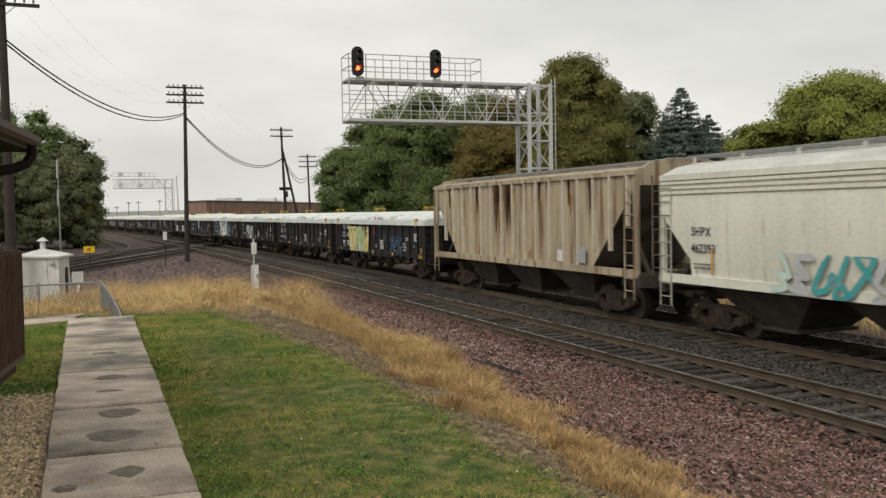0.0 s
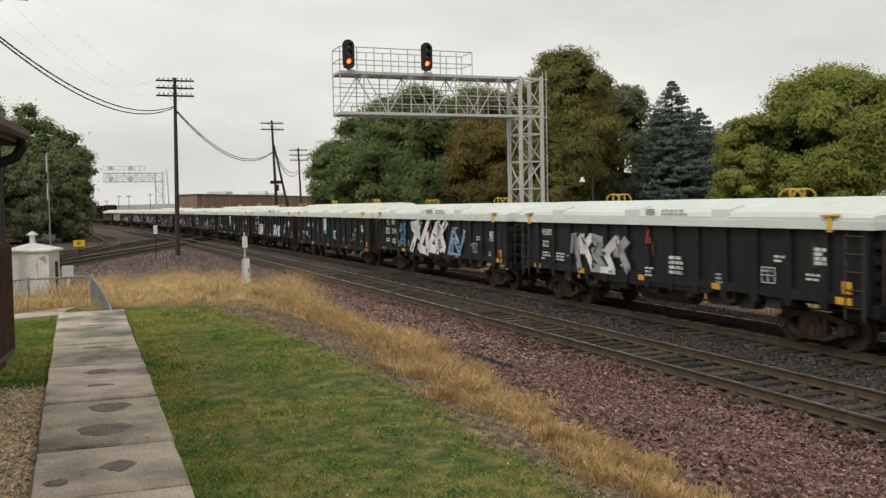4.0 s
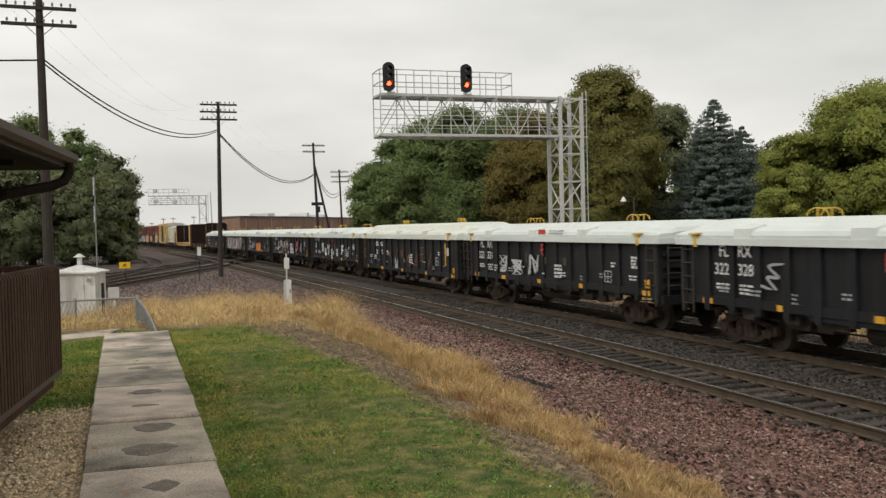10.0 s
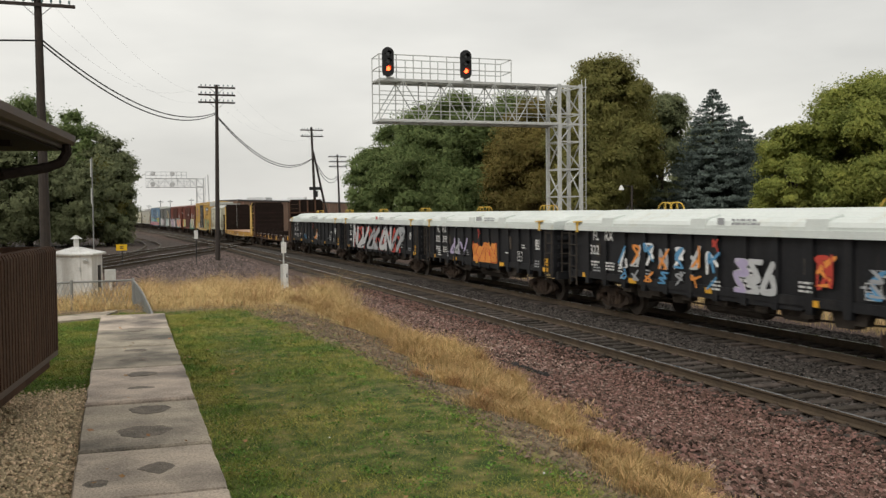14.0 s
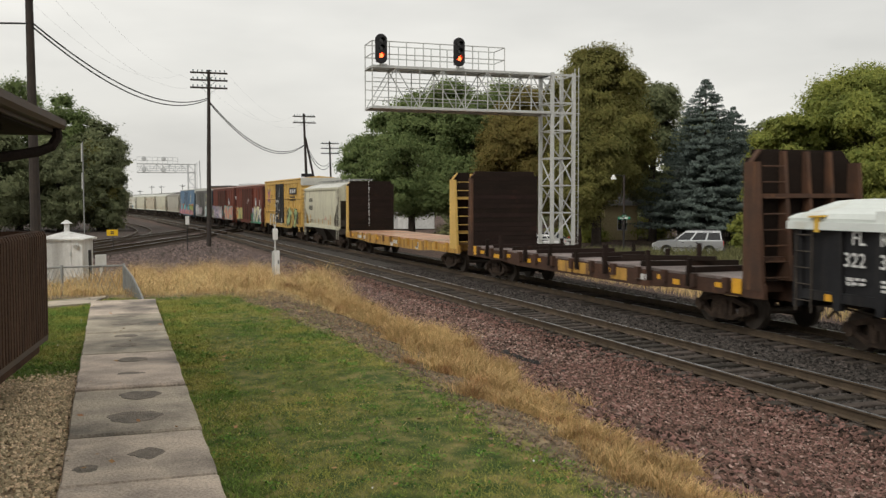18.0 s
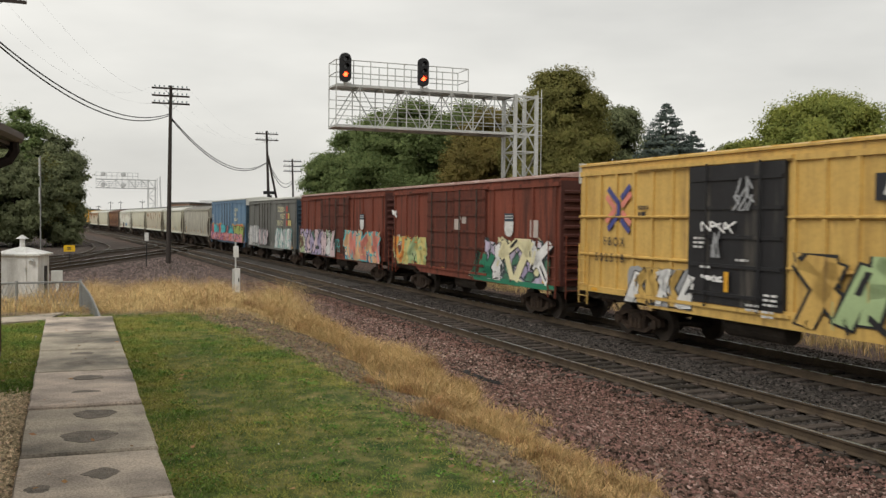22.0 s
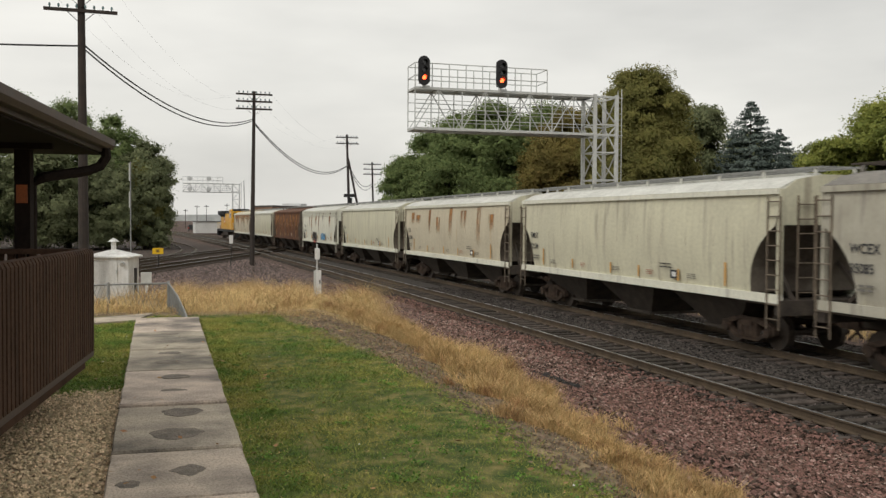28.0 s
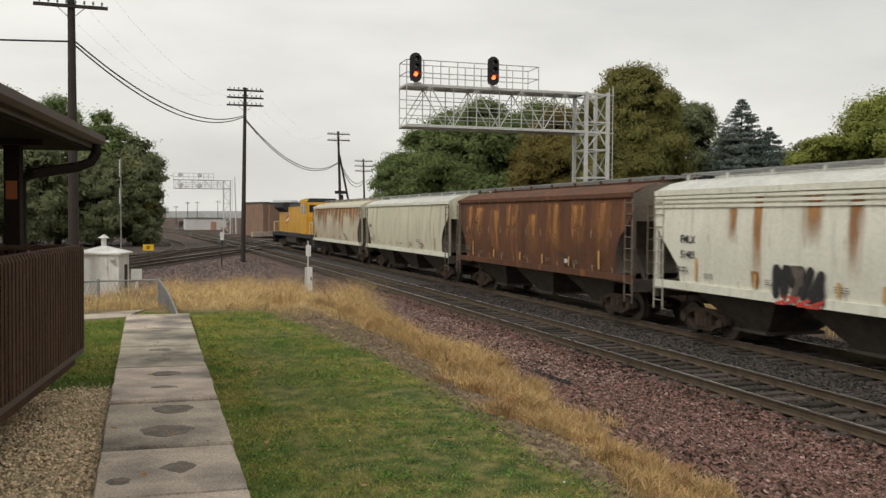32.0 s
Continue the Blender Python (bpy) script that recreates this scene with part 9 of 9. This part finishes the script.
for i, (s0, s1, paint, ends, roof, code, number, label, flutes) in enumerate(HOP):
    car, a = add(hopper_car(s1 - s0, paint, ends, roof, dark_roof=i == 0, stripe=flutes, sill_paint="hopper_grey" if i == 0 else "hopper_brown" if i == 5 else "hopper_white", post="hopper_grey" if i == 0 else "end_grime" if i == 5 else "hopper_white" if i == 4 else "hopper_cream", label=label), s0, s1)
    if code:
        letters(code, 0.29, "letter_black", car, -a + (1.35 if i == 4 else 0.9), 2.48, y=-1.616)
    if number:
        letters(number, 0.28, "letter_black", car, -a + (1.35 if i == 4 else 0.9), 2.08, y=-1.612)
    bars(car, -a + 1.15, 1.85, 0.55, 2, "letter_grey", seed=20 + i), bars(car, a - 5.2, 1.95, 0.7, 2, "letter_black", seed=40 + i, h=0.03)
    panel(car, a - 4.6, a - 4.2, 1.55, 1.78, "letter_black", -1.607, "stencil"), panel(car, a - 4.5, a - 4.3, 1.6, 1.73, "letter_white", -1.615, "stencil")
    if i == 4:
        graffiti(car, -2.15, -0.65, 1.3, 2.1, ["spray_black", "spray_black", "end_grime"], "spray_black", 61, n=4, y=-1.63, soft=True, width=0.42, rim=0.4)
        graffiti(car, -2.2, -0.6, 1.2, 1.42, ["spray_red"], "spray_red", 63, n=3, y=-1.64, width=0.05)
        graffiti(car, 1.4, 3.3, 1.5, 2.02, ["spray_blue"], "spray_blue", 62, n=6, y=-1.63, width=0.34)
    for k, (x, w) in enumerate(((-5.1, 0.42), (-2.6, 0.38), (-0.3, 0.45), (1.8, 0.4), (4.0, 0.42))):
        bars(car, x, 1.72, w, 3, "letter_red" if k % 2 and i not in (4, 5) else "letter_grey", y=-1.585, h=0.02, gap=0.05, seed=80 + 7 * i + k)
    for q in RUST.get(i, ()):
        rust_wash(car, *q)
add(locomotive(21.7), 551.8, 573.5)



# ---- ties, spikes and plates ----
def ties():
    tie = Solid()
    tie.add([(sx * 1.3, sy * 0.11, z) for z in (-0.18, -0.012) for sx, sy in ((-1, -1), (1, -1), (1, 1), (-1, 1))] + [(sx * 1.285, sy * 0.098, 0.0) for sx, sy in ((-1, -1), (1, -1), (1, 1), (-1, 1))],
            [(3, 2, 1, 0), (0, 1, 5, 4), (1, 2, 6, 5), (2, 3, 7, 6), (3, 0, 4, 7), (4, 5, 9, 8), (5, 6, 10, 9), (6, 7, 11, 10), (7, 4, 8, 11), (8, 9, 10, 11)])
    tie_me = tie.mesh("tie")
    tie_me.materials.append(MATS["tie_wood"])
    plate_me = Solid().span(-0.17, 0.17, -0.09, 0.09, 0, 0.018).span(-0.1, -0.075, -0.06, -0.03, 0.018, 0.05).span(0.075, 0.1, 0.03, 0.06, 0.018, 0.05).mesh("tie_plate")
    plate_me.materials.append(MATS["plate_rust"])
    rnd = random.Random(12)
    far = Solid()
    for tr, off in ((track_1, 0.0), (track_2, SPACING)):
        px, py, s = offset_line(off)
        pos = np.arange(3.0, 150.0, 0.535)
        for k, q in enumerate(pos):
            x, y = np.interp(q, s, px), np.interp(q, s, py)
            x2, y2 = np.interp(q + 1, s, px), np.interp(q + 1, s, py)
            a = math.degrees(math.atan2(y2 - y, x2 - x)) - 90 + rnd.uniform(-1.2, 1.2)
            z = RAIL - 0.172 - rnd.uniform(0, 0.012)
            if q < 82:
                ob = part("tie", tie_me, None, tr, at=pose(x + rnd.uniform(-0.05, 0.05), y, z, 0, 0, a))
                if q < 32 and off == 0:
                    for sx in (-0.7525, 0.7525):
                        part("tie_plate", plate_me, None, ob, at=pose(sx, 0, 0.002))
            else:
                far.box(x, y, z - 0.09, 2.6, 0.22, 0.18, Matrix.Rotation(radians(a), 3, "Z"))
    tagged(part("far_ties", far, "tie_wood", track_1), kind="stuff")
    cross = Solid()
    for base in (0.0, -4.7):
        for i in range(160):
            o = C0 + CN * base + CD * (-20 + i * 0.55)
            cross.box(o.x, o.y, RAIL - 0.24, 2.6, 0.22, 0.12, Matrix.Rotation(math.atan2(CD.y, CD.x) - math.pi / 2, 3, "Z"))
    tagged(part("crossing_ties", cross, "tie_wood", track_3), kind="stuff")


# ---- loose stone, straw and grass ----
def scatter(n, x0, x1, y0, y1, keep, rnd):
    x, y = rnd.uniform(x0, x1, n), rnd.uniform(y0, y1, n)
    k = keep(x, y) > rnd.uniform(0, 1, n)
    return x[k], y[k]


def stones(name, x, y, size, material, rnd, label, lift=0.3):
    """Angular chips, each the upper half of an uneven lump."""
    n = len(x)
    k = np.arange(5) * 2 * np.pi / 5
    a = k[None] + rnd.uniform(-0.5, 0.5, (n, 5)) + rnd.uniform(0, 6, (n, 1))
    s = size * rnd.uniform(0.5, 1.5, (n, 1))
    r = s * rnd.uniform(0.7, 1.2, (n, 5))
    z = ground_z(x, y)
    rim = np.stack([x[:, None] + r * np.cos(a), y[:, None] + r * np.sin(a), z[:, None] + s * rnd.uniform(-0.6, 0.45, (n, 5)) + size * (lift - 0.3)], -1)
    tip = np.stack([x + s[:, 0] * rnd.uniform(-0.5, 0.5, n), y + s[:, 0] * rnd.uniform(-0.5, 0.5, n), z + s[:, 0] * rnd.uniform(0.35, 0.95, n) + size * (lift - 0.3)], -1)
    v = np.concatenate([rim, tip[:, None]], 1).reshape(-1, 3)
    tri = np.array([(q, (q + 1) % 5, 5) for q in range(5)])
    f = (tri[None] + 6 * np.arange(n)[:, None, None]).reshape(-1, 3)
    return tagged(arrays(name, v, f, material), label, "stone", kind="stuff")


def blades(name, x, y, height, width, lean, material, rnd, label, category, tuft=1, spread=0.0, bent=True):
    """Grass blades: a triangle each, or a bent kite for the longer ones."""
    height = np.repeat(np.broadcast_to(height, x.shape), tuft)
    x, y = np.repeat(x, tuft), np.repeat(y, tuft)
    n = len(x)
    x, y = x + rnd.normal(size=n) * spread, y + rnd.normal(size=n) * spread
    z = ground_z(x, y) - 0.01
    h = height * rnd.uniform(0.35, 1.25, n)
    a = rnd.uniform(0, 2 * np.pi, n)
    l = lean * rnd.uniform(0.1, 1.5, n) * h
    b = rnd.uniform(0, 2 * np.pi, n)
    w = width * rnd.uniform(0.6, 1.3, n)
    p = np.stack([x, y, z], 1)
    side = np.stack([np.cos(b) * w, np.sin(b) * w, 0 * w], 1)
    tip = p + np.stack([np.cos(a) * l, np.sin(a) * l, h], 1)
    if bent:
        mid = p + np.stack([np.cos(a) * l * 0.25, np.sin(a) * l * 0.25, h * 0.62], 1)
        v, k = np.stack([p, mid + side, tip, mid - side], 1), 4
    else:
        v, k = np.stack([p - side, p + side, tip], 1), 3
    return tagged(arrays(name, v.reshape(-1, 3), np.arange(n * k).reshape(n, k), material), label, category, kind="stuff")


def mottled(x, y, f=1.0, p=0.0):
    """Uneven patches between 0 and 1."""
    q = np.sin(f * (1.9 * x + 0.8 * y) + p) * np.sin(f * (1.3 * y - x) + 2 * p) + 0.6 * np.sin(f * (4.1 * x - 1.7 * y) + 3 * p) * np.sin(f * (3.3 * y + 1.1 * x)) + 0.3 * np.sin(f * 9 * x + p) * np.sin(f * 7.7 * y)
    return np.clip(0.5 + 0.45 * q, 0, 1)


def timber_block():
    t = thing("timber_block", "short weathered timber block lying at the grass edge", "timber", pose(4.2, 18.85, float(ground_z(4.2, 18.85)) - 0.02, 0, 3, 14))
    part("block", Solid().prism([(-0.1, 0.0), (0.1, 0.0), (0.105, 0.13), (0.085, 0.15), (-0.085, 0.152), (-0.1, 0.135)], -0.17, 0.17, "x"), "tie_wood", t)
    part("cap", Solid().prism([(-0.06, 0.148), (0.075, 0.148), (0.06, 0.175), (-0.05, 0.17)], -0.13, 0.15, "x"), "concrete_patch", t, "pale crust on top")


def loose_cover():
    rnd = np.random.RandomState(77)
    band = lambda a, b, c, d: (lambda x, y: smooth(a, b, near_x(y) - x) * smooth(d, c, near_x(y) - x))
    lawn = lambda x, y: cover_masks(x, y)[0]
    pink = lambda x, y: cover_masks(x, y)[1] * smooth(1.2, 1.5, near_x(y) - x)
    x, y = scatter(95000, 1.5, 10.2, 3.5, 17, pink, rnd)
    stones("loose_stone", x, y, 0.030, "stone_pink", rnd, "pinkish crushed track stone", 0.6)
    x, y = scatter(70000, -1, 9.8, 17, 48, pink, rnd)
    stones("loose_stone", x, y, 0.042, "stone_pink", rnd, "pinkish crushed track stone")
    x, y = scatter(84000, 1.5, 10.2, 3.5, 40, lambda x, y: pink(x, y) * (0.4 + 0.6 * mottled(x, y, 0.9)), rnd)
    stones("mixed_stone", x, y, 0.033, "stone_mixed", rnd, "grey and buff stones among the pink", 0.5)
    x, y = scatter(3600, 2, 9.6, 4, 34, pink, rnd)
    stones("pale_stone", x, y, 0.022, "concrete", rnd, "scattered pale stones", 0.6)
    x, y = 6.35 + 0.2 * rnd.normal(size=260), 15.0 + 0.26 * rnd.normal(size=260)
    stones("oily_stone", x, y, 0.05, "oily_stone", rnd, "blackened stones in one spot", 1.3)
    dark = lambda x, y: smooth(-0.9, -1.3, near_x(y) - x) * smooth(-SPACING - 3.6, -SPACING - 3.0, near_x(y) - x)
    x, y = scatter(70000, 8.5, 19, 5, 45, dark, rnd)
    stones("track_stone", x, y, 0.04, "stone_grey", rnd, "dark crushed stone between the tracks")
    far = lambda x, y: smooth(1.7, 2.0, near_x(y) - x) * (0.35 + 0.65 * mottled(x, y, 0.6, 2.0))
    x, y = scatter(30000, -1.5, 9, 30, 58, far, rnd)
    stones("far_stone", x, y, 0.05, "stone_far", rnd, "brownish loose stone between the grass and the tracks", 0.2)
    bare_far = lambda x, y: smooth(1.8, 2.2, near_x(y) - x) * smooth(40, 46, y) * (0.3 + 0.7 * mottled(x, y, 0.5, 1.0)) * (np.abs((x + 3.47 - 0.3225 * (y - 59.6)) * 0.952) > 1.4)
    x, y = scatter(60000, -14, 9, 38, 80, bare_far, rnd)
    stones("far_stone", x, y, 0.06, "stone_far", rnd, "brownish loose stone round the level crossing", 0.2)
    between = lambda x, y: smooth(1.6, 1.3, np.abs(near_x(y) - x))
    shoulder = lambda x, y: smooth(0.85, 1.0, near_x(y) - x) * smooth(1.7, 1.45, near_x(y) - x)
    x, y = scatter(60000, 7, 12.4, 4, 40, lambda x, y: shoulder(x, y) * (0.35 + 0.65 * mottled(x, y, 1.1, 4.0)), rnd)
    stones("shoulder_stone", x, y, 0.036, "stone_pink", rnd, "crushed stone heaped against the tie ends", 1.5)
    x, y = scatter(42000, 7, 12.4, 4, 45, between, rnd)
    stones("track_stone", x, y, 0.04, "stone_grey", rnd, "dark crushed stone between the ties", 0.35)
    x, y = scatter(30000, -2.4, -0.3, 3.0, 10.0, lambda x, y: cover_masks(x, y)[3], rnd)
    stones("pea_gravel", x, y, 0.013, "pea_stone", rnd, "tan pea gravel beside the walkway", 0.4)
    free = lambda x, y: 1 - ((x > path_edge(y, False) + 0.02) & (x < path_edge(y, True) - 0.02) & (y < 15.7)) * 1.0
    turf = lambda x, y: lawn(x, y) * free(x, y) * (1 - cover_masks(x, y)[3])
    x, y = scatter(260000, -2.5, 3.6, 3.2, 9.5, turf, rnd)
    blades("lawn_grass", x, y, 0.018 + 0.018 * mottled(x, y, 1.3), 0.0030, 1.5, "blade_green", rnd, "short green lawn grass", "grass", bent=False)
    x, y = scatter(230000, -2.5, 3.6, 9.5, 17.4, turf, rnd)
    blades("lawn_grass", x, y, 0.022 + 0.020 * mottled(x, y, 1.3), 0.0042, 1.4, "blade_green", rnd, "short green lawn grass", "grass", bent=False)
    x, y = scatter(70000, -2.5, 3.6, 3.2, 17.4, lambda x, y: turf(x, y) * (0.22 + 0.78 * smooth(0.45, 0.8, mottled(x, y, 0.8, 1.0))), rnd)
    blades("lawn_straw", x, y, 0.022, 0.003, 1.6, "straw", rnd, "dry blades in the lawn", "grass", bent=False)
    x, y = scatter(1300, -2.2, 3.4, 3.6, 16.5, lambda x, y: turf(x, y) * (0.25 + 0.75 * mottled(x, y, 1.7, 2.0)), rnd)
    k = rnd.randint(10, 46, len(x))
    size = np.repeat(rnd.uniform(0.02, 0.075, len(x)), k)
    x, y = np.repeat(x, k) + rnd.normal(size=k.sum()) * size, np.repeat(y, k) + rnd.normal(size=k.sum()) * size
    pt = np.stack([x, y, ground_z(x, y) + rnd.uniform(0.012, 0.04, len(x))], 1)
    v, f = leaf_cards(pt, rnd.uniform(0.005, 0.012, len(x)), rnd, 1.5, np.tile([0.0, 0.0, 1.0], (len(x), 1)), 0.9)
    tagged(arrays("clover", v, f, "blade_lush"), "patches of broad-leaved weeds in the lawn", "weeds", kind="stuff")
    x, y = scatter(80, -2.2, 3.4, 3.6, 14, turf, rnd)
    pt = np.stack([x, y, ground_z(x, y) + 0.04], 1)
    v, f = leaf_cards(pt, rnd.uniform(0.005, 0.010, len(x)), rnd, 1.5, np.tile([0.0, 0.0, 1.0], (len(x), 1)), 0.9)
    tagged(arrays("clover_blossom", v, f, "letter_white"), "small white blossoms in the lawn", "flowers", kind="stuff")
    x, y = scatter(40000, -2.5, 3.6, 3.2, 17.0, lambda x, y: turf(x, y) * smooth(0.6, 0.78, mottled(x, y, 3.4, 5.0)), rnd)
    blades("lush_grass", x, y, 0.034, 0.0042, 1.2, "blade_lush", rnd, "brighter green tufts in the lawn", "grass", bent=False)
    wob = lambda y: 0.35 * np.sin(y * 0.9 + 1.3) + 0.2 * np.sin(y * 0.37)
    gap = lambda x, y: near_x(y) - x - stone_line(y) + 0.25 * wob(y) + 0.15 * np.sin(3.1 * y) + 0.1 * np.sin(7.3 * y + 2 * x)
    edge = lambda x, y: smooth(-0.35, 0.1, gap(x, y)) * smooth(0.35, -0.1, near_x(y) - x - lawn_line(y) + 0.2 * wob(y)) * (0.4 + 0.6 * smooth(1.1, 0.4, gap(x, y)))
    tussock = lambda x, y: np.clip(0.6 * mottled(x, y, 2.1, 0.4) + 0.5 * mottled(x, y, 4.7, 1.9) - 0.05, 0, 1)
    for material, count, shade, word in (("straw_dull", 620, 1.0, "dry straw-coloured grass"), ("straw_brown", 150, 0.8, "brown dead grass")):
        x, y = scatter(count * 9, 1.2, 5.6, 4.0, 19.5, lambda x, y: smooth(-0.3, 0.0, gap(x, y)) * smooth(1.15, 0.5, gap(x, y)) * np.clip(tussock(x, y) * 3.0 - 1.0, 0.05, 1), rnd)
        x, y = x[:count], y[:count]
        k = rnd.randint(50, 260, len(x))
        tall_one = rnd.uniform(0.06, 0.25, len(x)) * (0.62 + 0.55 * smooth(7, 13, y)) * shade
        x, y, r = np.repeat(x, k), np.repeat(y, k), np.repeat(rnd.uniform(0.05, 0.16, len(k)), k)
        q = np.abs(rnd.normal(size=len(x)))
        turn = rnd.uniform(0, 2 * np.pi, len(x))
        blades("dry_grass", x + np.cos(turn) * q * r, y + np.sin(turn) * q * r, np.repeat(tall_one, k) * (1.25 - 0.3 * np.minimum(q, 2)), 0.0022, 0.85, material, rnd, word + " in tussocks along the lawn's edge", "grass")
    x, y = scatter(34000, 1.2, 5.6, 4.0, 19, lambda x, y: edge(x, y) * smooth(0.45, 0.75, mottled(x, y, 1.6, 2.7)), rnd)
    blades("flattened_straw", x, y, 0.016, 0.003, 4.0, "straw", rnd, "pale flattened straw on bare soil", "grass", 2, 0.03)
    x, y = scatter(16000, 1.2, 5.6, 4.0, 19, lambda x, y: edge(x, y), rnd)
    blades("dry_stubble", x, y, 0.05, 0.0022, 0.9, "straw_brown", rnd, "short brown stubble on bare soil", "grass", 2, 0.05)
    x, y = scatter(5000, 1.2, 5.6, 9.0, 19, lambda x, y: smooth(-0.4, 0.0, gap(x, y)) * smooth(0.9, 0.3, gap(x, y)) * smooth(0.5, 0.75, mottled(x, y, 1.2)), rnd)
    blades("seed_heads", x, y, 0.22, 0.004, 0.7, "straw_dull", rnd, "feathery seed heads of dry grass", "grass", 3, 0.05)
    bare = lambda x, y: smooth(-0.3, 0.2, gap(x, y)) * smooth(0.25, -0.1, near_x(y) - x - lawn_line(y))
    x, y = scatter(30000, 1.2, 5.4, 4.0, 17, bare, rnd)
    stones("soil_crumb", x, y, 0.016, "soil", rnd, "pebbles and soil crumbs at the lawn's edge", 0.4)
    x, y = scatter(26000, 1.2, 5.4, 4.0, 17, lambda x, y: bare(x, y) * mottled(x, y, 2.0, 0.7) ** 2, rnd)
    blades("edge_grass", x, y, 0.035, 0.0032, 1.0, "blade_green", rnd, "thin green grass at the lawn's edge", "grass", 2, 0.02, bent=False)
    x, y = scatter(260, -1.4, 3.6, 4.0, 16, lambda x, y: 0.3 + 0.7 * mottled(x, y, 0.8, 2.2), rnd)
    on_slab = free(x, y) < 0.5
    p = np.stack([x, y, np.where(on_slab, 0.082, ground_z(x, y) + 0.035)], 1)
    v, f = leaf_cards(p, rnd.uniform(0.012, 0.03, len(x)), rnd, 1.3, np.tile([0.0, 0.0, 1.0], (len(x), 1)), 0.5)
    tagged(arrays("fallen_leaves", v, f, "straw_brown"), "small fallen brown leaves on the lawn and walkway", "leaves", kind="stuff")
    tall = lambda x, y: smooth(-0.4, 0.3, gap(x, y)) * smooth(14.2, 18.0, y + 0.5 * np.sin(x * 1.7) + 0.2 * np.sin(x * 4.3)) * (1 - lawn(x, y)) * smooth(45, 37, y + 0.35 * np.abs(x - 2) + 0.9 * np.sin(x * 1.3)) * free(x, y)
    high = lambda x, y: (0.13 + 0.49 * smooth(15.5, 25, y)) * (0.3 + 1.15 * mottled(x, y, 0.9, 1.0)) * (1 - 0.55 * smooth(-0.3, -1.1, x) * smooth(19, 24, y))
    x, y = scatter(74000, -6.5, 6.2, 14.0, 45, tall, rnd)
    blades("tall_dry_grass", x, y, high(x, y), 0.0024, 1.25, "straw", rnd, "tall dry straw-coloured grass", "grass", 5, 0.06)
    x, y = scatter(24000, -6.5, 6.2, 15.8, 45, lambda x, y: tall(x, y) * mottled(x, y, 0.9, 3.0), rnd)
    blades("tall_brown_grass", x, y, high(x, y) * 1.1, 0.0034, 0.7, "straw_brown", rnd, "brown dead grass among the straw", "grass", 4, 0.05)
    x, y = scatter(1600, -5, 5.8, 16.5, 36, lambda x, y: tall(x, y) * mottled(x, y, 0.6, 5.0) ** 2, rnd)
    blades("weeds", x, y, high(x, y) * 1.1, 0.0045, 0.4, "bush_olive", rnd, "thin green weeds in the dry grass", "weeds", 5, 0.05)
    x, y = scatter(2600, 16, 30, 8, 48, lambda x, y: smooth(-8.0, -9.5, near_x(y) - x), rnd)
    blades("far_dry_grass", x, y, 0.45, 0.010, 0.6, "straw", rnd, "dry grass beyond the tracks", "grass", 14, 0.3)
    x, y = scatter(2400, 20, 48, 42, 66, lambda x, y: smooth(-9.0, -11.0, near_x(y) - x) * smooth(61, 57, y - 0.35 * (x - 30)) * (0.3 + 0.7 * mottled(x, y, 0.3)), rnd)
    blades("roadside_weeds", x, y, 0.8, 0.022, 0.6, "bush_olive", rnd, "tall green and tan weeds before the street", "weeds", 12, 0.35)


surface("pea_stone", (0.72, 0.58, 0.37), (0.48, 0.375, 0.23), 0.85, scale=30, fine=90, per="island", bump=0.1)
ties()
timber_block()
loose_cover()


def motions():
    for car, s0, length in TRAIN:
        walk(car, [(t, car_pose(s0, length, t)) for t in range(0, 33)])


motions()
